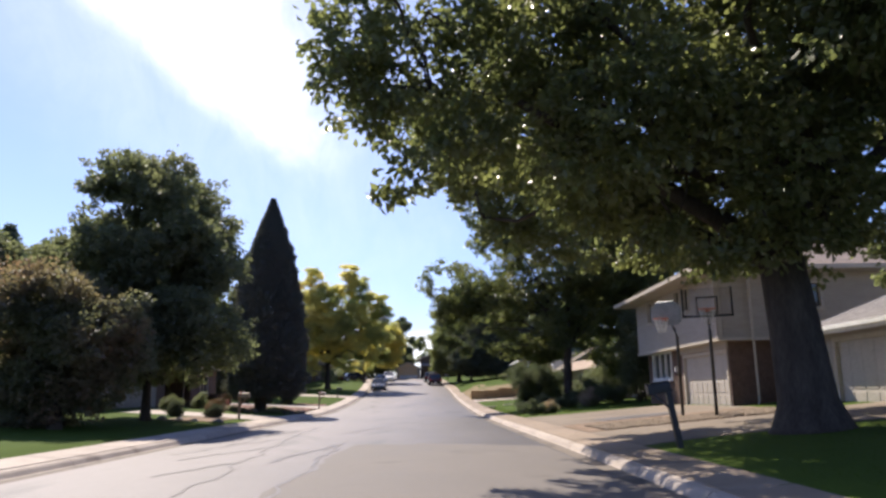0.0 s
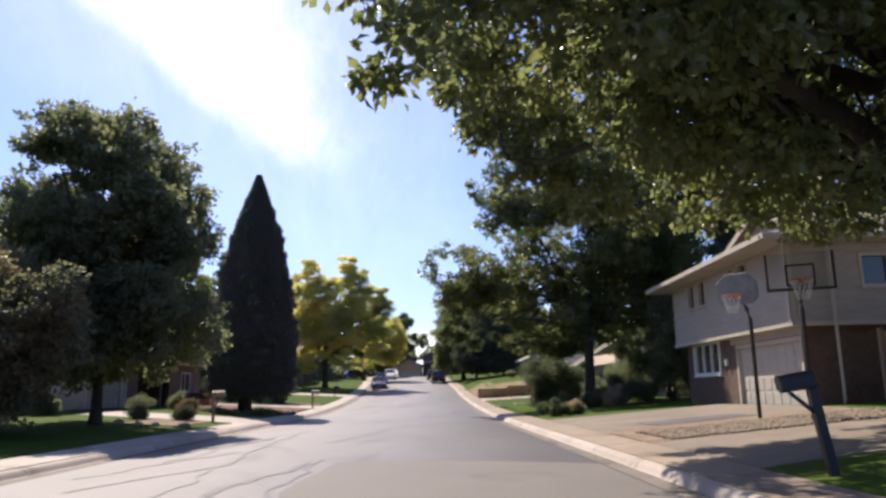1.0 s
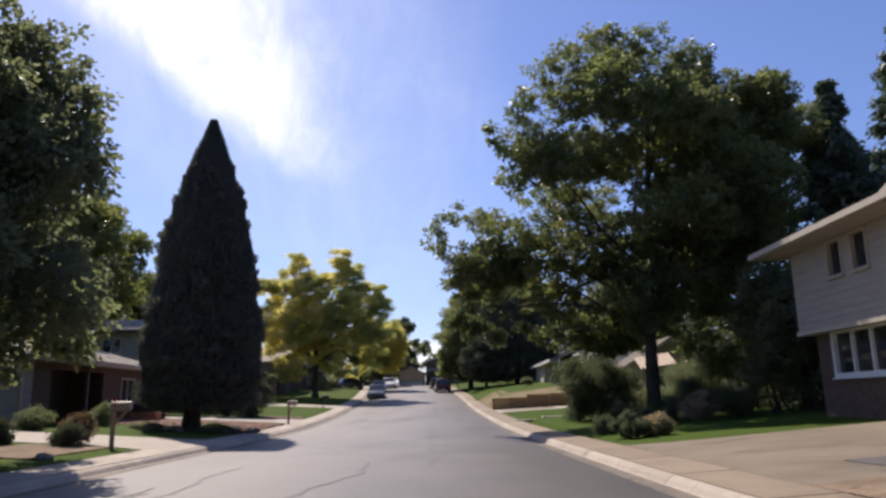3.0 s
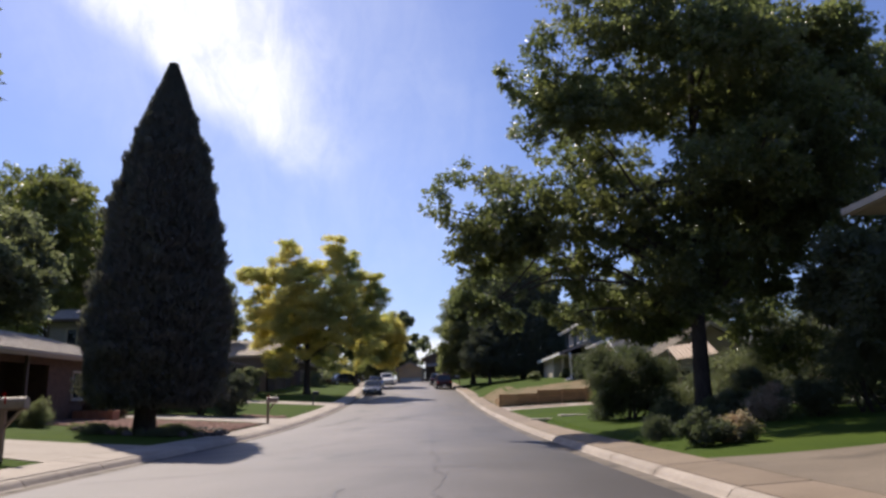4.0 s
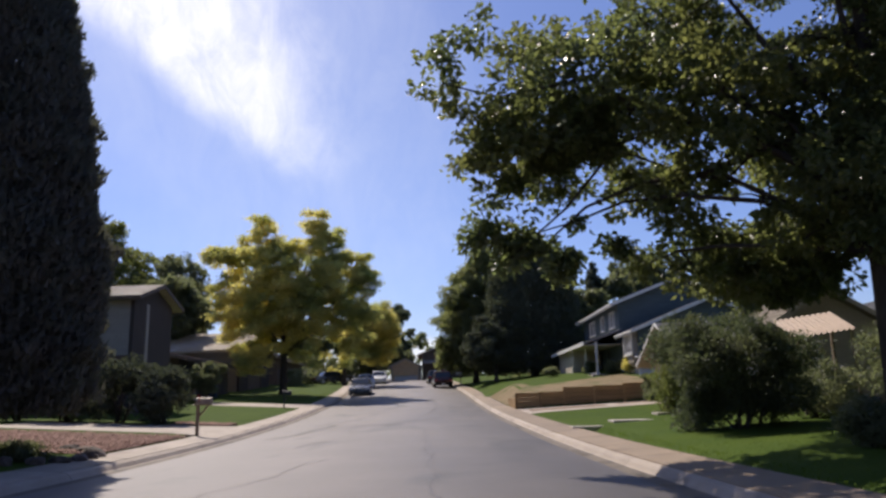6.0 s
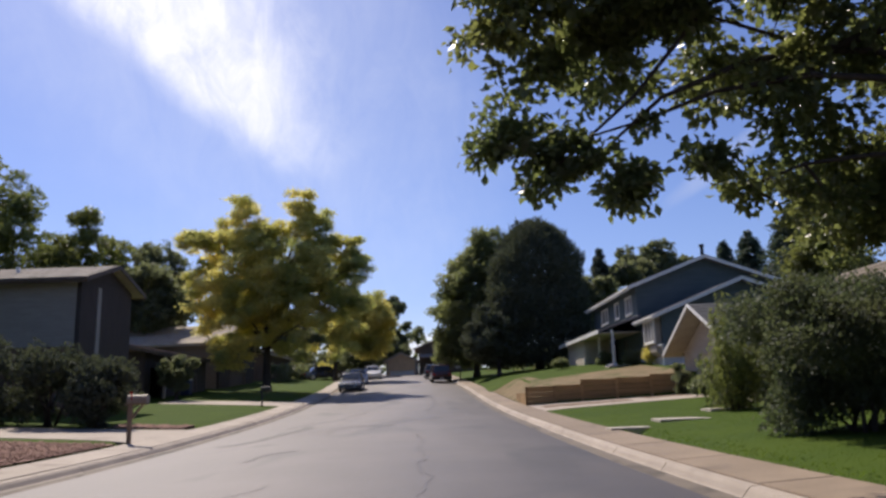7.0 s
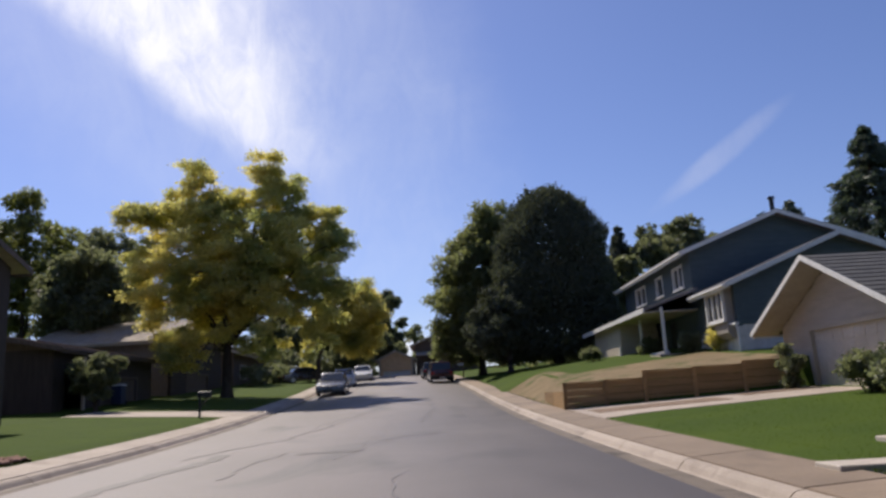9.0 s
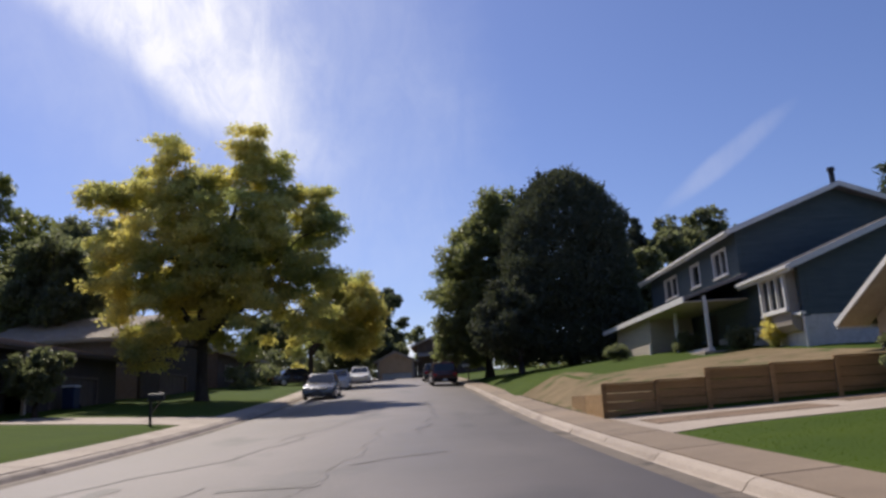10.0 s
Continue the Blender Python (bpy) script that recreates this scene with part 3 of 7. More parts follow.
# kerbs with their gutters, in sections, and pavements of single slabs
KERB_PROFILE = ((-0.42, -0.012), (-0.03, -0.004), (0.0, 0.012), (0.05, 0.08), (0.09, 0.115), (0.14, 0.13), (0.19, 0.135), (0.19, -0.2), (-0.42, -0.2))


def kerb_section(parent, point, y0, y1):
    bm = bmesh.new()
    ys = (y0 + 0.012, (y0 + y1) / 2, y1 - 0.012)
    rows = []
    for y in ys:
        rows.append([bm.verts.new((point(d, y)[0], y, road_z(y) - 0.055 + h)) for d, h in KERB_PROFILE])
    for a, b in zip(rows, rows[1:]):
        for i in range(len(a)):
            j = (i + 1) % len(a)
            bm.faces.new((a[i], a[j], b[j], b[i])).material_index = 1 if i == 0 else 0
    bm.faces.new(rows[0])
    bm.faces.new(list(reversed(rows[-1])))
    ob = part("kerb_section", bm, CONCRETE, parent)
    ob.data.materials.append(GUTTER)
    return ob


def slab(parent, name, point, d0, d1, y0, y1, dz, material, thick=0.12, gap=0.012):
    bm = bmesh.new()
    q = [point(d0, y0 + gap, dz), point(d1, y0 + gap, dz), point(d1, y1 - gap, dz), point(d0, y1 - gap, dz)]
    top = [bm.verts.new(p) for p in q]
    mid = [bm.verts.new((p[0], p[1], p[2] - 0.02)) for p in q]
    c = Vector(q[0]).lerp(Vector(q[2]), 0.5)
    for v in top:
        v.co.x += (c.x - v.co.x) * 0.012
        v.co.y += (c.y - v.co.y) * 0.012
    low = [bm.verts.new((p[0], p[1], p[2] - thick)) for p in q]
    bm.faces.new(top)
    for a, b in ((top, mid), (mid, low)):
        for i in range(4):
            bm.faces.new((a[i], a[(i + 1) % 4], b[(i + 1) % 4], b[i]))
    return part(name, bm, material, parent)


pavement_right = tagged(part("pavement", boxes((2, 3, -30, -29, -0.6, -0.5)), CONCRETE), "pale concrete pavement slabs beside the kerb", "pavement", kind="structure")
pavement_left = tagged(part("pavement", boxes((-9, -8, -30, -29, -0.6, -0.5)), CONCRETE), "pale sunlit concrete pavement slabs beside the kerb", "pavement", kind="structure")
kerb_right = tagged(part("kerb", boxes((2, 3, -31, -30, -0.6, -0.5)), CONCRETE), "rounded concrete kerb with a gutter pan", "kerb", kind="structure")
kerb_left = tagged(part("kerb", boxes((-9, -8, -31, -30, -0.6, -0.5)), CONCRETE), "rounded concrete kerb with a gutter pan", "kerb", kind="structure")
for par, pav, point in ((kerb_right, pavement_right, right_d), (kerb_left, pavement_left, left_d)):
    y = -24.0
    while y < 126:
        kerb_section(par, point, y, y + 3.0)
        y += 3.0
    y = -12.0
    while y < 124:
        slab(pav, "pavement_slab", point, 0.20, WALK_D, y, y + 3.0, 0.012, PAVING if point is right_d else CONCRETE)
        y += 3.0


def laid(name, point, d0, d1, y0, y1, dz, material, label, category, flare=0.0, step=1.0):
    """A sheet laid on the ground beside the street, with a thin edge: a drive, a bed or a path."""
    us = steps(0, 1, step / max(d1 - d0, step))
    vs = steps(0, 1, step / max(y1 - y0, step))

    def at(u, v, drop=0.0):
        d = d0 + (d1 - d0) * u
        f = flare * max(0.0, 1 - (d - d0) / 1.3)
        x, y, z = point(d, y0 - f + (y1 - y0 + 2 * f) * v)
        return (x, y, z + dz - drop)

    bm = strip_grid(us, vs, at)
    rim = [at(u, 0, 0.09) for u in us], [at(u, 1, 0.09) for u in us]
    bm.verts.ensure_lookup_table()
    n, m = len(us), len(vs)
    for row, low in ((0, rim[0]), (m - 1, rim[1])):
        lv = [bm.verts.new(p) for p in low]
        for i in range(n - 1):
            bm.verts.ensure_lookup_table()
            bm.faces.new((bm.verts[row * n + i], bm.verts[row * n + i + 1], lv[i + 1], lv[i]))
    ob = part(name, bm, material)
    return tagged(ob, label, category, kind="structure")


laid("driveway", right_d, WALK_D, 7.6, 24.4, 33.0, 0.014, CONCRETE_OLD, "stained concrete driveway in front of a double garage", "driveway", flare=0.5)
laid("driveway", right_d, WALK_D, 9.5, 15.8, 20.8, 0.014, CONCRETE_OLD, "old concrete driveway beside a gravel bed", "driveway", flare=0.4)
laid("gravel_bed", right_d, WALK_D + 0.02, 7.4, 20.5, 24.75, 0.018, DIRT, "bare dirt and gravel strip between two driveways", "bed")
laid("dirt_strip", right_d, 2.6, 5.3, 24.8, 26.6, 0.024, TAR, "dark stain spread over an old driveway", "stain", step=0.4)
laid("driveway", right_d, WALK_D, 8.6, 65.8, 69.75, 0.014, CONCRETE, "pale concrete driveway beside a wooden retaining wall", "driveway", flare=0.5)
laid("dirt_strip", right_d, WALK_D + 0.35, 5.2, 67.2, 68.5, 0.024, DIRT, "worn dirt strip across a concrete driveway", "bed", step=0.5)
laid("dirt_strip", right_d, 6.0, 8.3, 68.2, 69.1, 0.024, DIRT, "worn dirt strip across a concrete driveway", "bed", step=0.5)
laid("driveway", left_d, WALK_D, 8.0, 36.2, 40.8, 0.014, CONCRETE, "sunlit concrete driveway with a mailbox beside it", "driveway", flare=0.5)
laid("rock_bed", left_d, WALK_D + 0.15, 9.0, 48.6, 55.4, 0.03, MULCH, "bed of red-brown landscape rock", "bed")
laid("driveway", left_d, WALK_D, 9.0, 56.6, 60.6, 0.014, CONCRETE, "pale concrete driveway beside a rock bed", "driveway", flare=0.5)
laid("dirt_patch", left_d, WALK_D + 0.3, 3.9, 61.0, 62.6, 0.02, DIRT, "bare dirt patch at the corner of a lawn", "bed", step=0.4)
laid("driveway", left_d, WALK_D, 8.0, 77.5, 80.8, 0.014, CONCRETE, "narrow concrete driveway past a green lawn", "driveway", flare=0.4)
laid("flower_bed", left_d, WALK_D + 0.9, 4.2, 31.6, 35.6, 0.03, DIRT, "flower bed edged with pale stones", "bed")
laid("bare_bank", right_d, WALK_D + 0.02, 9.2, 70.2, 79.0, 0.02, STRAW, "dry straw-coloured bank above the kerb", "bed", step=0.5)
laid("bare_bank", right_d, WALK_D + 0.02, 3.4, 79.0, 84.6, 0.02, STRAW, "dry straw-coloured strip beside the pavement", "bed", step=0.5)

# flat stepping slabs from the pavement towards the pale garage
path = thing("stepping_path", (5.5, 57, land(5.5, 57)), "four pale concrete stepping slabs set in the lawn", "path")
for cx, cy, w, dl in ((3.52, 54.85, 1.0, 0.55), (5.25, 56.1, 1.35, 0.9), (7.4, 58.1, 1.5, 0.8), (9.9, 60.7, 1.6, 0.8)):
    z = land(cx, cy)
    part("stepping_slab", bevelled(boxes((cx - w / 2, cx + w / 2, cy - dl / 2, cy + dl / 2, z - 0.15, z + 0.035)), 0.012, 1), STEP_STONE, path)

# ---- trees ----
rs = np.random.RandomState


def unit_rows(a):
    return a / np.maximum(np.linalg.norm(a, axis=1), 1e-9)[:, None]


def leaf_mesh(name, centres, along, size, rng, broad=0.62, fold=0.18, far=False):
    """Many folded leaves: along gives each leaf's own direction. Far ones are single blades."""
    n = len(centres)
    u = unit_rows(along)
    side = unit_rows(np.cross(u, unit_rows(rng.normal(size=(n, 3)))))
    up = np.cross(u, side)
    s = (size * rng.uniform(0.65, 1.3, n))[:, None]
    if far:
        v = np.empty((n, 3, 3))
        v[:, 0] = centres - u * s * 0.5 - side * s * broad * 0.5
        v[:, 1] = centres - u * s * 0.5 + side * s * broad * 0.5
        v[:, 2] = centres + u * s * 0.5
        return mesh_arrays(name, v.reshape(-1, 3), np.arange(n * 3).reshape(-1, 3))
    v = np.empty((n, 4, 3))
    v[:, 0] = centres - u * s * 0.5
    v[:, 1] = centres + side * s * broad * 0.5 + up * s * fold + u * s * 0.05
    v[:, 2] = centres + u * s * 0.5
    v[:, 3] = centres - side * s * broad * 0.5 + up * s * fold + u * s * 0.05
    b = np.arange(n)[:, None] * 4
    f = np.concatenate([b + (0, 1, 2), b + (0, 2, 3)], 1).reshape(-1, 3)
    return mesh_arrays(name, v.reshape(-1, 3), f)


def crown_blobs(centre, radii, count, r, rng, shell=0.45):
    """Uneven clumps that fill an ellipsoid, more of them towards its outside."""
    d = unit_rows(rng.normal(size=(count, 3)))
    k = shell + (1 - shell) * rng.uniform(0, 1, count) ** 0.6
    c = np.array(centre) + d * np.array(radii) * (k * 0.82)[:, None]
    return [(*c[i], r * rng.uniform(0.7, 1.3)) for i in range(count)]


def leaves_in(blobs, count, rng, per=26, spread=0.42, droop=0.3, flat=0.8):
    """Leaf places in twig-sized clumps on the skins of the blobs, and each leaf's direction."""
    b = np.array(blobs)
    w = np.maximum(b[:, 3], 0.42) ** 2
    nc = max(1, count // per)
    pick = rng.choice(len(b), nc, p=w / w.sum())
    d = unit_rows(rng.normal(size=(nc, 3)))
    k = rng.uniform(0.35, 1.05, nc) ** 0.7
    cc = b[pick, :3] + d * (b[pick, 3] * k)[:, None] * (1, 1, flat)
    which = np.repeat(np.arange(nc), per)
    off = unit_rows(rng.normal(size=(nc * per, 3))) * (rng.uniform(0, 1, nc * per) ** 0.45)[:, None] * (spread * 1.45 * rng.uniform(0.6, 1.25, nc))[which][:, None] * (1, 1, 0.9 * flat)
    out = unit_rows(off + 1e-6) * 0.6 + d[which] * 0.5 + rng.normal(size=(nc * per, 3)) * 0.5
    out[:, 2] -= droop
    return cc[which] + off, out, cc


def leafy(name, parent, centres, along, size, material, rng, **kw):
    o = np.array(root_of(parent).location)
    me = leaf_mesh(name, centres - o, along, size, rng, **kw)
    me.materials.append(material)
    ob = new(name, me)
    ob.parent = parent
    return ob


def curve_pts(a, b, sag, rng, n=6, wob=0.12):
    a, b = np.array(a, float), np.array(b, float)
    L = np.linalg.norm(b - a)
    out = []
    for i in range(n + 1):
        s = i / n
        p = a + (b - a) * s
        p[2] += sag * L * math.sin(math.pi * s)
        if 0 < i < n:
            p += rng.normal(size=3) * wob * L / n
        out.append(tuple(p))
    return out


def broad_tree(label, base, fork, blobs, leaf, count, leaf_mat, bark, trunk_r, seed, lean=(0, 0), limbs=9, spread=0.42, per=26, twigs=40, flat=0.8, far=False):
    """A broad-leaved tree: flared trunk that forks into limbs and twigs, and a ragged crown of leaves."""
    rng = rs(seed)
    t = thing("tree", base, label, "tree")
    bx, by, bz = base
    b = np.array(blobs)
    top = b[:, :3][np.argmax(b[:, 2])]
    fx, fy = bx + lean[0], by + lean[1]
    bm = bmesh.new()
    tube(bm, [(bx, by, bz - 0.15), (bx, by, bz + 0.1), (bx + lean[0] * 0.15, by + lean[1] * 0.15, bz + 0.6), (bx + lean[0] * 0.5, by + lean[1] * 0.5, bz + fork * 0.55), (fx, fy, bz + fork),
              ((fx + top[0]) / 2, (fy + top[1]) / 2, (bz + fork + top[2]) / 2), tuple(top - (0, 0, 0.4))],
         [trunk_r * 1.75, trunk_r * 1.45, trunk_r * 1.08, trunk_r * 0.95, trunk_r * 0.85, trunk_r * 0.45, trunk_r * 0.08], 12)
    part("trunk", bm, bark, t, smooth=True)
    order = rng.permutation(len(b))[:limbs]
    for i in order:
        bm = bmesh.new()
        h = rng.uniform(0.75, 1.25)
        s = (fx + (top[0] - fx) * max(h - 1, 0) * 0.6, fy + (top[1] - fy) * max(h - 1, 0) * 0.6, bz + fork * min(h, 1) + max(h - 1, 0) * (top[2] - bz - fork) * 1.6)
        pts = curve_pts(s, b[i, :3], 0.10, rng)
        r0 = trunk_r * rng.uniform(0.28, 0.42)
        tube(bm, pts, [r0 * (1 - 0.85 * k / (len(pts) - 1)) for k in range(len(pts))], 7)
        limb = part("limb", bm, bark, t, smooth=True)
        for _ in range(3 if limbs > 10 else 1):
            p = np.array(pts[rng.randint(2, len(pts))])
            near = b[np.argsort(((b[:, :3] - p) ** 2).sum(1))[:5]]
            q = near[rng.randint(len(near))]
            pts2 = curve_pts(p, q[:3] + rng.normal(size=3) * q[3] * 0.4, 0.08, rng, 4)
            bm = bmesh.new()
            tube(bm, pts2, [r0 * 0.4 * (1 - 0.8 * k / 4) for k in range(5)], 5)
            part("branch", bm, bark, limb)
    c, d, cc = leaves_in(blobs, count, rng, per, spread, flat=flat)
    bm = bmesh.new()
    for _ in range(twigs):
        e = cc[rng.randint(len(cc))]
        q = b[np.argmin(((b[:, :3] - e) ** 2).sum(1))]
        tube(bm, curve_pts(q[:3], e, 0.05, rng, 3), [0.035, 0.025, 0.015, 0.008], 4)
    tagged(part("branchwork", bm, bark, t), kind="stuff")
    leafy("crown", t, c, d, leaf, leaf_mat, rng, far=far)
    return t


def conifer(label, base, height, r, leaf_mat, seed, count, leaf=0.3, trunk_r=0.22, skirt=0.12, power=0.75, tiers=26, shag=0.3, name="conifer"):
    """A spruce: tiers of drooping boughs of needles round one straight trunk."""
    rng = rs(seed)
    t = thing(name, base, label, "tree")
    bx, by, bz = base
    bm = bmesh.new()
    tube(bm, [(bx, by, bz - 0.1), (bx, by, bz + 0.5), (bx, by, bz + height * 0.6), (bx, by, bz + height * 0.98)], [trunk_r * 1.4, trunk_r, trunk_r * 0.5, 0.02], 9)
    part("trunk", bm, BARK, t, smooth=True)
    cs, ds = [], []
    bm = bmesh.new()
    each = max(6, count // (tiers * 9))
    for i in range(tiers):
        s = i / (tiers - 1)
        z = bz + height * (skirt + (0.97 - skirt) * s)
        reach = r * (1 - s) ** power + 0.12
        for k in range(9):
            a = rng.uniform(0, math.tau)
            L = reach * rng.uniform(0.7, 1.12)
            end = np.array((bx + math.cos(a) * L, by + math.sin(a) * L, z - L * rng.uniform(0.10, 0.32)))
            start = np.array((bx, by, z))
            if k < 4:
                tube(bm, [tuple(start), tuple((start + end) / 2 + (0, 0, 0.06 * L)), tuple(end)], [0.04, 0.025, 0.008], 4)
            f = rng.uniform(0.15, 1.0, each) ** 0.7
            p = start + (end - start) * f[:, None] + rng.normal(size=(each, 3)) * (shag * (0.4 + 0.6 * (1 - s)))
            cs.append(p)
            ds.append(np.tile(end - start, (each, 1)) / max(L, 0.1) * 0.8 + rng.normal(size=(each, 3)) * 0.45 + (0, 0, -0.15))
    tagged(part("boughs", bm, BARK, t), kind="stuff")
    leafy("needles", t, np.concatenate(cs), np.concatenate(ds), leaf, leaf_mat, rng, broad=0.35, far=True)
    return t


def shrub(label, base, radii, leaf, count, leaf_mat, seed, n=14, rb=0.42, name="shrub", bark=None, spread=0.16, stems=7):
    """A bush: stems from the ground and a clumped, uneven body of leaves."""
    rng = rs(seed)
    t = thing(name, base, label, "shrub")
    bx, by, bz = base
    rx, ry_, rz = radii
    blobs = crown_blobs((bx, by, bz + rz * 0.95), (rx, ry_, rz), n, rb * min(rx, rz), rng, 0.35)
    blobs = [(x, y, max(z, bz + r * 0.7), r) for x, y, z, r in blobs]
    bm = bmesh.new()
    for i in range(stems):
        q = blobs[i % len(blobs)]
        tube(bm, curve_pts((bx + rng.normal() * 0.12 * rx, by + rng.normal() * 0.12 * ry_, bz - 0.08), q[:3], 0.04, rng, 4), [0.03 * rz + 0.008, 0.025 * rz + 0.006, 0.018 * rz + 0.004, 0.01, 0.005], 5)
    tagged(part("stem_clump", bm, bark or BARK, t), kind="stuff")
    c, d, _ = leaves_in(blobs, count, rng, 20, spread, 0.0)
    c[:, 2] = np.maximum(c[:, 2], bz + 0.02)
    leafy("leaves", t, c, d, leaf, leaf_mat, rng, far=by > 45)
    return t


def at(x, y):
    return (x, y, land(x, y))


# the great oak over the street
g = rs(3)
oak_blobs = crown_blobs((8.0, 14.5, 8.6), (8.8, 8.2, 4.6), 64, 1.6, g, 0.35)
oak_blobs = [b for b in oak_blobs if b[2] - b[3] > 3.6]
oak_blobs += [(-0.55, 13.0, 5.35, 0.45), (0.3, 13.2, 6.3, 0.9), (-1.0, 13.2, 7.2, 1.1), (-1.7, 13.4, 8.2, 1.0), (-1.4, 14.0, 9.2, 1.1), (0.6, 16.5, 6.6, 1.0), (1.4, 17.8, 7.2, 1.1), (0.0, 17.5, 8.0, 1.0), (2.4, 19.2, 7.6, 1.0), (-0.6, 15.2, 7.4, 0.9), (1.8, 16.0, 8.5, 1.2), (3.2, 16.8, 7.6, 1.2), (2.2, 20.6, 7.0, 0.8), (0.8, 14.2, 7.6, 1.5), (2.0, 13.8, 6.3, 1.4), (3.6, 15.5, 5.9, 1.5), (5.2, 16.5, 5.4, 1.5), (3.0, 18.0, 7.4, 1.4),
              (6.5, 18.5, 5.2, 1.5), (-0.2, 13.0, 8.6, 1.3), (9.5, 18.0, 5.2, 1.5), (4.2, 20.0, 7.2, 1.2), (1.6, 12.2, 8.8, 1.5), (11.5, 16.0, 4.9, 1.4), (7.4, 20.8, 6.2, 1.2),
              (2.0, 20.5, 5.8, 0.7), (3.2, 20.5, 5.5, 0.8), (4.5, 21.0, 5.4, 0.9), (6.0, 21.5, 5.6, 1.0), (7.5, 22.0, 6.0, 1.2), (1.2, 19.8, 6.1, 0.6), (9.0, 21.0, 5.2, 1.2), (-0.95, 13.0, 4.95, 0.25), (-1.3, 13.1, 5.9, 0.35), (-1.5, 13.2, 6.6, 0.6), (-1.8, 13.3, 7.3, 0.6), (-1.1, 13.2, 6.5, 0.6), (-0.1, 20.3, 8.8, 0.7), (0.4, 20.5, 8.0, 0.7), (0.9, 20.8, 7.3, 0.7), (0.7, 21.5, 8.7, 0.8), (1.5, 21.5, 7.7, 0.9), (1.3, 22.2, 8.7, 0.9), (0.9, 24.0, 8.7, 0.7), (1.6, 23.4, 8.4, 0.9), (2.6, 22.6, 8.2, 1.0), (12.5, 19.0, 5.0, 1.5), (14.0, 15.0, 5.2, 1.6), (5.4, 13.8, 3.9, 0.6), (6.3, 13.6, 4.0, 0.7), (4.6, 14.2, 4.5, 0.7), (7.2, 13.2, 4.5, 0.9), (8.4, 13.4, 4.6, 0.8), (9.4, 13.6, 4.8, 0.8), (5.8, 12.8, 4.8, 0.8), (10.4, 13.4, 4.9, 0.9)]
broad_tree("old oak with a thick flared trunk and wide dark crown", at(7.45, 15.0), 3.7, oak_blobs, 0.185, 175000, OAK_LEAF, BARK, 0.53, 11, lean=(-0.2, 0.2), limbs=22, spread=0.27, per=30, twigs=150)

# the left side, from near to far
g = rs(5)
broad_tree("tall round-crowned shade tree on a lawn", at(-12.3, 30.6), 2.6, crown_blobs((-12.4, 30.6, 7.9), (4.1, 4.2, 4.7), 56, 1.1, g, 0.35) + crown_blobs((-12.2, 30.6, 4.2), (4.9, 4.5, 2.0), 30, 0.95, g, 0.3) + crown_blobs((-12.0, 31.0, 2.75), (5.2, 4.2, 0.9), 34, 0.7, g, 0.3), 0.19, 104000, DARK_LEAF, BARK, 0.17, 12, limbs=14, spread=0.27, twigs=60)
g = rs(6)
broad_tree("small dark tree with a few rusty leaves", at(-12.3, 23.5), 1.0, crown_blobs((-12.7, 23.5, 3.5), (3.2, 2.8, 2.9), 40, 0.9, g, 0.3) + [(-10.2, 23.4, 4.1, 0.7), (-10.0, 23.8, 3.2, 0.7), (-9.9, 23.6, 2.4, 0.6)] + crown_blobs((-13.6, 24.4, 1.5), (2.7, 2.2, 1.2), 22, 0.7, g, 0.3), 0.14, 74000, RUSTY_LEAF, BARK, 0.16, 13, limbs=9, spread=0.22, twigs=30)
g = rs(7)
broad_tree("dense dark tree at the edge of a lawn", at(-17.5, 27.0), 1.5, crown_blobs((-17.5, 27.0, 4.4), (3.4, 3.2, 3.2), 34, 1.0, g, 0.3), 0.18, 42000, DARK_LEAF, BARK, 0.2, 14, limbs=9, spread=0.24, twigs=30)
conifer("blue-green spruce behind the lawns", at(-27.5, 45.0), 11.5, 3.2, SPRUCE, 21, 18000, 0.4)


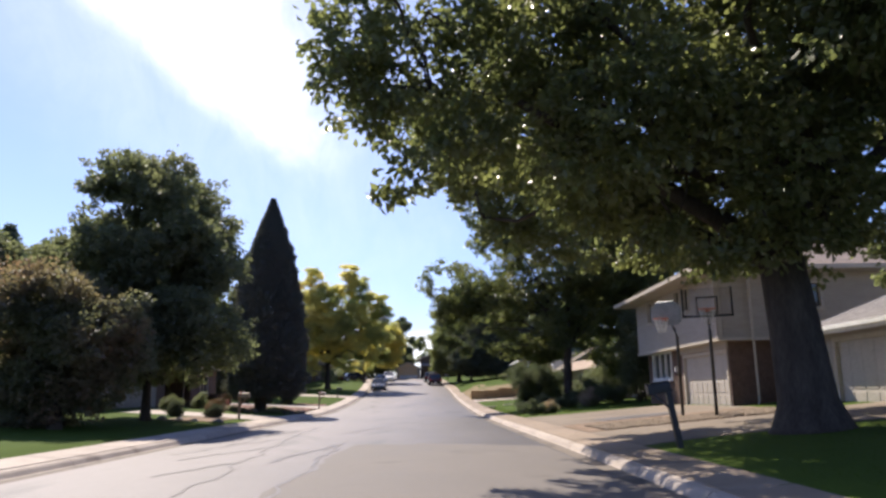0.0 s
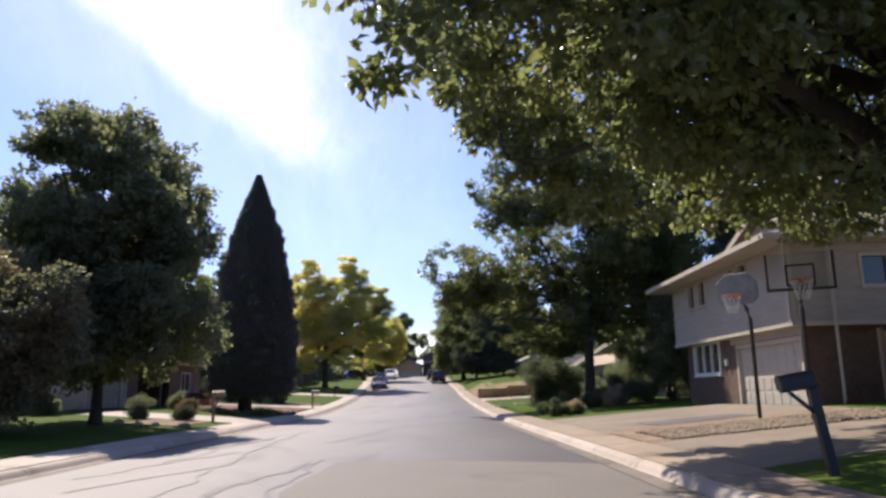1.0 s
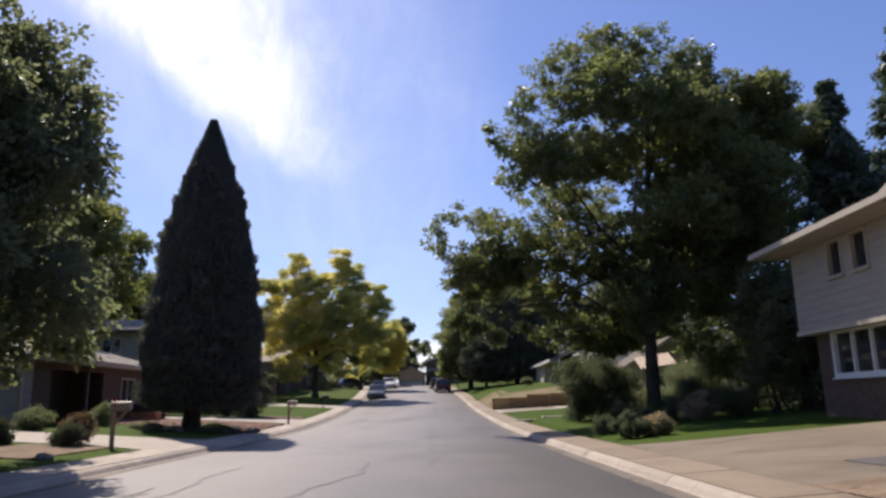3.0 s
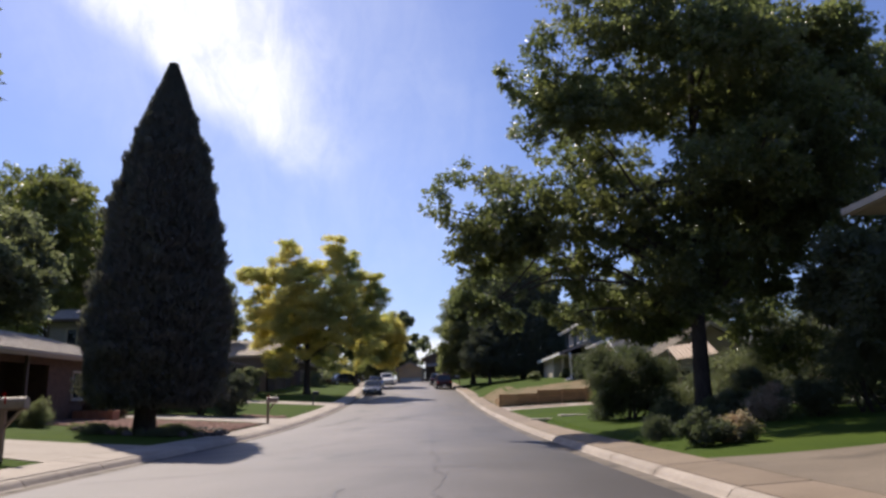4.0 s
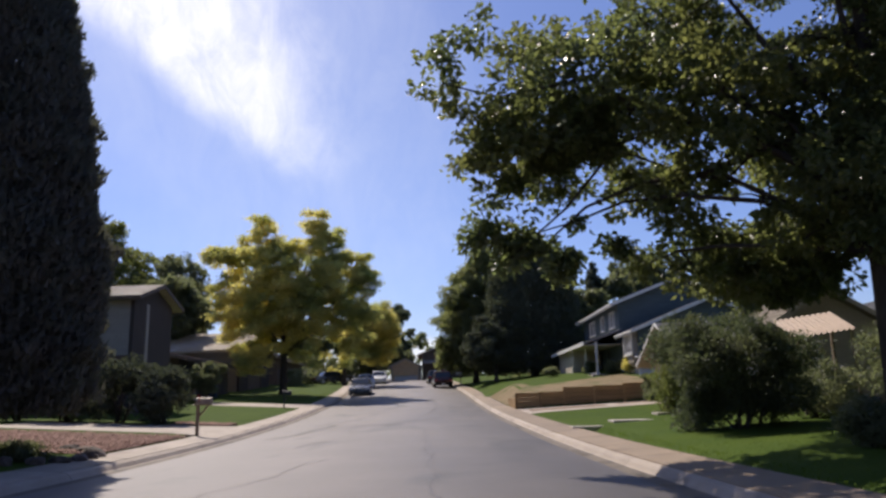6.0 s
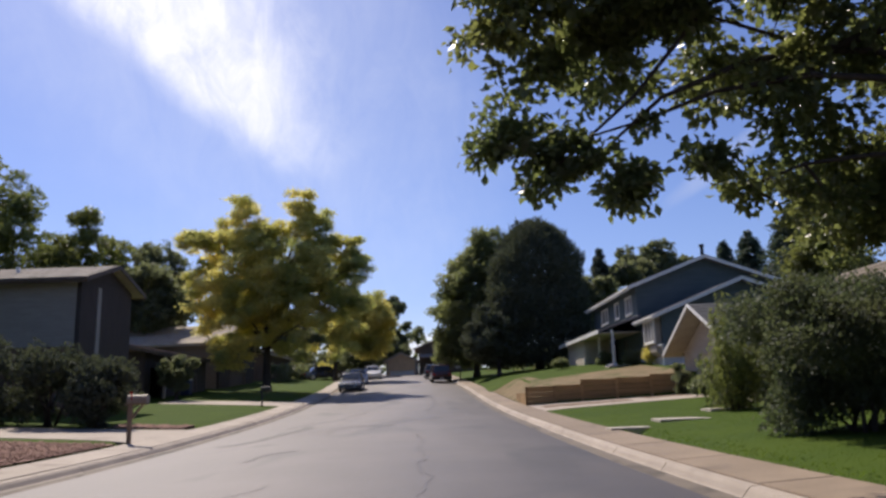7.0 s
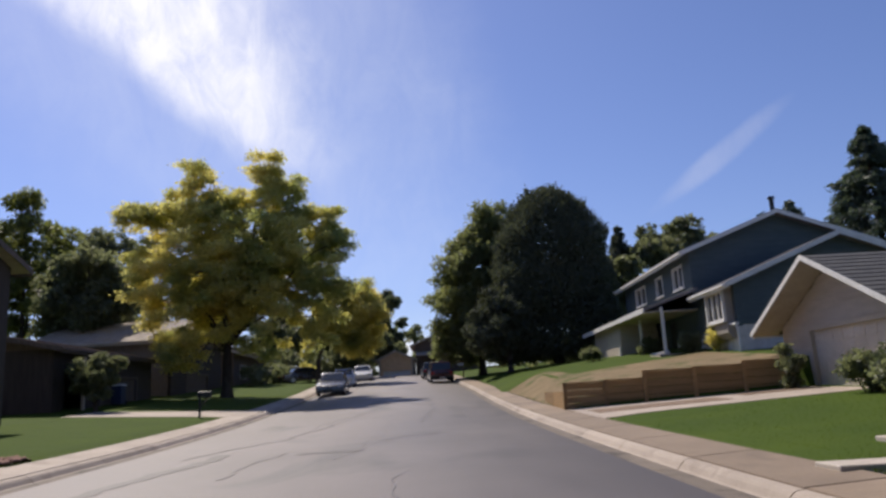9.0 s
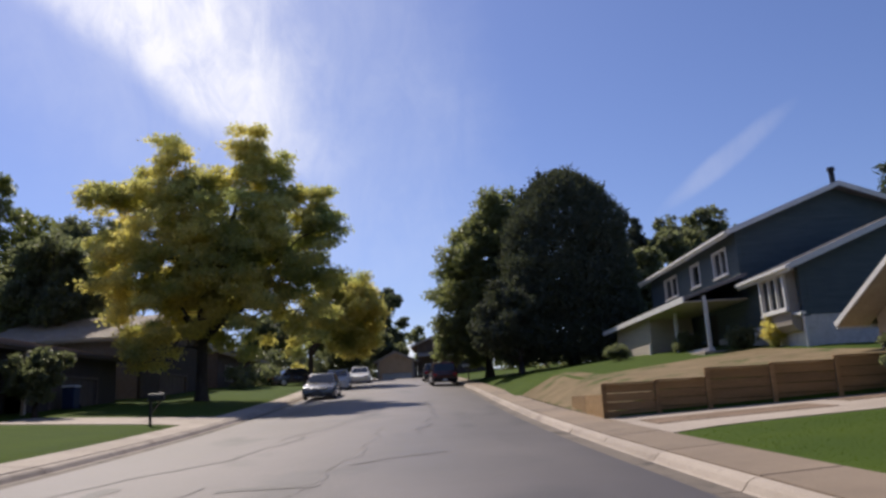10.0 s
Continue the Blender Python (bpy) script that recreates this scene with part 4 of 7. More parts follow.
def column_juniper(label, base, height, seed):
    """A dense flame-shaped evergreen on a short bare trunk."""
    rng = rs(seed)
    t = thing("juniper_tree", base, label, "tree")
    bx, by, bz = base
    bm = bmesh.new()
    tube(bm, [(bx, by, bz - 0.15), (bx, by, bz + 0.15), (bx, by, bz + 1.0), (bx + 0.2, by - 0.2, bz + 5), (bx + 0.5, by - 0.6, bz + height * 0.95)], [0.55, 0.42, 0.34, 0.25, 0.03], 12)
    part("trunk", bm, BARK, t, smooth=True)
    n = 120000
    s = rng.uniform(0, 1, n) ** 1.25
    lump = rng.uniform(0, math.tau, 90), rng.uniform(0.05, 1, 90), rng.uniform(-0.10, 0.11, 90)
    a = rng.uniform(0, math.tau, n)
    z = 1.35 + (height - 1.35) * s
    prof = np.interp(s, (0, 0.04, 0.12, 0.25, 0.45, 0.65, 0.80, 0.87, 1.0), (1.95, 2.32, 2.46, 2.38, 2.04, 1.53, 1.02, 0.70, 0.11))
    bulge = np.zeros(n)
    for la, ls, lk in zip(*lump):
        da = np.abs((a - la + math.pi) % math.tau - math.pi)
        bulge += lk * np.exp(-(da / 0.35) ** 2 - ((s - ls) / 0.05) ** 2)
    rad = prof * (1 + bulge) * np.where(rng.uniform(0, 1, n) < 0.8, rng.uniform(0.84, 1.03, n), rng.uniform(0.3, 0.85, n))
    for la, ls, lk in zip(rng.uniform(0, math.tau, 460), rng.uniform(0.02, 1, 460), rng.uniform(-0.10, 0.20, 460)):
        da = np.abs((a - la + math.pi) % math.tau - math.pi)
        up = s - ls - 0.01 * (rad / np.maximum(prof, 0.1) - 0.9)
        rad *= 1 + lk * np.exp(-(da / 0.12) ** 2) * np.where(up > 0, np.exp(-(up / 0.008) ** 2), np.exp(-(up / 0.02) ** 2))
    rad = np.minimum(rad, prof * 1.24 + 0.06)
    drop = np.where(s < 0.05, rng.uniform(-0.5, 0.1, n), 0)
    c = np.stack([bx + np.cos(a) * rad + 0.34 + 0.26 * s, by + np.sin(a) * rad - 0.8 * s, bz + z + drop], 1)
    d = np.stack([np.cos(a) * 0.55, np.sin(a) * 0.55, np.full(n, 0.85)], 1) + rng.normal(size=(n, 3)) * 0.35
    leafy("foliage", t, c, d, 0.2, JUNIPER, rng, broad=0.42, far=True)
    return t


column_juniper("dark flame-shaped juniper on a bare trunk", at(-11.62, 47.0), 13.7, 31)
g = rs(8)
yel = (crown_blobs((-16.3, 92.5, 9.6), (5.6, 5.2, 6.4), 200, 0.5, g, 0.15) + crown_blobs((-10.9, 92.5, 9.5), (5.6, 5.2, 6.8), 200, 0.5, g, 0.15) + crown_blobs((-13.6, 92.0, 9.2), (5.4, 4.6, 5.6), 90, 0.5, g, 0.1)
       + crown_blobs((-11.7, 92.5, 15.6), (2.5, 2.2, 2.8), 44, 0.42, g, 0.1) + crown_blobs((-16.8, 92.6, 15.1), (2.3, 2.0, 2.8), 38, 0.42, g, 0.1) + crown_blobs((-19.9, 92.2, 13.9), (2.5, 1.8, 1.2), 22, 0.42, g, 0.1) + crown_blobs((-16.6, 90.5, 4.9), (1.7, 1.6, 1.5), 22, 0.42, g, 0.1)
       + crown_blobs((-7.9, 92.4, 12.4), (1.7, 1.5, 2.2), 20, 0.42, g, 0.1) + crown_blobs((-14.3, 92.4, 14.6), (1.8, 1.6, 1.3), 16, 0.42, g, 0.1))
broad_tree("tall yellowing honey locust with airy layered branches", at(-14.5, 92.6), 3.6, yel, 0.19, 205000, LOCUST_LEAF, BARK, 0.3, 15, limbs=26, spread=0.40, per=10, flat=0.6, twigs=160, far=True)
g = rs(9)
broad_tree("yellow-green street tree farther down the road", at(-12.0, 112), 3.0, crown_blobs((-8.9, 112, 8.9), (3.9, 3.8, 4.4), 150, 0.5, g, 0.15), 0.21, 66000, YELLOW_LEAF, BARK, 0.22, 16, limbs=10, spread=0.40, per=10, twigs=20, far=True)
for k, (x, y, top, rad, mat) in enumerate(((-30, 74, 20.5, 5.2, LIGHT_LEAF), (-36, 79, 23.0, 6.5, LIGHT_LEAF), (-44, 108, 24.0, 6.0, LIGHT_LEAF), (-37.5, 110, 19.5, 5.0, LIGHT_LEAF), (-31, 112, 15.6, 5.0, DARK_LEAF), (-22, 116, 13.5, 4.5, DARK_LEAF),
                                           (-25, 58, 13.0, 4.0, DARK_LEAF), (-33, 60, 15.0, 4.5, LIGHT_LEAF), (-27, 100, 12.5, 4.0, DARK_LEAF), (-47, 96, 20.0, 6.0, LIGHT_LEAF))):
    g = rs(40 + k)
    z = land(x, y)
    broad_tree("leafy green tree behind the houses", (x, y, z), 3.0, crown_blobs((x, y, z + top * 0.58), (rad, rad, top * 0.40), 60, rad * 0.23, g, 0.3), 0.3, 32000, mat, BARK, 0.25, 50 + k, limbs=8, spread=0.36, per=16, twigs=10, far=True)

g = rs(68)
broad_tree("dense dark tree beside the house at the bend", at(-10.4, 127.0), 1.6, crown_blobs((-10.6, 127.0, land(-10.4, 127) + 4.6), (3.0, 2.6, 3.9), 60, 0.8, g, 0.15), 0.34, 26000, DARK_LEAF, BARK, 0.2, 69, limbs=8, spread=0.4, per=18, twigs=8, far=True)
# the right side, from near to far
g = rs(17)
m = crown_blobs((8.6, 45.5, 10.6), (6.6, 5.6, 6.4), 62, 1.35, g, 0.4) + crown_blobs((1.5, 45.6, 8.0), (2.3, 2.2, 1.9), 12, 0.75, g, 0.3) + crown_blobs((2.4, 46.2, 6.8), (2.9, 2.5, 1.4), 16, 0.6, g, 0.3) + crown_blobs((10.8, 47.0, 7.2), (4.0, 3.6, 3.4), 18, 1.1, g, 0.3) + crown_blobs((13.0, 47.5, 11.5), (3.6, 3.6, 4.6), 20, 1.2, g, 0.3) + [(-0.1, 45.7, 4.85, 0.3), (-0.1, 45.6, 5.4, 0.4), (0.3, 45.6, 4.35, 0.25), (0.7, 45.7, 4.55, 0.3), (0.7, 45.8, 5.3, 0.5), (1.5, 45.6, 4.05, 0.15), (1.75, 45.7, 4.8, 0.2), (2.6, 45.7, 4.3, 0.18), (2.9, 45.9, 5.2, 0.35), *crown_blobs((6.6, 45.6, 5.4), (3.6, 3.2, 1.9), 20, 0.9, g, 0.3), (4.4, 46.2, 4.9, 0.5), (5.6, 47.2, 4.2, 0.8), (6.6, 47.4, 4.0, 0.8), (7.6, 47.6, 4.1, 0.8), (4.8, 47.0, 4.6, 0.7), (6.0, 48.5, 4.6, 0.8), (10.6, 47.5, 3.6, 0.9), (11.4, 48.0, 4.4, 1.0), (12.4, 47.6, 3.2, 1.0), (11.2, 46.6, 2.7, 0.9), (10.2, 46.8, 4.8, 0.8), (10.0, 47.2, 3.3, 0.5), (3.3, 46.0, 3.95, 0.35), (3.9, 46.2, 3.7, 0.4), (4.5, 46.4, 3.75, 0.5), (3.6, 46.6, 4.4, 0.4), (4.2, 45.2, 5.8, 0.6), (5.2, 46.4, 4.5, 0.6), (1.6, 46.3, 5.7, 0.4), (-0.9, 45.6, 8.0, 0.5), (-1.0, 45.4, 8.5, 0.4), (-0.4, 45.8, 7.2, 0.6), (-0.2, 46.0, 6.3, 0.5), (-0.7, 45.7, 8.9, 0.5), (0.0, 45.6, 9.2, 0.6), (4.8, 43.8, 13.4, 1.1), (3.4, 45, 12.0, 1.1), (2.3, 45, 10.6, 0.8), (2.6, 45, 12, 0.9), (2.9, 45, 13.4, 1.0), (3.8, 45, 14.9, 1.1), (5.0, 45, 16.0, 1.1), (6.6, 45, 16.8, 1.1), (8.6, 45, 16.9, 1.0), (10.4, 45, 16.0, 1.0), (12.0, 45, 14.6, 1.0), (3.6, 44.5, 11.5, 1.2), (1.7, 45, 12.4, 0.35), (1.5, 45, 12.9, 0.25), (7.4, 45, 16.4, 1.0), *crown_blobs((12.0, 46.2, 8.6), (2.4, 3.0, 4.6), 16, 1.0, g, 0.2), (7.4, 44.6, 7.4, 0.8), (9.0, 46, 6.6, 0.9), (8.6, 44.2, 8.2, 0.9), (6.4, 45.4, 7.6, 0.8), (-0.38, 45.6, 4.45, 0.25), (-0.1, 45.6, 4.5, 0.3), (0.24, 45.6, 3.95, 0.22), (0.45, 45.6, 4.25, 0.35), (0.7, 45.6, 4.05, 0.25), (1.0, 45.6, 4.25, 0.3), (1.45, 45.6, 3.75, 0.13), (1.3, 45.6, 3.9, 0.14), (1.55, 45.6, 4.0, 0.12), (2.7, 45.6, 4.2, 0.1), *crown_blobs((1.2, 45.6, 6.5), (2.4, 1.0, 0.6), 18, 0.5, g, 0.2), *crown_blobs((6.3, 46.9, 4.0), (1.8, 1.2, 0.9), 22, 0.55, g, 0.2), *crown_blobs((13.0, 45.3, 13.6), (2.4, 1.8, 2.2), 18, 0.95, g, 0.2), *crown_blobs((9.6, 45.0, 9.6), (2.6, 1.6, 3.4), 20, 0.8, g, 0.2), (5.2, 45.9, 5.6, 0.4), (4.7, 45.9, 5.8, 0.4), *crown_blobs((0.9, 45.7, 5.9), (0.8, 0.6, 0.6), 5, 0.3, g, 0.1)]
broad_tree("large maple with a dark leaning trunk and a spreading crown", at(7.6, 44.8), 4.2, m, 0.165, 262000, MAPLE_LEAF, BARK, 0.27, 18, lean=(0.15, 0.2), limbs=22, spread=0.25, per=30, twigs=140)
g = rs(19)
broad_tree("dark leafy tree with low boughs behind the garden shrubs", at(12.2, 41.5), 1.6, crown_blobs((12.4, 41.5, 3.9), (3.0, 2.8, 2.5), 34, 0.9, g, 0.3), 0.2, 46000, DARK_LEAF, BARK, 0.2, 20, limbs=9, spread=0.26, twigs=20)
g = rs(29)
broad_tree("airy green tree beside the low pale house", at(13.0, 61.3), 1.9, crown_blobs((13.0, 61.3, 4.9), (1.9, 1.8, 2.0), 40, 0.5, g, 0.2), 0.15, 24000, LIGHT_LEAF, PALE_BARK, 0.16, 30, limbs=12, spread=0.28, twigs=40)
conifer("tall dark spruce beside the two-storey house", at(17.1, 46.5), 14.8, 3.5, SPRUCE, 22, 34000, 0.42, 0.3, 0.05)
conifer("tall dark spruce beside the two-storey house", at(24.0, 44.5), 16.0, 4.0, SPRUCE, 23, 26000, 0.42, 0.3, 0.05)
conifer("tall dark spruce behind the houses", at(21.5, 47.5), 18.5, 4.2, SPRUCE, 24, 28000, 0.42, 0.3, 0.06)
conifer("blue-green spruce behind the slate blue house", at(29.6, 95.0), 15.0, 6.6, SPRUCE, 25, 34000, 0.44, 0.25, 0.08)
conifer("narrow dark spruce behind the houses", at(17.5, 118.0), 13.2, 2.6, PINE, 26, 18000, 0.42, 0.2, 0.08, 0.65)
conifer("narrow dark spruce behind the houses", at(29.5, 112.0), 12.6, 3.0, SPRUCE, 27, 18000, 0.42, 0.2, 0.08, 0.6)
conifer("narrow dark spruce behind the houses", at(32.5, 112.5), 13.8, 4.0, SPRUCE, 28, 22000, 0.42, 0.2, 0.08, 0.6)


def round_pine(label, base, height, radii, seed, count):
    """An old pine with a domed, billowing crown down to the ground."""
    rng = rs(seed)
    t = thing("pine_tree", base, label, "tree")
    x, y, z = base
    bm = bmesh.new()
    tube(bm, [(x, y, z - 0.1), (x, y, z + 0.6), (x + 0.2, y, z + height * 0.5), (x + 0.1, y, z + height * 0.93)], [0.45, 0.34, 0.22, 0.03], 10)
    part("trunk", bm, BARK, t, smooth=True)
    for k in range(12):
        a, f = rng.uniform(0, math.tau), rng.uniform(0.15, 0.75)
        bm = bmesh.new()
        reach = radii[0] * 0.8 * math.sqrt(max(1 - f * f, 0.1))
        tube(bm, curve_pts((x + 0.1, y, z + height * f), (x + math.cos(a) * reach, y + math.sin(a) * reach, z + height * f + 0.6), -0.05, rng, 4), [0.1, 0.08, 0.06, 0.04, 0.015], 6)
        part("limb", bm, BARK, t, smooth=True)
    n = int(count * 3.4)
    s = rng.uniform(0.03, 1, n)
    a = rng.uniform(0, math.tau, n)
    prof = np.interp(s, (0, 0.08, 0.25, 0.45, 0.65, 0.8, 0.9, 0.96, 1.0), (0.9, 1.02, 1.03, 0.98, 0.9, 0.74, 0.56, 0.38, 0.1))
    keep = rng.uniform(0, 1, n) < 0.3 + 0.7 * prof
    s, a, prof = s[keep], a[keep], prof[keep]
    n = len(s)
    bulge = np.ones(n)
    for la, ls, lk, wa, ws in zip(rng.uniform(0, math.tau, 170), rng.uniform(0.03, 1, 170), rng.uniform(-0.20, 0.12, 170), rng.uniform(0.14, 0.45, 170), rng.uniform(0.025, 0.075, 170)):
        da = np.abs((a - la + math.pi) % math.tau - math.pi)
        bulge += lk * np.exp(-(da / wa) ** 2 - ((s - ls) / ws) ** 2)
    rad = prof * bulge * np.where(rng.uniform(0, 1, n) < 0.72, rng.uniform(0.80, 1.05, n), rng.uniform(0.3, 0.86, n))
    c = np.stack([x + np.cos(a) * rad * radii[0], y + np.sin(a) * rad * radii[1], z + 0.1 + (height - 0.1) * s + rng.normal(size=n) * 0.22], 1)
    d = np.stack([np.cos(a) * 0.6, np.sin(a) * 0.6, np.full(n, 0.4)], 1) + rng.normal(size=(n, 3)) * 0.5
    k = 240                       # ragged sprays that stand out of the dome
    sa, ss = rng.uniform(0, math.tau, k), rng.uniform(0.06, 0.99, k)
    sp = np.interp(ss, (0, 0.25, 0.45, 0.65, 0.8, 0.9, 0.96, 1.0), (1.0, 1.03, 0.98, 0.9, 0.74, 0.56, 0.38, 0.12))
    m = np.repeat(np.arange(k), 34)
    f = rng.uniform(0.86, 1.0, len(m)) + rng.uniform(0, 0.09, k)[m] * rng.uniform(0, 1, len(m))
    ea = sa[m] + rng.normal(size=len(m)) * 0.07
    ex = np.stack([x + np.cos(ea) * sp[m] * f * radii[0], y + np.sin(ea) * sp[m] * f * radii[1], z + height * ss[m] + (f - 0.9) * height * 0.35 + rng.normal(size=len(m)) * 0.16], 1)
    ed = np.stack([np.cos(ea) * 0.6, np.sin(ea) * 0.6, np.full(len(m), 0.6)], 1) + rng.normal(size=(len(m), 3)) * 0.4
    leafy("needles", t, np.concatenate([c, ex]), np.concatenate([d, ed]), 0.22, PINE, rng, far=True)
    return t


round_pine("broad dark pine with a domed crown down to the lawn", at(7.7, 101.0), 13.3, (4.8, 4.6), 61, 30000)
g = rs(65)
broad_tree("low dark evergreen thicket near the pavement", at(3.8, 98.0), 1.0, crown_blobs((3.6, 98.5, land(3.6, 98) + 3.4), (3.4, 3.0, 3.4), 90, 0.6, g, 0.3), 0.24, 30000, PINE, BARK, 0.16, 66, limbs=8, spread=0.3, per=20, twigs=8, far=True)
g = rs(70)
broad_tree("tall light green tree beside the dark pine", at(2.4, 108), 2.4, crown_blobs((2.4, 108, 9.6), (4.6, 4.0, 7.4), 150, 0.75, g, 0.2) + crown_blobs((4.0, 108, 15.9), (2.6, 2.2, 2.3), 24, 0.6, g, 0.1) + crown_blobs((0.6, 107.6, 6.0), (3.0, 2.6, 2.6), 30, 0.65, g, 0.1), 0.26, 84000, PALE_LEAF, BARK, 0.28, 71, limbs=12, spread=0.42, per=14, twigs=30, far=True)
for k, (x, y, top, rad, mat) in enumerate(((21.0, 119, 15.0, 4.4, DARK_LEAF), (26.0, 122, 16.5, 5.0, DARK_LEAF), (14.5, 112, 11.0, 4.0, DARK_LEAF), (-9.2, 150, 13.0, 3.8, SAGE), (-13.5, 140, 10.0, 4.5, DARK_LEAF), (-20, 134, 9.0, 4.0, DARK_LEAF), (3.5, 134, 10.5, 4.2, DARK_LEAF), (12, 126, 12.0, 4.5, DARK_LEAF), (-8.4, 140, 5.6, 3.2, DARK_LEAF))):
    g = rs(80 + k)
    z = land(x, y)
    broad_tree("leafy tree in the distance down the street", (x, y, z), 3.0, crown_blobs((x, y, z + top * 0.56), (rad, rad, top * 0.42), 24, rad * 0.27, g, 0.4), 0.42, 15000, mat, BARK, 0.22, 90 + k, limbs=7, spread=0.38, per=20, twigs=6, far=True)

# shrubs
shrub("big grey-green shrub with arching branches on the lawn", (6.25, 49.5, land(6.25, 49.5) - 0.3), (2.1, 2.0, 1.85), 0.085, 62000, SAGE, 101, 44, 0.28, spread=0.22)
shrub("feathery grey-green shrub beside the pavement", at(4.45, 35.7), (0.62, 0.5, 0.34), 0.06, 8000, SAGE, 102, spread=0.1)
for k, (x, y, r, h) in enumerate(((4.15, 38.2, 0.42, 0.33), (4.45, 39.1, 0.4, 0.3), (5.0, 37.2, 0.35, 0.24))):
    shrub("feathery grey-green plant beside the pavement", at(x, y), (r, r, h), 0.045, 3200, SAGE, 104 + k, 24, 0.24, spread=0.12)
for k, (x, y, r, h, mat) in enumerate(((5.15, 36.0, 0.42, 0.27, PINK), (8.2, 41.2, 0.55, 0.5, PINK), (7.2, 42.6, 0.8, 0.5, DARK_LEAF), (9.6, 41.4, 0.8, 0.55, DARK_LEAF), (8.9, 50.6, 1.1, 1.0, DARK_LEAF), (10.6, 48.6, 1.4, 1.5, DARK_LEAF), (11.6, 48.2, 1.6, 1.9, DARK_LEAF), (13.2, 48.6, 1.7, 2.2, DARK_LEAF), (8.8, 43.4, 1.1, 0.8, DARK_LEAF), (11.0, 41.4, 1.6, 1.3, DARK_LEAF), (6.0, 43.0, 0.7, 0.45, DARK_LEAF))):
    shrub("low garden shrub under the trees" if mat is not PINK else "pale-flowered garden shrub under the trees", at(x, y), (r, r, h), 0.065, int(5000 + 5000 * r), mat, 110 + k)
for k, (x, y, r, h, mat) in enumerate(((-10.95, 35.4, 0.36, 0.34, PINE), (-11.1, 36.4, 0.5, 0.45, RUST_LEAF), (-12.7, 35.2, 0.36, 0.32, PINE), (-16.2, 34.6, 0.5, 0.42, DARK_LEAF), (-19.0, 34.0, 1.2, 1.0, DARK_LEAF), (-15.2, 41.2, 0.6, 0.4, DARK_LEAF), (-15.5, 46.9, 0.75, 0.55, DARK_LEAF), (-16.4, 55.0, 0.7, 0.5, RUST_LEAF))):
    shrub("rounded dark green garden shrub" if mat is not RUST_LEAF else "shrub with rusty red leaves", at(x, y), (r, r, h), 0.06, 6000, mat, 130 + k)
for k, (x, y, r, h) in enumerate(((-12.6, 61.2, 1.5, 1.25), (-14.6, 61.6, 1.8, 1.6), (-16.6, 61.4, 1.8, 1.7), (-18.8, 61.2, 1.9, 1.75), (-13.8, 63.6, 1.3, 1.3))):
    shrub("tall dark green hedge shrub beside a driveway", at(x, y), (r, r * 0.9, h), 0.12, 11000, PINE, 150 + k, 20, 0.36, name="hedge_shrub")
for k, (x, y, r, h, mat) in enumerate(((9.6, 69.2, 0.35, 0.7, DARK_LEAF), (7.75, 60.5, 0.7, 0.5, DARK_LEAF), (9.6, 63.2, 0.75, 0.7, SAGE), (9.3, 64.6, 0.6, 0.55, DARK_LEAF))):
    shrub("green shrub beside the stepping path", at(x, y), (r, r, h), 0.1, 5000, mat, 170 + k)


def wand_shrub(label, base, radius, height, wands, per, leaf, mat, seed):
    """A bush of upright feathery wands, the tallest in the middle."""
    rng = rs(seed)
    t = thing("shrub", base, label, "shrub")
    bx, by, bz = base
    bm = bmesh.new()
    cs, ds = [], []
    for _ in range(wands):
        a, f = rng.uniform(0, math.tau), rng.uniform(0, 1) ** 0.6
        h = height * (1.02 - 0.62 * f) * rng.uniform(0.72, 1.0)
        end = np.array((bx + math.cos(a) * f * radius, by + math.sin(a) * f * radius, bz + h))
        pts = np.array(curve_pts((bx + math.cos(a) * f * 0.2, by + math.sin(a) * f * 0.2, bz - 0.08), end, 0.03, rng, 6))
        tube(bm, [tuple(p) for p in pts], [0.022, 0.018, 0.015, 0.012, 0.009, 0.006, 0.003], 4)
        s = rng.uniform(0.12, 1, per)
        k = np.minimum((s * 6).astype(int), 5)
        w = (s * 6 - k)[:, None]
        wide = 0.24 * (1.05 - s) + 0.04
        cs.append(pts[k] * (1 - w) + pts[k + 1] * w + rng.normal(size=(per, 3)) * wide[:, None] * (1, 1, 0.6))
        ds.append(rng.normal(size=(per, 3)) * 0.5 + (0, 0, 0.9))
    tagged(part("stem_clump", bm, BARK, t), kind="stuff")
    leafy("leaves", t, np.concatenate(cs), np.concatenate(ds), leaf, mat, rng, far=True, broad=0.4)
    return t


wand_shrub("tall feathery light green shrub on the lawn", at(7.35, 57.6), 0.95, 4.25, 34, 260, 0.11, LIGHT_LEAF, 180)
wand_shrub("feathery dark shrub beside the stepping slabs", at(8.9, 58.0), 1.1, 2.5, 36, 220, 0.11, DARK_LEAF, 182)
shrub("broad dark green shrub beside the pale garage", at(9.8, 59.8), (1.15, 1.0, 1.25), 0.11, 9000, PINE, 181, 30, 0.34)
for k, (x, y, r, h, mat) in enumerate(((11.0, 78.4, 0.35, 0.6, YELLOW_LEAF), (10.4, 79.9, 0.6, 0.55, DARK_LEAF), (9.6, 83.8, 0.7, 0.5, DARK_LEAF), (7.2, 86.5, 0.6, 0.4, DARK_LEAF))):
    shrub("small shrub in front of the porch", at(x, y), (r, r, h), 0.1, 3000, mat, 190 + k)

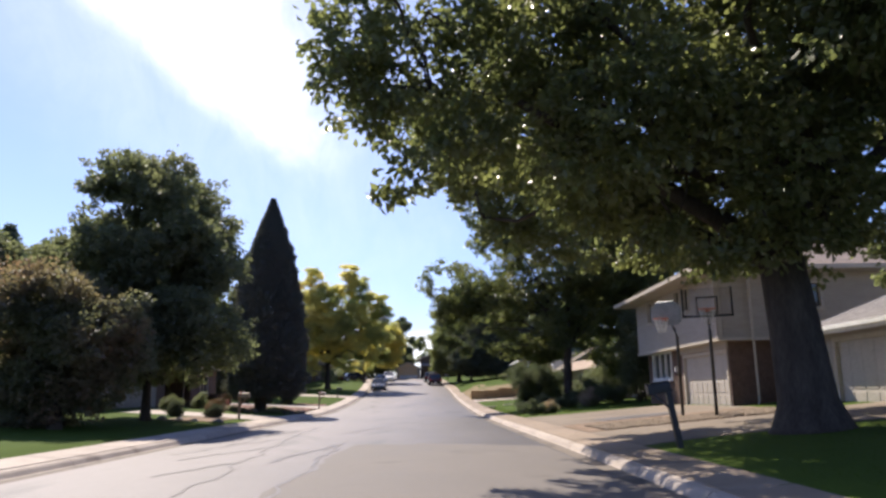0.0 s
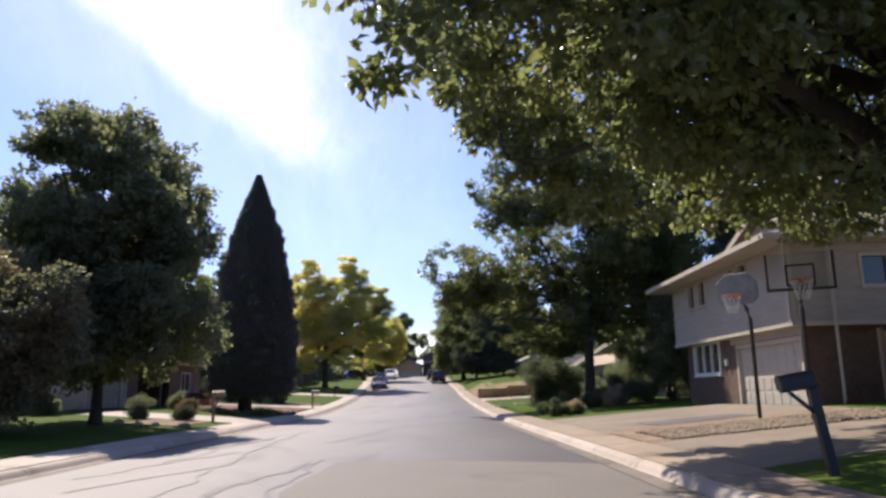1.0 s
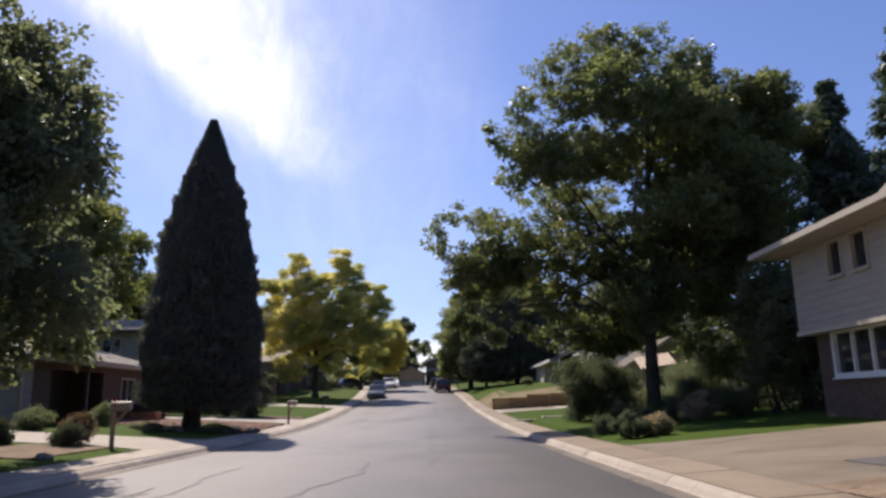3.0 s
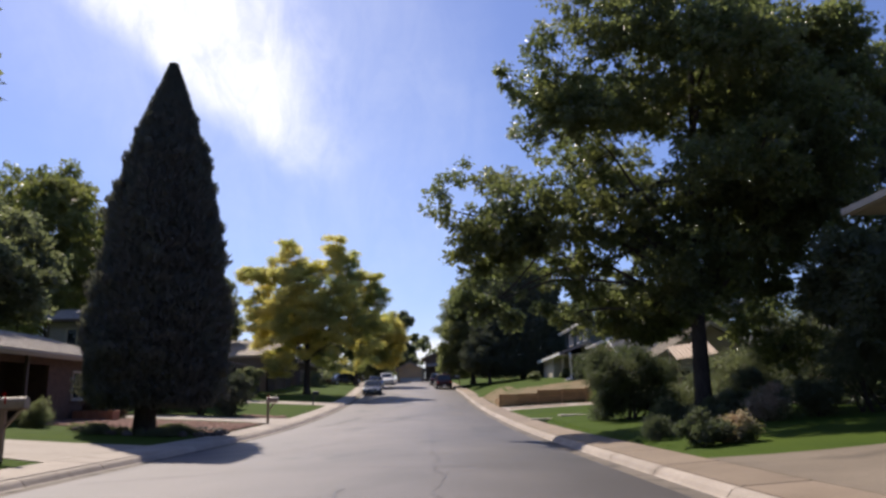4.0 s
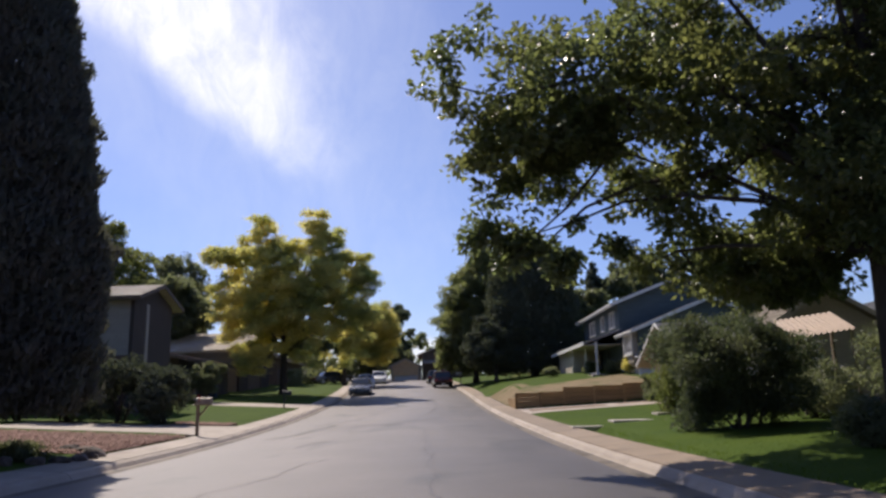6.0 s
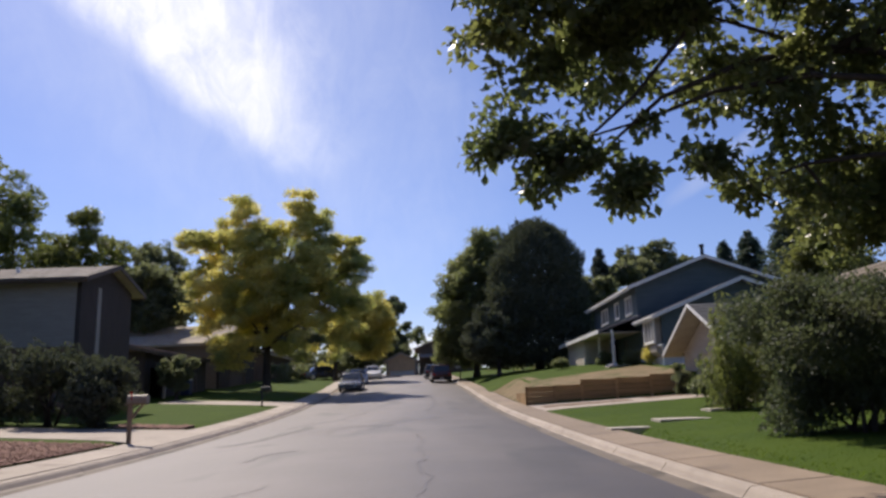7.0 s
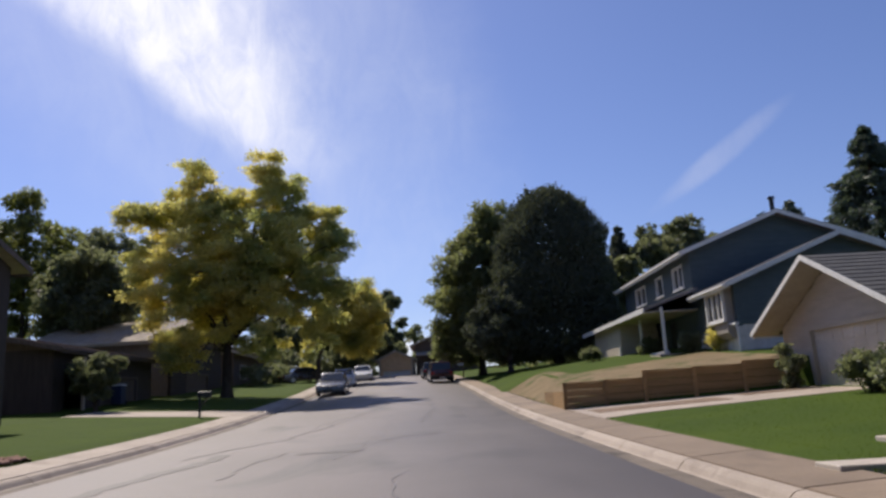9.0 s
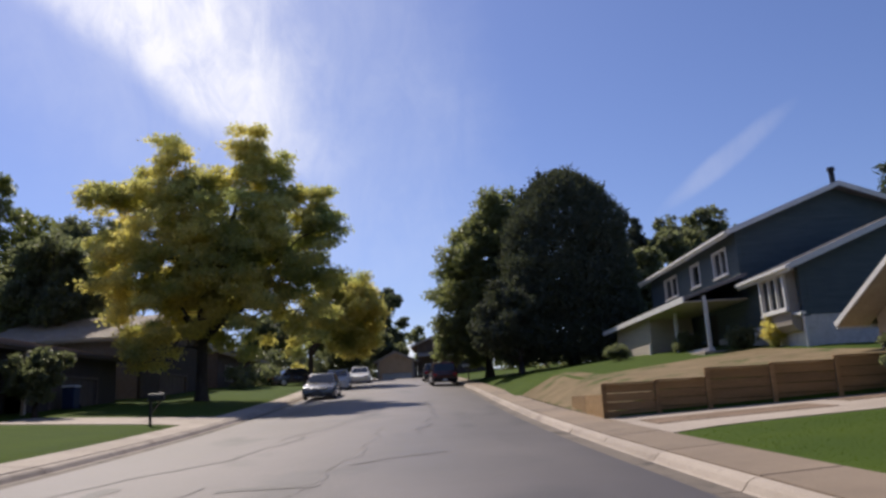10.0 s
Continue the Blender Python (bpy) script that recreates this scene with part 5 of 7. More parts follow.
# woods that close the view all round
def woods(seed, count, leaf_count):
    """Far tree tops behind the houses on every side."""
    rng = rs(seed)
    blobs = []
    for i in range(count):
        a = i / count * math.tau + rng.uniform(-0.02, 0.02)
        r = rng.uniform(150, 185)
        x, y = r * math.sin(a) * 0.8, 45 + r * math.cos(a)
        h = rng.uniform(7, 12)
        z = land(x, y)
        for k in range(5):
            blobs.append((x + rng.normal() * 3, y + rng.normal() * 3, z + h * rng.uniform(0.15, 0.9), rng.uniform(2.2, 3.6)))
    c, d, _ = leaves_in(blobs, leaf_count, rng, 20, 0.9)
    me = leaf_mesh("woods", c, d, 1.3, rng, far=True)
    me.materials.append(DARK_LEAF)
    tagged(new("woods", me), "far belt of dark green trees", "woods", kind="stuff")


woods(600, 130, 38000)

for k, (x, y, r) in enumerate(((-10.6, 45.3, 0.9), (-12.4, 45.0, 1.0), (-13.4, 46.6, 0.9), (-11.2, 48.6, 0.8), (-10.1, 46.8, 0.8))):
    shrub("low dark ground cover round the juniper's foot", at(x, y), (r, r * 0.8, 0.10), 0.05, 4500, DARK_LEAF, 700 + k, name="ground_cover")
for k, (x, y) in enumerate(((-16.5, 53.6),)):
    t = thing("brick_planter", at(x, y), "low orange brick planter with rusty plants", "planter")
    z = land(x, y)
    part("planter_wall", bevelled(boxes((x - 0.9, x + 0.9, y - 0.35, y + 0.35, z - 0.1, z + 0.42)), 0.02, 1), PLANTER_BRICK, t)
    part("soil", boxes((x - 0.8, x + 0.8, y - 0.26, y + 0.26, z + 0.424, z + 0.44)), DIRT, t)
    shrub("rusty plants growing in a brick planter", (x, y, z + 0.42), (0.75, 0.3, 0.2), 0.08, 2500, RUST_LEAF, 720 + k)


def hedge_rows(rows_, seed, count):
    """Clipped and straggling hedges that close the gardens at the far bend."""
    rng = rs(seed)
    blobs = []
    for (xa, ya), (xb, yb), h in rows_:
        n = int(math.hypot(xb - xa, yb - ya) / 0.9)
        for i in range(n + 1):
            x, y = xa + (xb - xa) * i / n, ya + (yb - ya) * i / n
            z = land(x, y)
            for f in (0.25, 0.7):
                blobs.append((x + rng.normal() * 0.2, y + rng.normal() * 0.3, z + h * f, h * 0.42 * rng.uniform(0.8, 1.2)))
    c, d, _ = leaves_in(blobs, count, rng, 20, 0.35)
    me = leaf_mesh("hedge", c, d, 0.34, rng, far=True)
    me.materials.append(DARK_LEAF)
    tagged(new("hedge", me), "far dark garden hedges at the bend", "hedge", kind="stuff")


hedge_rows((((-36, 126), (-9.8, 131), 2.6), ((4.8, 122), (30, 126), 2.6), ((-17, 108), (-17, 124), 1.6), ((6, 109), (30, 111), 2.4), ((-21, 125.5), (-9.6, 127.5), 3.2)), 620, 36000)

g = rs(75)
broad_tree("small dark round tree beside a house entry", at(-17.2, 81.0), 0.7, crown_blobs((-17.2, 81.0, land(-17.2, 81) + 1.7), (1.5, 1.4, 1.1), 22, 0.45, g, 0.3), 0.14, 14000, DARK_LEAF, BARK, 0.08, 76, limbs=7, spread=0.16, twigs=8, far=True)
shrub("small yellow-green bush behind the parked cars", at(-14.0, 118.6), (1.35, 1.2, 0.95), 0.16, 5000, YELLOW_LEAF, 730)

# ---- houses ----
def cells(a0, a1, z0, z1, holes):
    """The rectangle cut up round its openings."""
    aa = sorted({a0, a1, *[v for h in holes for v in h[:2] if a0 < v < a1]})
    zz = sorted({z0, z1, *[v for h in holes for v in h[2:] if z0 < v < z1]})
    out = []
    for zl, zh in zip(zz, zz[1:]):
        run = None
        for al, ah in zip(aa, aa[1:]):
            ca, cz = (al + ah) / 2, (zl + zh) / 2
            if any(h[0] < ca < h[1] and h[2] < cz < h[3] for h in holes):
                if run:
                    out.append((*run, zl, zh))
                run = None
            else:
                run = (run[0], ah) if run else (al, ah)
        if run:
            out.append((*run, zl, zh))
    return out


def each_box(name, specs, material, parent, label=""):
    """Several boards, each a part of its own."""
    for b in specs:
        part(name, boxes(b), material, parent, label)


def wall(parent, axis, c, out, a0, a1, z0, z1, material, holes=(), lap=0.0, thick=0.2, label=""):
    """An upright wall in the plane axis = c that faces out (+1 or -1), with openings; lap: the height of its siding boards."""
    if axis == "y":      # butts against the walls of the other axis
        a0, a1 = a0 + thick + 0.003, a1 - thick - 0.003
    bm = bmesh.new()
    rows_ = []

    aa = sorted({a0, a1, *[v for k in holes for v in k[:2] if a0 < v < a1]})
    zz = sorted({z0, z1, *[v for k in holes for v in k[2:] if z0 < v < z1]})
    na, nz = len(aa) - 1, len(zz) - 1

    def solid(i, j):
        if not (0 <= i < na and 0 <= j < nz):
            return False
        ca, cz = (aa[i] + aa[i + 1]) / 2, (zz[j] + zz[j + 1]) / 2
        return not any(k[0] < ca < k[1] and k[2] < cz < k[3] for k in holes)

    vert = {}

    def v_at(i, j, side):
        if (i, j, side) not in vert:
            d = c - out * thick * side
            vert[i, j, side] = bm.verts.new((d, aa[i], zz[j]) if axis == "x" else (aa[i], d, zz[j]))
        return vert[i, j, side]

    for i in range(na):
        for j in range(nz):
            if not solid(i, j):
                continue
            for side in (0, 1):
                bm.faces.new([v_at(i, j, side), v_at(i + 1, j, side), v_at(i + 1, j + 1, side), v_at(i, j + 1, side)])
            for di, dj, e0, e1 in ((-1, 0, (i, j), (i, j + 1)), (1, 0, (i + 1, j), (i + 1, j + 1)), (0, -1, (i, j), (i + 1, j)), (0, 1, (i, j + 1), (i + 1, j + 1))):
                if not solid(i + di, j + dj):
                    bm.faces.new([v_at(*e0, 0), v_at(*e1, 0), v_at(*e1, 1), v_at(*e0, 1)])
    if lap:
        rows_ = cells(a0, a1, z0, z1, holes)
    ob = part("wall", bm, material, parent, label)
    for al, ah, zl, zh in rows_:
        k = math.ceil((zl - z0) / lap - 1e-6)
        z = z0 + k * lap
        while z < zh - 0.03:
            top = min(z + lap - 0.008, zh)
            bb = bmesh.new()
            v = box(bb, 0, 1, 0, 1, 0, 1)
            for i, q in enumerate(v):
                a = al if i % 4 in ((0, 3) if axis == "y" else (0, 1)) else ah
                far = i % 4 in ((0, 1) if axis == "y" else (0, 3))
                zz = z if i < 4 else top
                d = 0.0 if far else (0.016 if i < 4 else 0.005)
                q.co = (c + out * d, a, zz) if axis == "x" else (a, c + out * d, zz)
            part("siding_board", bb, material, ob)
            z += lap
    return ob


def window(parent, axis, c, out, a0, a1, z0, z1, frame_mat=TRIM_WHITE, mullions=1, border=0.09):
    """A framed window: casing, glazing bars, sill and panes set back in the opening."""

    def b(al, ah, zl, zh, d0, d1):
        lo, hi = sorted((c + out * d0, c + out * d1))
        return (lo, hi, al, ah, zl, zh) if axis == "x" else (al, ah, lo, hi, zl, zh)

    w = border
    bm = bmesh.new()
    rings = []
    for d in (-0.12, 0.05):
        for g_ in (w, 0.0):
            pts = []
            for a, z in ((a0 - g_, z0 - g_), (a1 + g_, z0 - g_), (a1 + g_, z1 + g_), (a0 - g_, z1 + g_)):
                pts.append(bm.verts.new((c + out * d, a, z) if axis == "x" else (a, c + out * d, z)))
            rings.append(pts)
    for r, s in ((rings[0], rings[1]), (rings[2], rings[3]), (rings[0], rings[2]), (rings[1], rings[3])):
        for i in range(4):
            bm.faces.new((r[i], r[(i + 1) % 4], s[(i + 1) % 4], s[i]))
    ob = part("window", bm, frame_mat, parent)
    for i in range(mullions):
        a = a0 + (a1 - a0) * (i + 1) / (mullions + 1)
        part("glazing_bar", boxes(b(a - 0.035, a + 0.035, z0, z1, -0.11, 0.02)), frame_mat, ob)
    part("sill", boxes(b(a0 - w - 0.04, a1 + w + 0.04, z0 - w - 0.045, z0 - w - 0.003, -0.02, 0.11)), frame_mat, ob)
    for i in range(mullions + 1):
        s = (a1 - a0) / (mullions + 1)
        part("pane", boxes(b(a0 + s * i + 0.02, a0 + s * (i + 1) - 0.02, z0 + 0.02, z1 - 0.02, -0.085, -0.075)), GLASS, ob)
    return ob


def garage_door(parent, axis, c, out, a0, a1, z0, z1, material=DOOR_PAINT, trim=TRIM_WHITE, rows=4, cols=6):
    def b(al, ah, zl, zh, d0, d1):
        lo, hi = sorted((c + out * d0, c + out * d1))
        return (lo, hi, al, ah, zl, zh) if axis == "x" else (al, ah, lo, hi, zl, zh)

    door = part("garage_door", boxes(b(a0, a1, z0, z1, -0.14, -0.10)), material, parent, "pale panelled garage door")
    h, w = (z1 - z0) / rows, (a1 - a0) / cols
    for i in range(rows):
        for j in range(cols):
            part("door_panel", bevelled(boxes(b(a0 + w * j + 0.06, a0 + w * (j + 1) - 0.06, z0 + h * i + 0.05, z0 + h * (i + 1) - 0.05, -0.105, -0.085)), 0.006, 1), material, door)
    each_box("door_casing", (b(a0 - 0.12, a0 + 0.02, z0, z1 + 0.12, -0.17, 0.03), b(a1 - 0.02, a1 + 0.12, z0, z1 + 0.12, -0.17, 0.03), b(a0 + 0.022, a1 - 0.022, z1 - 0.02, z1 + 0.118, -0.17, 0.028)), trim, door)
    return door


def gable_roof(parent, ridge, c, half, z_eave, z_ridge, a0, a1, material, fascia, over=0.45, thick=0.16, label="", ends=None):
    """Two slopes; ridge: the axis along which the ridge runs, c its place, a0 to a1 its length."""
    ends = over if ends is None else ends
    rise = (z_ridge - z_eave) / half
    for s, nm in ((-1, "roof"), (1, "roof")):
        bm = bmesh.new()
        e = c + s * (half + over)
        ze = z_eave - rise * over
        n = max(4, int((half + over) / 0.3))
        top = []
        for i in range(n):      # courses of shingles, each a little proud of the one above
            f0, f1 = i / n, (i + 1) / n
            top += [(c + (e - c) * f0, z_ridge + (ze - z_ridge) * f0 + thick), (c + (e - c) * f1, z_ridge + (ze - z_ridge) * f1 + thick + 0.024)]
        loop3 = [((a0 - ends, u, v) if ridge == "x" else (u, a0 - ends, v)) for u, v in [(e, ze), (c, z_ridge)] + top]
        prism(bm, loop3, ((a1 - a0 + 2 * ends, 0, 0) if ridge == "x" else (0, a1 - a0 + 2 * ends, 0)))
        part(nm, bm, material, parent, label)
    for a in (a0 - ends, a1 + ends):
        for s in (-1, 1):
            bm = bmesh.new()
            e = c + s * (half + over)
            ze = z_eave - rise * over
            q = [(c, z_ridge - 0.03), (e, ze - 0.03), (e, ze + thick + 0.03), (c, z_ridge + thick + 0.03)]
            d = 0.03
            base = a - d if a < (a0 + a1) / 2 else a + 0.002
            loop3 = [((base, u, v) if ridge == "x" else (u, base, v)) for u, v in q]
            prism(bm, loop3, ((d - 0.002, 0, 0) if ridge == "x" else (0, d - 0.002, 0)))
            part("barge_board", bm, fascia, parent)
    for s in (-1, 1):
        e = c + s * (half + over)
        ze = z_eave - rise * over
        lo, hi = sorted((e + s * 0.002, e + s * 0.035))
        gl, gh = sorted((e + s * 0.035, e + s * 0.14))
        if ridge == "x":
            part("eave_board", boxes((a0 - ends, a1 + ends, lo, hi, ze - 0.09, ze + thick)), fascia, parent)
            part("gutter", boxes((a0 - ends, a1 + ends, gl, gh, ze + 0.02, ze + 0.13)), fascia, parent)
        else:
            part("eave_board", boxes((lo, hi, a0 - ends, a1 + ends, ze - 0.09, ze + thick)), fascia, parent)
            part("gutter", boxes((gl, gh, a0 - ends, a1 + ends, ze + 0.02, ze + 0.13)), fascia, parent)


def gable_end(parent, ridge, c, half, z_eave, z_ridge, a, material, thick=0.18):
    """The triangle of wall under a gable."""
    q = [(c - half, z_eave), (c + half, z_eave), (c, z_ridge)]
    bm = bmesh.new()
    prism(bm, [((a + 0.03, u, v) if ridge == "x" else (u, a + 0.03, v)) for u, v in q], ((thick - 0.06, 0, 0) if ridge == "x" else (0, thick - 0.06, 0)))
    ob = part("gable_wall", bm, material, parent)
    n = 9
    for i in range(n):
        za, zb = z_eave + (z_ridge - z_eave) * i / n, z_eave + (z_ridge - z_eave) * (i + 1) / n
        wa, wb = half * (1 - i / n), half * (1 - (i + 1) / n)
        loop = [(c - wa, za), (c + wa, za), (c + wb, zb), (c - wb, zb)] if i < n - 1 else [(c - wa, za), (c + wa, za), (c, zb)]
        loop3 = [((a + 0.02 * (i % 2), u, v) if ridge == "x" else (u, a + 0.02 * (i % 2), v)) for u, v in loop]
        bm = bmesh.new()
        prism(bm, loop3, ((thick, 0, 0) if ridge == "x" else (0, thick, 0)))
        part("siding_board", bm, material, ob)
    return ob


def downspout(parent, x, y, z0, z1, material=TRIM_WHITE):
    bm = bmesh.new()
    tube(bm, [(x, y, z1), (x, y, z0 + 0.25), (x - 0.12, y - 0.12, z0 + 0.06)], [0.045, 0.045, 0.045], 8)
    part("downspout", bm, material, parent)


# the two-storey tan house with the double garage
zA = 0.62
A = thing("house", (14, 31, zA), "two-storey tan house with an overhanging upper floor", "house")
wall(A, "x", 10.4, -1, 26.5, 36.9, zA - 0.3, 3.12, BRICK, [(26.75, 31.45, zA - 0.5, 2.68), (33.2, 36.0, 1.8, 3.0)])
wall(A, "y", 26.5, -1, 10.4, 21.0, zA - 0.3, 3.12, BRICK, [(13.9, 14.9, zA - 0.5, 2.6)], label="brown brick side wall")
wall(A, "y", 36.9, 1, 10.4, 21.0, zA - 0.3, 3.12, BRICK)
wall(A, "x", 21.0, 1, 26.5, 36.9, zA - 0.3, 5.6, SIDING_TAN)
wall(A, "x", 10.0, -1, 26.3, 37.1, 3.12, 5.6, SIDING_TAN, [(34.25, 35.0, 4.4, 5.42), (33.05, 33.8, 4.4, 5.42), (30.2, 30.9, 4.4, 5.42), (29.1, 29.8, 4.4, 5.42)], 0.21)
wall(A, "y", 26.3, -1, 10.0, 21.0, 3.12, 5.6, SIDING_TAN, [(12.2, 13.9, 4.15, 5.1)], 0.21)
wall(A, "y", 37.1, 1, 10.0, 21.0, 3.12, 5.6, SIDING_TAN, (), 0.21)
each_box("floor_overhang", ((9.96, 10.6, 26.2, 37.2, 3.0, 3.118), (10.6, 21, 26.2, 26.48, 3.0, 3.118)), TRIM_TAN, A, "pale band under the overhang")
garage_door(A, "x", 10.4, -1, 26.75, 31.45, zA - 0.02, 2.62, DOOR_PAINT, TRIM_TAN, 4, 8)
part("garage_header", boxes((10.33, 10.398, 26.5, 31.9, 2.76, 2.99)), SIDING_TAN, A)
window(A, "x", 10.4, -1, 33.25, 35.95, 1.85, 2.95, TRIM_WHITE, 2, 0.12)
for y0, y1 in ((34.3, 34.95), (33.1, 33.75), (30.25, 30.85), (29.15, 29.75)):
    window(A, "x", 10.0, -1, y0, y1, 4.45, 5.37, TRIM_TAN, 0, 0.05)
window(A, "y", 26.3, -1, 12.25, 13.85, 4.2, 5.05, TRIM_TAN, 1)
part("side_door", bevelled(boxes((13.92, 14.88, 26.53, 26.58, zA - 0.2, 2.58)), 0.01, 1), DARK_METAL, A, "dark side door")
each_box("corner_board", ((9.97, 10.12, 26.24, 26.298, 3.125, 5.5), (9.94, 9.998, 26.24, 26.4, 3.125, 5.5)), TRIM_TAN, A)
part("garage_jamb", boxes((10.42, 10.58, 26.52, 26.62, 0.4, 2.75)), BRICK, A)
downspout(A, 11.2, 26.13, zA, 5.44, TRIM_TAN)
part("house_lamp", bevelled(boxes((10.25, 10.38, 32.3, 32.42, 2.05, 2.3)), 0.02, 1), LAMP_CLEAR, A, "small glass wall lamp")
bm = bmesh.new()
E0, E1, F0, F1, ZE = 9.15, 21.6, 25.6, 37.8, 5.52
XC, ZC, YM, ZR = 11.9, 6.35, 31.7, 7.55
yc0 = F0 + (YM - F0) * (ZC - ZE) / (ZR - ZE)
yc1 = F1 - (F1 - YM) * (ZC - ZE) / (ZR - ZE)
for loop in ([(E0, F0, ZE), (E0, F1, ZE), (XC, yc1, ZC), (XC, yc0, ZC)], [(E0, F0, ZE), (XC, yc0, ZC), (E1, yc0, ZC), (E1, F0, ZE)], [(XC - 0.35, yc0, ZC), (XC - 0.35, YM, ZR), (E1, YM, ZR), (E1, yc0, ZC)],
             [(E0, F1, ZE), (E1, F1, ZE), (E1, yc1, ZC), (XC, yc1, ZC)], [(XC - 0.35, yc1, ZC), (E1, yc1, ZC), (E1, YM, ZR), (XC - 0.35, YM, ZR)]):
    bm = bmesh.new()
    prism(bm, loop, (0, 0, 0.14))
    part("roof", bm, ROOF_BROWN, A, "low brown shingle roof slope")
bm = bmesh.new()
prism(bm, [(XC, yc0 + 0.1, ZC - 0.05), (XC, yc1 - 0.1, ZC - 0.05), (XC, YM, ZR - 0.06)], (0.1, 0, 0))
part("gable_wall", bm, SIDING_TAN, A)
bm = bmesh.new()
for q in ([(XC - 0.38, yc0 - 0.05, ZC - 0.02), (XC - 0.38, yc0 - 0.05, ZC + 0.2), (XC - 0.38, YM, ZR + 0.2), (XC - 0.38, YM, ZR - 0.02)], [(XC - 0.38, yc1 + 0.05, ZC - 0.02), (XC - 0.38, YM, ZR - 0.02), (XC - 0.38, YM, ZR + 0.2), (XC - 0.38, yc1 + 0.05, ZC + 0.2)]):
    prism(bm, q, (-0.04, 0, 0))
part("barge_board", bm, TRIM_TAN, A)
each_box("soffit", ((E0 + 0.03, 9.97, F0, F1, ZE - 0.06, ZE - 0.005), (9.97, E1, F0, 26.27, ZE - 0.06, ZE - 0.005), (9.97, E1, 37.13, F1, ZE - 0.06, ZE - 0.005)), SOFFIT, A)
each_box("gutter", ((E0 - 0.12, E0, F0 - 0.1, F1 + 0.1, ZE - 0.04, ZE + 0.12), (E0, E1, F0 - 0.12, F0, ZE - 0.04, ZE + 0.12)), TRIM_TAN, A)

bm = bmesh.new()
prism(bm, [(20.95, 26.4, 5.5), (20.95, 37.0, 5.5), (20.95, YM, ZR)], (0.12, 0, 0))
part("gable_wall", bm, SIDING_TAN, A)

# its neighbour nearer the camera: a low tan garage with a grey roof
z0 = 0.7
N = thing("house", (16, 20, z0), "low tan garage wing with a pale roof edge", "house")
wall(N, "x", 12.3, -1, 12.0, 23.4, z0 - 0.3, 3.15, SIDING_TAN, [(17.6, 22.8, z0 - 0.5, 2.75)], 0.21)
wall(N, "y", 23.4, 1, 12.3, 22, z0 - 0.3, 3.15, SIDING_TAN, (), 0.21)
wall(N, "y", 12.0, -1, 12.3, 22, z0 - 0.3, 3.15, SIDING_TAN, (), 0.21)
garage_door(N, "x", 12.3, -1, 17.6, 22.8, z0 - 0.02, 2.7, DOOR_PAINT, TRIM_TAN, 4, 8)
gable_roof(N, "y", 17.2, 4.9, 3.15, 5.0, 12.0, 23.4, ROOF_GREY, TRIM_WHITE)
gable_end(N, "y", 17.2, 4.9, 3.15, 5.0, 23.2, SIDING_TAN)
gable_end(N, "y", 17.2, 4.9, 3.15, 5.0, 12.0, SIDING_TAN)

wall(N, "x", 22.0, 1, 12.0, 23.4, z0 - 0.3, 3.15, SIDING_TAN, ())

gate = thing("wooden_gate", (12.6, 25.2, land(12.6, 25.2)), "pale cedar gate of upright boards between two houses", "gate")
zg = land(12.6, 25.2)
for i in range(8):
    part("gate_board", boxes((12.0 + i * 0.145, 12.13 + i * 0.145, 25.2, 25.23, zg + 0.05, zg + 1.85)), GATE_WOOD, gate)
each_box("rail", ((11.98, 13.16, 25.235, 25.28, zg + 0.35, zg + 0.45), (11.98, 13.16, 25.235, 25.28, zg + 1.45, zg + 1.55)), GATE_WOOD, gate)
part("gate_post", boxes((11.85, 11.97, 25.18, 25.3, zg, zg + 1.95)), POST_WOOD, gate)

# the house with the pale gabled garage
zC = 0.85
C = thing("house", (15, 64, zC), "pale house with a gabled garage facing the street", "house")
wall(C, "x", 10.7, -1, 64.0, 71.6, zC - 0.4, 2.95, SIDING_PALE, [(65.15, 69.75, zC - 0.5, 2.75)], 0.24)
wall(C, "y", 64.0, -1, 10.7, 18, zC - 0.4, 2.95, SIDING_PALE, (), 0.24)
wall(C, "y", 71.6, 1, 10.7, 18, zC - 0.4, 2.95, SIDING_PALE, (), 0.24)
garage_door(C, "x", 10.7, -1, 65.15, 69.75, zC - 0.02, 2.7, DOOR_CREAM, TRIM_TAN, 4, 8)
gable_roof(C, "x", 67.9, 3.7, 2.95, 4.72, 10.7, 18.0, ROOF_DARK, TRIM_WHITE, 0.4, 0.1, ends=0.9)
gable_end(C, "x", 67.9, 3.7, 2.95, 4.72, 10.72, SIDING_PALE)
for e in (-1, 1):       # boarded underside of the overhang
    bm = bmesh.new()
    prism(bm, [(9.83, 67.9, 4.712), (9.83, 67.9 + e * 4.08, 2.76), (9.83, 67.9 + e * 4.08, 2.735), (9.83, 67.9, 4.687)], (0.86, 0, 0))
    part("soffit", bm, SOFFIT, C, "tan boarded underside of the gable overhang")
wall(C, "x", 14.0, -1, 51.0, 64.0, zC - 0.4, 3.1, SIDING_PALE, [(53.0, 55.0, 1.6, 2.7), (58.5, 59.5, zC - 0.5, 2.7)], 0.24)
wall(C, "y", 51.0, -1, 14.0, 23, zC - 0.4, 3.1, SIDING_PALE, (), 0.24)
window(C, "x", 14.0, -1, 53.05, 54.95, 1.65, 2.65, TRIM_WHITE, 1)
part("front_door", bevelled(boxes((14.04, 14.09, 58.52, 59.48, zC - 0.3, 2.68)), 0.01, 1), SIDING_BLUE, C, "blue-grey front door")
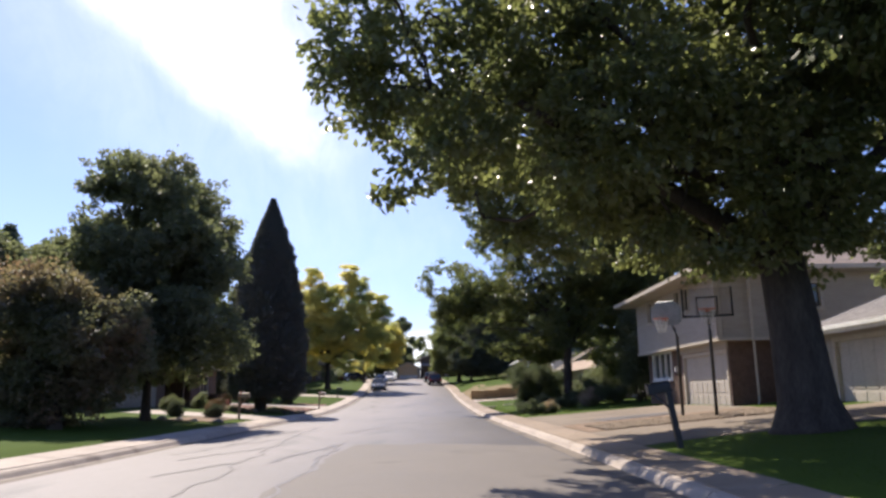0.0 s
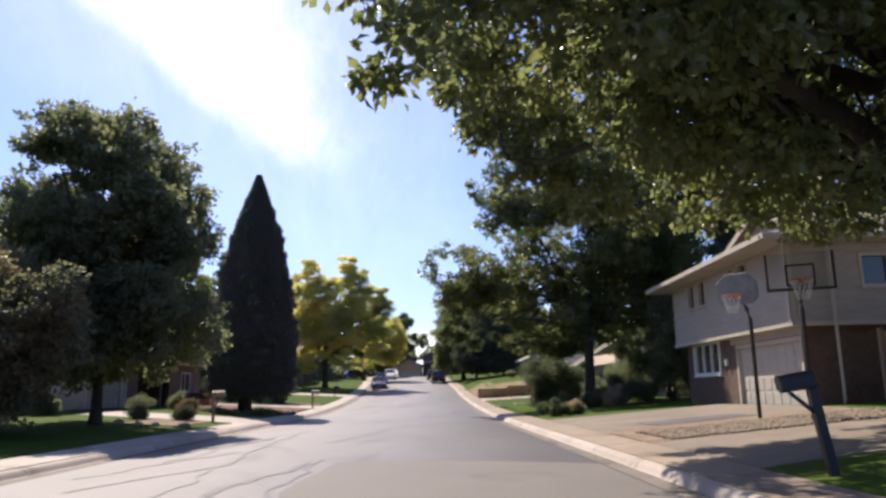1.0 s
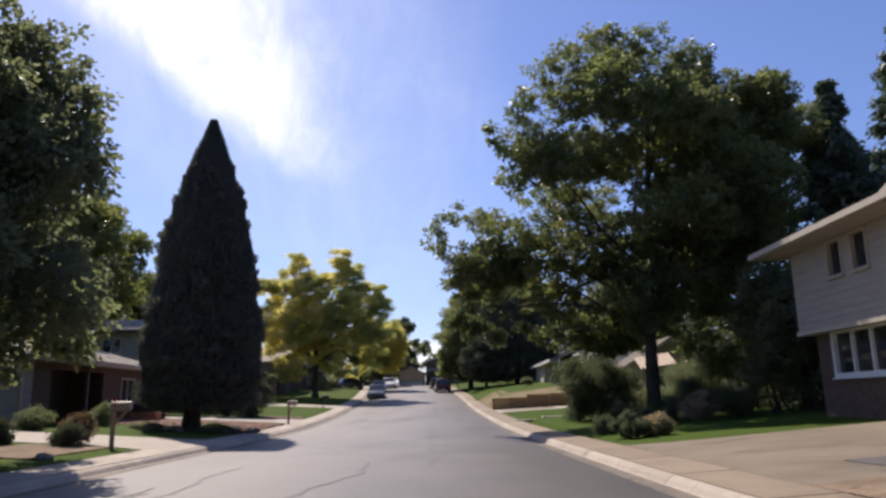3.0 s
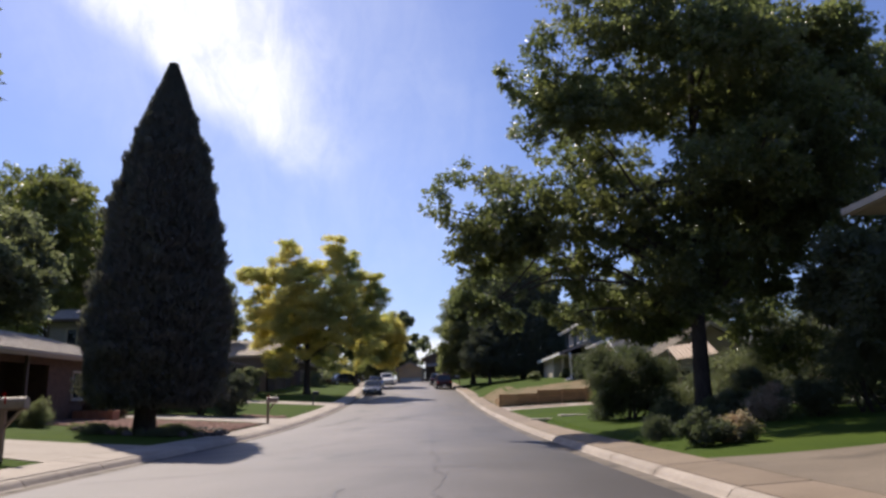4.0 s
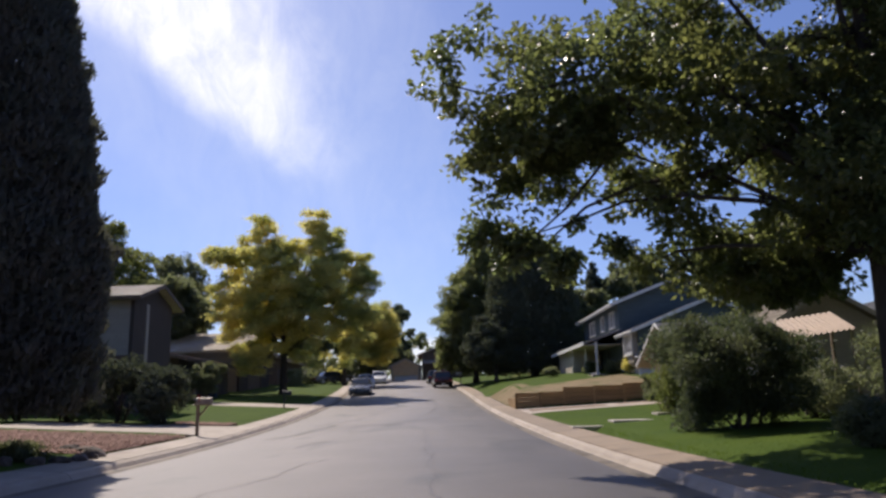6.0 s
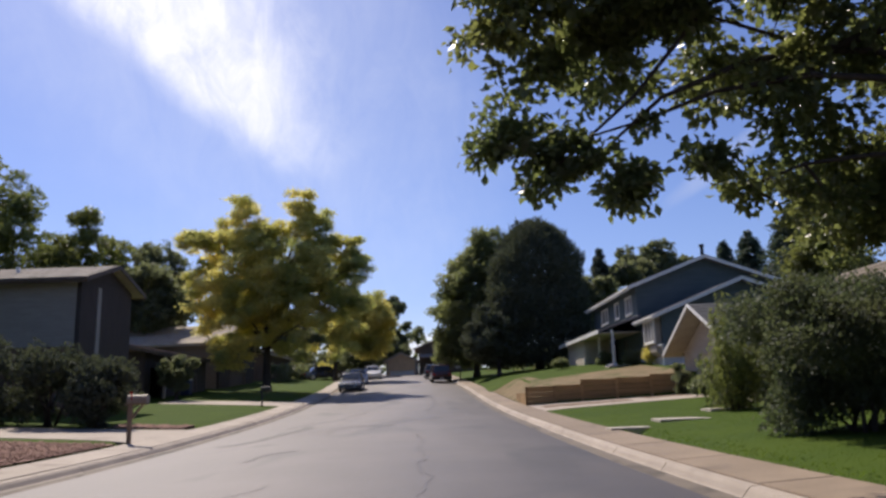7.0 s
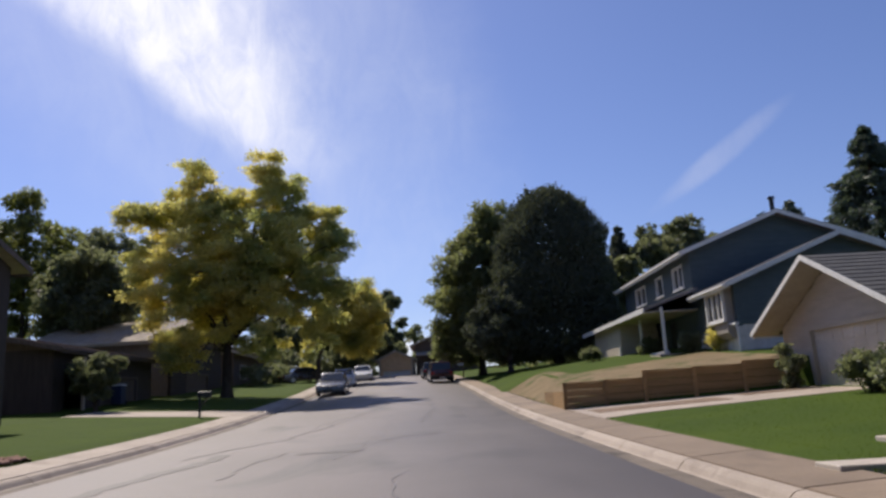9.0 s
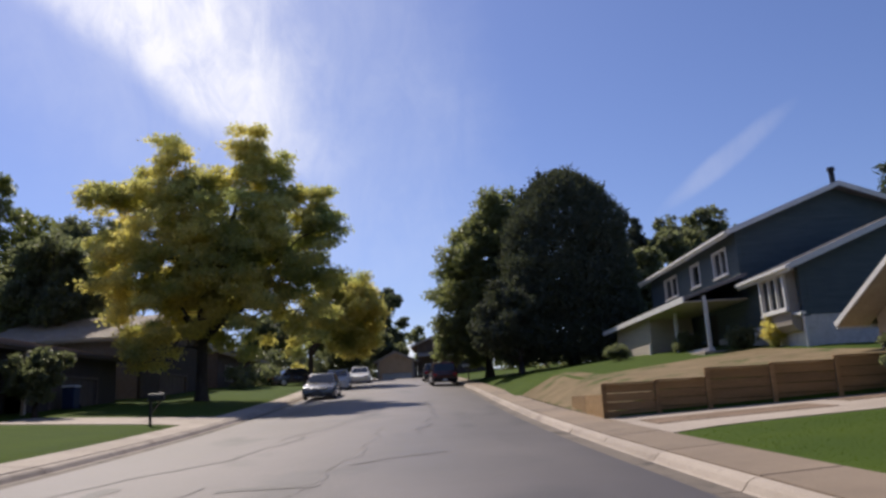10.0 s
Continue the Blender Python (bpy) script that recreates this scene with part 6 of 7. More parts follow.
gable_roof(C, "y", 18.5, 4.5, 3.1, 5.0, 51.0, 64.0, ROOF_DARK, TRIM_WHITE, 0.5, 0.12)
gable_end(C, "y", 18.5, 4.5, 3.1, 5.0, 51.0, SIDING_PALE)

wall(C, "x", 23.0, 1, 51.0, 64.0, zC - 0.4, 3.1, SIDING_PALE, ())
wall(C, "y", 64.0, 1, 18.0, 23.0, zC - 0.4, 3.1, SIDING_PALE, ())
wall(C, "x", 18.0, 1, 64.2, 71.6, zC - 0.4, 2.95, SIDING_PALE, ())
gable_end(C, "x", 67.9, 3.7, 2.95, 4.72, 17.8, SIDING_PALE)
gable_end(C, "y", 18.5, 4.5, 3.1, 5.0, 63.8, SIDING_PALE)

# its low front room under a tan roof
wall(C, "x", 9.3, -1, 54.8, 58.3, zC - 0.6, 3.1, SIDING_PALE, [(55.8, 57.3, 1.5, 2.6)], 0.24)
wall(C, "y", 54.8, -1, 9.3, 13.98, zC - 0.6, 3.1, SIDING_PALE, [(10.1, 11.2, 1.4, 2.5)], 0.24)
wall(C, "y", 58.3, 1, 9.3, 13.98, zC - 0.6, 3.1, SIDING_PALE, (), 0.24)
window(C, "x", 9.3, -1, 55.85, 57.25, 1.55, 2.55, TRIM_WHITE, 1)
window(C, "y", 54.8, -1, 10.15, 11.15, 1.45, 2.45, TRIM_WHITE, 1)
gable_roof(C, "y", 11.6, 2.3, 3.1, 4.45, 54.8, 58.3, ROOF_TAN, TRIM_TAN, 0.4, 0.12, label="tan shingle roof of the front room")
gable_end(C, "y", 11.6, 2.3, 3.1, 4.45, 54.8, SIDING_PALE)
gable_end(C, "y", 11.6, 2.3, 3.1, 4.45, 58.1, SIDING_PALE)

# a small ribbed patio cover that catches the sun between the trees, with a trellis under it
zp = land(9.9, 52.2)
P = thing("patio_cover", (9.9, 52.2, zp), "sagging tan ribbed patio cover on four posts", "awning")
bm = bmesh.new()
ribs = [(9.02 + i * 0.0825, 2.69 + i * 0.0107 + (0.06 if i % 2 else 0.0)) for i in range(23)]
prism(bm, [(x, 51.6, z) for x, z in ribs] + [(x, 51.6, z - 0.02) for x, z in reversed(ribs)], (0, 1.3, 0.62))
part("cover_sheet", bm, AWNING, P, "tan ribbed sheet roof")
for x, y, h in ((9.12, 51.7, 2.72), (10.7, 51.7, 2.92), (9.12, 52.8, 3.24), (10.7, 52.8, 3.44)):
    part("post", bevelled(boxes((x - 0.04, x + 0.04, y - 0.04, y + 0.04, zp - 0.1, h)), 0.01, 1), POST_WOOD, P)
T = thing("trellis", (9.55, 51.95, zp), "white lattice trellis under the patio cover", "trellis")
each_box("trellis_frame", ((9.18, 9.23, 51.91, 51.95, zp, 2.3), (9.87, 9.92, 51.91, 51.95, zp, 2.3), (9.232, 9.868, 51.91, 51.95, 2.24, 2.3)), TRIM_WHITE, T)
for k in range(6):
    for e in (-1, 1):
        bm = bmesh.new()
        z = zp + 0.12 + k * 0.23
        xa, xb = (9.23, 9.87) if e > 0 else (9.87, 9.23)
        y = 51.922 if e > 0 else 51.936
        prism(bm, [(xa, y, z), (xb, y, z + 0.4), (xb, y, z + 0.435), (xa, y, z + 0.035)], (0, 0.01, 0))
        part("lattice_slat", bm, TRIM_WHITE, T)

# the slate blue two-storey house above the retaining wall
zB = 2.2
B = thing("house", (15.8, 85, zB), "two-storey slate blue house with a white-columned porch", "house")
wall(B, "x", 11.3, -1, 81.4, 94.0, zB - 0.6, 7.6, SIDING_BLUE, [(82.55, 84.1, 6.05, 7.15), (85.9, 87.1, 6.1, 7.15), (89.3, 91.4, 6.1, 7.15), (84.5, 85.5, zB - 0.4, 4.5), (87.8, 89.6, 3.0, 4.3)], 0.2)
wall(B, "y", 81.4, -1, 11.3, 20.1, 5.0, 7.6, SIDING_BLUE, (), 0.2)
gable_roof(B, "y", 15.7, 4.4, 7.6, 9.25, 81.4, 94.0, ROOF_GREY, TRIM_WHITE, 0.5)
gable_end(B, "y", 15.7, 4.4, 7.6, 9.25, 81.4, SIDING_BLUE)
window(B, "x", 11.3, -1, 82.6, 84.05, 6.1, 7.1, TRIM_WHITE, 1)
window(B, "x", 11.3, -1, 85.95, 87.05, 6.15, 7.1, TRIM_WHITE, 0)
window(B, "x", 11.3, -1, 89.35, 91.35, 6.15, 7.1, TRIM_WHITE, 1)
window(B, "x", 11.3, -1, 87.85, 89.55, 3.05, 4.25, TRIM_WHITE, 1)
part("front_door", bevelled(boxes((11.35, 11.4, 84.52, 85.48, zB + 0.2, 4.48)), 0.01, 1), DARK_METAL, B, "dark front door")
wall(B, "y", 76.65, -1, 11.3, 20.5, zB - 0.8, 3.55, BRICK_WHITE, ())
wall(B, "y", 76.65, -1, 11.3, 20.5, 3.55, 5.3, SIDING_BLUE, (), 0.2)
wall(B, "x", 11.3, -1, 76.65, 81.38, zB - 0.8, 3.5, BRICK_WHITE, ())
wall(B, "x", 11.3, -1, 76.65, 81.38, 3.5, 5.3, SIDING_BLUE, [(76.95, 79.0, 3.75, 5.15)], 0.2)
gable_roof(B, "y", 15.9, 4.6, 5.3, 7.1, 76.65, 80.2, ROOF_GREY, TRIM_WHITE, 0.5, ends=0.45)
gable_end(B, "y", 15.9, 4.6, 5.3, 7.1, 76.65, SIDING_BLUE)
bay = window(B, "x", 10.92, -1, 77.1, 78.85, 3.88, 5.0, TRIM_WHITE, 2, 0.12)
bm = bmesh.new()
prism(bm, [(10.95, 76.85, 3.7), (11.28, 76.85, 3.7), (11.28, 76.85, 3.02), (11.12, 76.85, 3.05), (10.95, 76.85, 3.25)], (0, 2.25, 0))
box_bay = part("bay_box", bm, SIDING_GREY, B, "boarded grey box under the bay window")
for k in range(4):
    part("siding_board", boxes((10.93, 10.948, 76.85, 79.1, 3.27 + k * 0.11, 3.365 + k * 0.11)), SIDING_GREY, box_bay)
each_box("bay_side", ((10.97, 11.28, 76.9, 76.95, 3.705, 5.14), (10.97, 11.28, 79.0, 79.05, 3.705, 5.14)), SIDING_GREY, B)
part("bay_head", boxes((10.88, 11.28, 76.86, 79.1, 5.142, 5.2)), TRIM_WHITE, B)
part("brick_wainscot", boxes((11.20, 11.278, 81.5, 84.38, zB + 0.1, 3.35)), BRICK_WHITE, B, "pale brick lower wall")
part("brick_wainscot", boxes((11.20, 11.278, 85.62, 88.3, zB + 0.1, 3.0)), BRICK_WHITE, B, "pale brick lower wall")
# porch
part("porch_floor", bevelled(boxes((9.0, 11.19, 80.2, 87.2, zB - 0.4, 2.68)), 0.02, 1), CONCRETE, B)
for x, y in ((9.45, 80.75), (9.42, 84.5)):
    ob = part("porch_column", bevelled(boxes((x - 0.07, x + 0.07, y - 0.07, y + 0.07, 2.69, 4.72)), 0.015, 1), TRIM_WHITE, B, "white square porch column")
    part("column_base", bevelled(boxes((x - 0.14, x + 0.14, y - 0.14, y + 0.14, 2.682, 2.83)), 0.012, 1), TRIM_WHITE, ob)
part("porch_rail", boxes((9.36, 9.46, 80.92, 84.34, 2.70, 2.84)), TRIM_WHITE, B)
bm = bmesh.new()
top = []
for i in range(12):
    f0, f1 = i / 12, (i + 1) / 12
    top += [(11.27 - 2.67 * f0, 80.68, 5.75 - 0.9 * f0), (11.27 - 2.67 * f1, 80.68, 5.775 - 0.9 * f1)]
prism(bm, [(8.6, 80.68, 4.74), (11.27, 80.68, 5.62)] + top, (0, 14.8, 0))
part("porch_roof", bm, ROOF_GREY, B)
each_box("porch_beam", ((8.54, 8.61, 80.63, 95.5, 4.66, 4.9), (9.36, 9.5, 80.7, 87.1, 4.725, 4.9)), TRIM_WHITE, B, "white eave board of the porch")
part("porch_ceiling", boxes((8.62, 11.19, 80.72, 87.15, 4.66, 4.72)), TRIM_TAN, B)
wall(B, "x", 9.0, -1, 87.2, 93.9, zB - 0.6, 4.9, SIDING_PALE, (), 0.2)
wall(B, "y", 87.2, -1, 9.0, 11.28, zB - 0.6, 5.1, SIDING_PALE, (), 0.2)
part("corner_post", boxes((8.86, 8.98, 87.08, 87.19, zB, 3.5)), TRIM_WHITE, B)
bm = bmesh.new()
tube(bm, [(11.05, 76.9, 3.62), (11.12, 76.5, 3.55), (11.2, 76.5, 3.4), (11.2, 76.5, 2.25)], [0.055, 0.055, 0.06, 0.06], 8)
part("downspout", bm, TRIM_WHITE, B)
each_box("ledge", ((11.06, 11.28, 76.35, 78.3, 2.02, 2.17), (11.1, 11.28, 76.5, 77.1, 3.56, 3.66)), TRIM_WHITE, B, "white painted ledge at the wall's foot")
bm = bmesh.new()
tube(bm, [(15.75, 81.4, 9.25), (15.75, 81.4, 10.02)], [0.11, 0.11], 12)
tube(bm, [(15.75, 81.4, 10.02), (15.75, 81.4, 10.16)], [0.17, 0.15], 12)
part("flue_pipe", bm, DARK_METAL, B, "dark metal flue pipe")

wall(B, "x", 20.1, 1, 81.4, 94.0, zB - 0.6, 7.6, SIDING_BLUE, ())
wall(B, "x", 20.5, 1, 76.65, 81.38, zB - 0.8, 5.3, SIDING_BLUE, ())
wall(B, "y", 94.0, 1, 11.3, 20.1, zB - 0.6, 7.6, SIDING_BLUE, ())
gable_end(B, "y", 15.7, 4.4, 7.6, 9.25, 93.8, SIDING_BLUE)

# retaining wall of cedar boards
R = thing("retaining_wall", (6.5, 70, land(6.5, 69.9)), "cedar board retaining wall along a driveway", "wall")
for x0, x1, zt in ((2.75, 4.05, 1.47), (4.05, 5.3, 1.50), (5.3, 6.9, 1.72), (6.9, 8.5, 1.76), (8.5, 10.15, 1.86)):
    zb = land((x0 + x1) / 2, 69.9) - 0.05
    n = 4
    for i in range(n):
        h = (zt - zb) / n
        part("plank", boxes((x0 + 0.012, x1 - 0.012, 69.955 + 0.004 * (i % 2), 70.0, zb + h * i + 0.006, zb + h * (i + 1) - 0.006)), WALL_WOOD, R)
    part("post", bevelled(boxes((x0 - 0.06, x0 + 0.06, 69.90, 69.952, zb - 0.1, zt + 0.03)), 0.008, 1), WALL_WOOD, R)
    part("cap_board", boxes((x0, x1, 69.9, 70.08, zt + 0.002, zt + 0.04)), WALL_WOOD, R)
for i, (y0, y1) in enumerate(((70.02, 72.2), (72.2, 74.4))):
    z = road_z(72)
    for k in range(3):
        part("plank", boxes((2.72, 2.76, y0 + 0.01, y1 - 0.01, z + 0.14 + k * 0.2 - 0.1, z + 0.335 + k * 0.2 - 0.1)), WALL_WOOD, R)

# left side: houses behind the trees
z1 = 0.75
L1 = thing("house", (-20, 46, z1), "low brick and grey-beige house with a pale roof in the shade", "house")
wall(L1, "x", -17.6, 1, 36.0, 45.2, z1 - 0.4, 3.5, SIDING_GREY, [(40.6, 44.4, z1 - 0.5, 2.8)], 0.24)
wall(L1, "x", -17.6, 1, 45.2, 57.0, z1 - 0.4, 3.5, BRICK, [(46.6, 51.4, z1 - 0.3, 3.0), (53.4, 55.0, 1.6, 2.8)], label="brown brick wall with a deep entry")
# back of the recess gets a dark colour that stands for its shade
part("entry_back", boxes((-19.6, -19.5, 46.0, 52.0, z1 - 0.3, 3.3)), SIDING_SHADED, L1, "back wall of the entry, coloured dark for the recess shade")
each_box("entry_side", ((-19.5, -17.82, 46.2, 46.4, z1 - 0.3, 3.3), (-19.5, -17.82, 51.6, 51.8, z1 - 0.3, 3.3)), BRICK, L1)
part("front_door", bevelled(boxes((-19.48, -19.42, 48.2, 49.2, z1 - 0.1, 2.85)), 0.01, 1), DARK_METAL, L1, "dark front door")
part("entry_post", bevelled(boxes((-17.52, -17.38, 49.4, 49.54, z1 - 0.3, 3.3)), 0.01, 1), SIDING_BROWN, L1)
wall(L1, "y", 36.0, -1, -26, -17.6, z1 - 0.4, 3.5, BRICK, ())
wall(L1, "y", 57.0, 1, -26, -17.6, z1 - 0.4, 3.5, BRICK, ())
garage_door(L1, "x", -17.6, 1, 40.6, 44.4, z1 - 0.02, 2.75, SIDING_GREY, TRIM_TAN, 4, 6)
window(L1, "x", -17.6, 1, 53.45, 54.95, 1.65, 2.75, TRIM_TAN, 1)
gable_roof(L1, "y", -21.8, 4.2, 3.5, 4.72, 36.0, 57.0, ROOF_PALE, TRIM_TAN, 0.6)
gable_end(L1, "y", -21.8, 4.2, 3.5, 4.72, 36.0, SIDING_BROWN)

z2 = 1.0
L2 = thing("house", (-21, 73, z2), "two-storey weathered house with a brown gable end", "house")
# street face in the darkened copy, its shade held in the colour
wall(L2, "x", -16.9, 1, 68.0, 73.2, z2 - 0.5, 6.9, SIDING_SHADED)
wall(L2, "y", 68.0, -1, -27, -16.9, 3.9, 6.9, SIDING_GREY, [(-25.7, -24.3, 5.2, 6.3)], 0.22)
window(L2, "y", 68.0, -1, -25.65, -24.35, 5.25, 6.25, TRIM_TAN, 1)
wall(L2, "y", 68.0, -1, -27, -16.9, z2 - 0.5, 3.9, BRICK, [(-23.5, -21.5, 1.9, 3.1)])
wall(L2, "y", 73.2, 1, -27, -16.9, z2 - 0.5, 6.9, SIDING_BROWN, ())
window(L2, "y", 68.0, -1, -23.45, -21.55, 1.95, 3.05, TRIM_TAN, 1)
gable_roof(L2, "x", 70.6, 2.6, 6.9, 7.75, -27.0, -16.9, ROOF_PALE, SIDING_BROWN, 0.5)
gable_end(L2, "x", 70.6, 2.6, 6.9, 7.75, -17.08, SIDING_SHADED)
part("trim_board", boxes((-16.897, -16.86, 69.5, 69.85, 3.2, 6.7)), SIDING_GREY, L2)
bm = bmesh.new()
tube(bm, [(-20.6, 69.4, 7.2), (-20.6, 69.4, 7.75)], [0.09, 0.09], 8)
part("roof_vent", bm, PALE_METAL, L2)
# its low neighbour with a recessed entry
LW = thing("house", (-22, 86, z2 + 0.3), "low dark brick house with a shaded entry", "house")
# front and street walls take the shade-coloured siding too
wall(LW, "y", 80.5, -1, -28, -19.0, z2 - 0.3, 4.5, SIDING_SHADED, [(-25.4, -23.4, 2.4, 3.6)])
window(LW, "y", 80.5, -1, -25.35, -23.45, 2.45, 3.55, TRIM_TAN, 1)
wall(LW, "x", -19.0, 1, 80.5, 92.0, z2 - 0.3, 4.5, SIDING_SHADED, [(81.4, 83.6, z2 - 0.4, 3.6), (85.4, 89.8, z2 - 0.5, 3.4)])
# this recess is coloured for its shade as well
part("entry_back", boxes((-20.3, -20.2, 81.0, 84.0, z2 - 0.3, 4.0)), SIDING_SHADED, LW)
part("entry_post", bevelled(boxes((-18.6, -18.45, 82.4, 82.55, z2 - 0.2, 4.25)), 0.01, 1), TRIM_TAN, LW)
garage_door(LW, "x", -19.0, 1, 85.4, 89.8, z2 + 0.35, 3.35, SIDING_BROWN, SIDING_BROWN, 4, 6)
wall(LW, "y", 92.0, 1, -28, -19.0, z2 - 0.3, 4.5, BRICK, ())
gable_roof(LW, "y", -23.5, 4.5, 4.5, 5.5, 80.5, 92.0, ROOF_BROWN, SIDING_BROWN, 0.6)
gable_end(LW, "y", -23.5, 4.5, 4.5, 5.5, 80.5, SIDING_BROWN)
gable_end(LW, "y", -23.5, 4.5, 4.5, 5.5, 91.8, SIDING_BROWN)

z3 = 1.6
L3 = thing("house", (-22, 100, z3), "brick house with a pale sunlit roof behind a locust tree", "house")
wall(L3, "y", 95.0, -1, -28, -18.9, z3 - 0.4, 6.1, BRICK_LIGHT, [(-25.5, -23.5, 3.0, 4.3)])
# street face beside the tree: shade coloured in, unlike the brick sides
wall(L3, "x", -18.9, 1, 95.0, 106.0, z3 - 0.4, 6.1, SIDING_SHADED, [(98.0, 102.6, z3 - 0.3, 4.0)])
garage_door(L3, "x", -18.9, 1, 98.0, 102.6, z3 + 0.3, 3.95, SIDING_BROWN, SIDING_BROWN, 4, 6)
wall(L3, "y", 106.0, 1, -28, -18.9, z3 - 0.4, 6.1, BRICK_LIGHT, ())
window(L3, "y", 95.0, -1, -25.45, -23.55, 3.05, 4.25, TRIM_TAN, 1)
gable_roof(L3, "x", 100.5, 5.5, 6.1, 7.9, -28.0, -18.9, ROOF_PALE, TRIM_TAN, 0.6)
gable_end(L3, "x", 100.5, 5.5, 6.1, 7.7, -19.08, SIDING_BROWN)

# a dark house and fence farther along, behind the parked cars
L4 = thing("house", (-23, 116, 3.0), "dark brown house in the shade beyond the locust tree", "house")
wall(L4, "x", -19.0, 1, 110.0, 124.0, 2.4, 6.2, SIDING_BROWN, [(112.0, 114.0, 4.0, 5.2)])
wall(L4, "y", 110.0, -1, -28, -19.0, 2.4, 6.2, SIDING_BROWN, ())
window(L4, "x", -19.0, 1, 112.05, 113.95, 4.05, 5.15, TRIM_TAN, 1)
gable_roof(L4, "y", -23.5, 4.5, 6.2, 7.8, 110.0, 124.0, ROOF_BROWN, TRIM_TAN, 0.6)
gable_end(L4, "y", -23.5, 4.5, 6.2, 7.8, 110.0, SIDING_BROWN)

wall(L1, "x", -26.0, -1, 36.0, 57.0, z1 - 0.4, 3.5, BRICK, ())
wall(L2, "x", -27.0, -1, 68.0, 73.2, z2 - 0.5, 6.9, SIDING_BROWN, ())
wall(LW, "x", -28.0, -1, 80.5, 92.0, z2 - 0.3, 4.5, BRICK, ())
wall(L3, "x", -28.0, -1, 95.0, 106.0, z3 - 0.4, 6.1, BRICK_LIGHT, ())
wall(L4, "x", -28.0, -1, 110.0, 124.0, 2.4, 6.2, SIDING_BROWN, ())
gable_end(L1, "y", -21.8, 4.2, 3.5, 4.72, 56.8, SIDING_BROWN)
gable_end(L2, "x", 70.6, 2.6, 6.9, 7.75, -27.0, SIDING_BROWN)
gable_end(L3, "x", 100.5, 5.5, 6.1, 7.7, -28.0, SIDING_BROWN)
gable_end(L4, "y", -23.5, 4.5, 6.2, 7.8, 123.8, SIDING_BROWN)
wall(L4, "y", 124.0, 1, -28, -19.0, 2.4, 6.2, SIDING_BROWN, ())
# the end of the street
zE = road_z(128)
EH = thing("house", (-6, 132, zE), "tan house with a wide garage at the bend of the street", "house")
wall(EH, "y", 128.0, -1, -8.0, -4.15, zE - 0.4, 5.75, SIDING_GOLD, [(-7.55, -4.45, zE - 0.5, 4.62)], 0.2)
wall(EH, "x", -8.0, -1, 128.0, 136.0, zE - 0.4, 5.75, SIDING_TAN, ())
wall(EH, "x", -4.15, 1, 128.0, 136.0, zE - 0.4, 5.75, SIDING_TAN, ())
wall(EH, "y", 136.0, 1, -8.0, -4.15, zE - 0.4, 5.75, SIDING_TAN, ())
garage_door(EH, "y", 128.0, -1, -7.55, -4.45, zE - 0.05, 4.57, TRIM_WHITE, SIDING_GOLD, 4, 6)
gable_roof(EH, "y", -6.08, 1.93, 5.75, 6.65, 128.0, 136.0, ROOF_BROWN, TRIM_TAN, 0.3)
gable_end(EH, "y", -6.08, 1.93, 5.75, 6.65, 128.0, SIDING_GOLD)
EK = thing("house", (0, 133, zE), "dark two-storey house at the bend of the street", "house")
wall(EK, "y", 129.5, -1, -3.9, 4.0, zE - 0.4, 7.4, SIDING_BROWN, [(-0.6, 1.4, 6.2, 7.1), (-3.3, -0.6, zE - 0.5, 5.5)])
wall(EK, "x", 4.0, 1, 129.5, 138, zE - 0.4, 7.4, SIDING_BROWN, ())
wall(EK, "x", -3.9, -1, 129.5, 138, zE - 0.4, 7.4, SIDING_BROWN, ())
window(EK, "y", 129.5, -1, -0.55, 1.35, 6.25, 7.05, TRIM_TAN, 1)
garage_door(EK, "y", 129.5, -1, -3.3, -0.6, zE - 0.05, 5.45, SIDING_BROWN, SIDING_BROWN, 4, 4)
bm = bmesh.new()
prism(bm, [(-3.8, 129.46, 6.5), (-3.8, 128.4, 6.1), (-3.8, 128.4, 6.2), (-3.8, 129.46, 6.62)], (3.2, 0, 0))
part("porch_roof", bm, ROOF_PALE, EK, "pale sunlit roof over the garage")
gable_roof(EK, "y", 0.05, 3.95, 7.4, 9.0, 129.5, 138.0, ROOF_BROWN, TRIM_TAN, 0.5)
gable_end(EK, "y", 0.05, 3.95, 7.4, 9.0, 129.5, SIDING_BROWN)


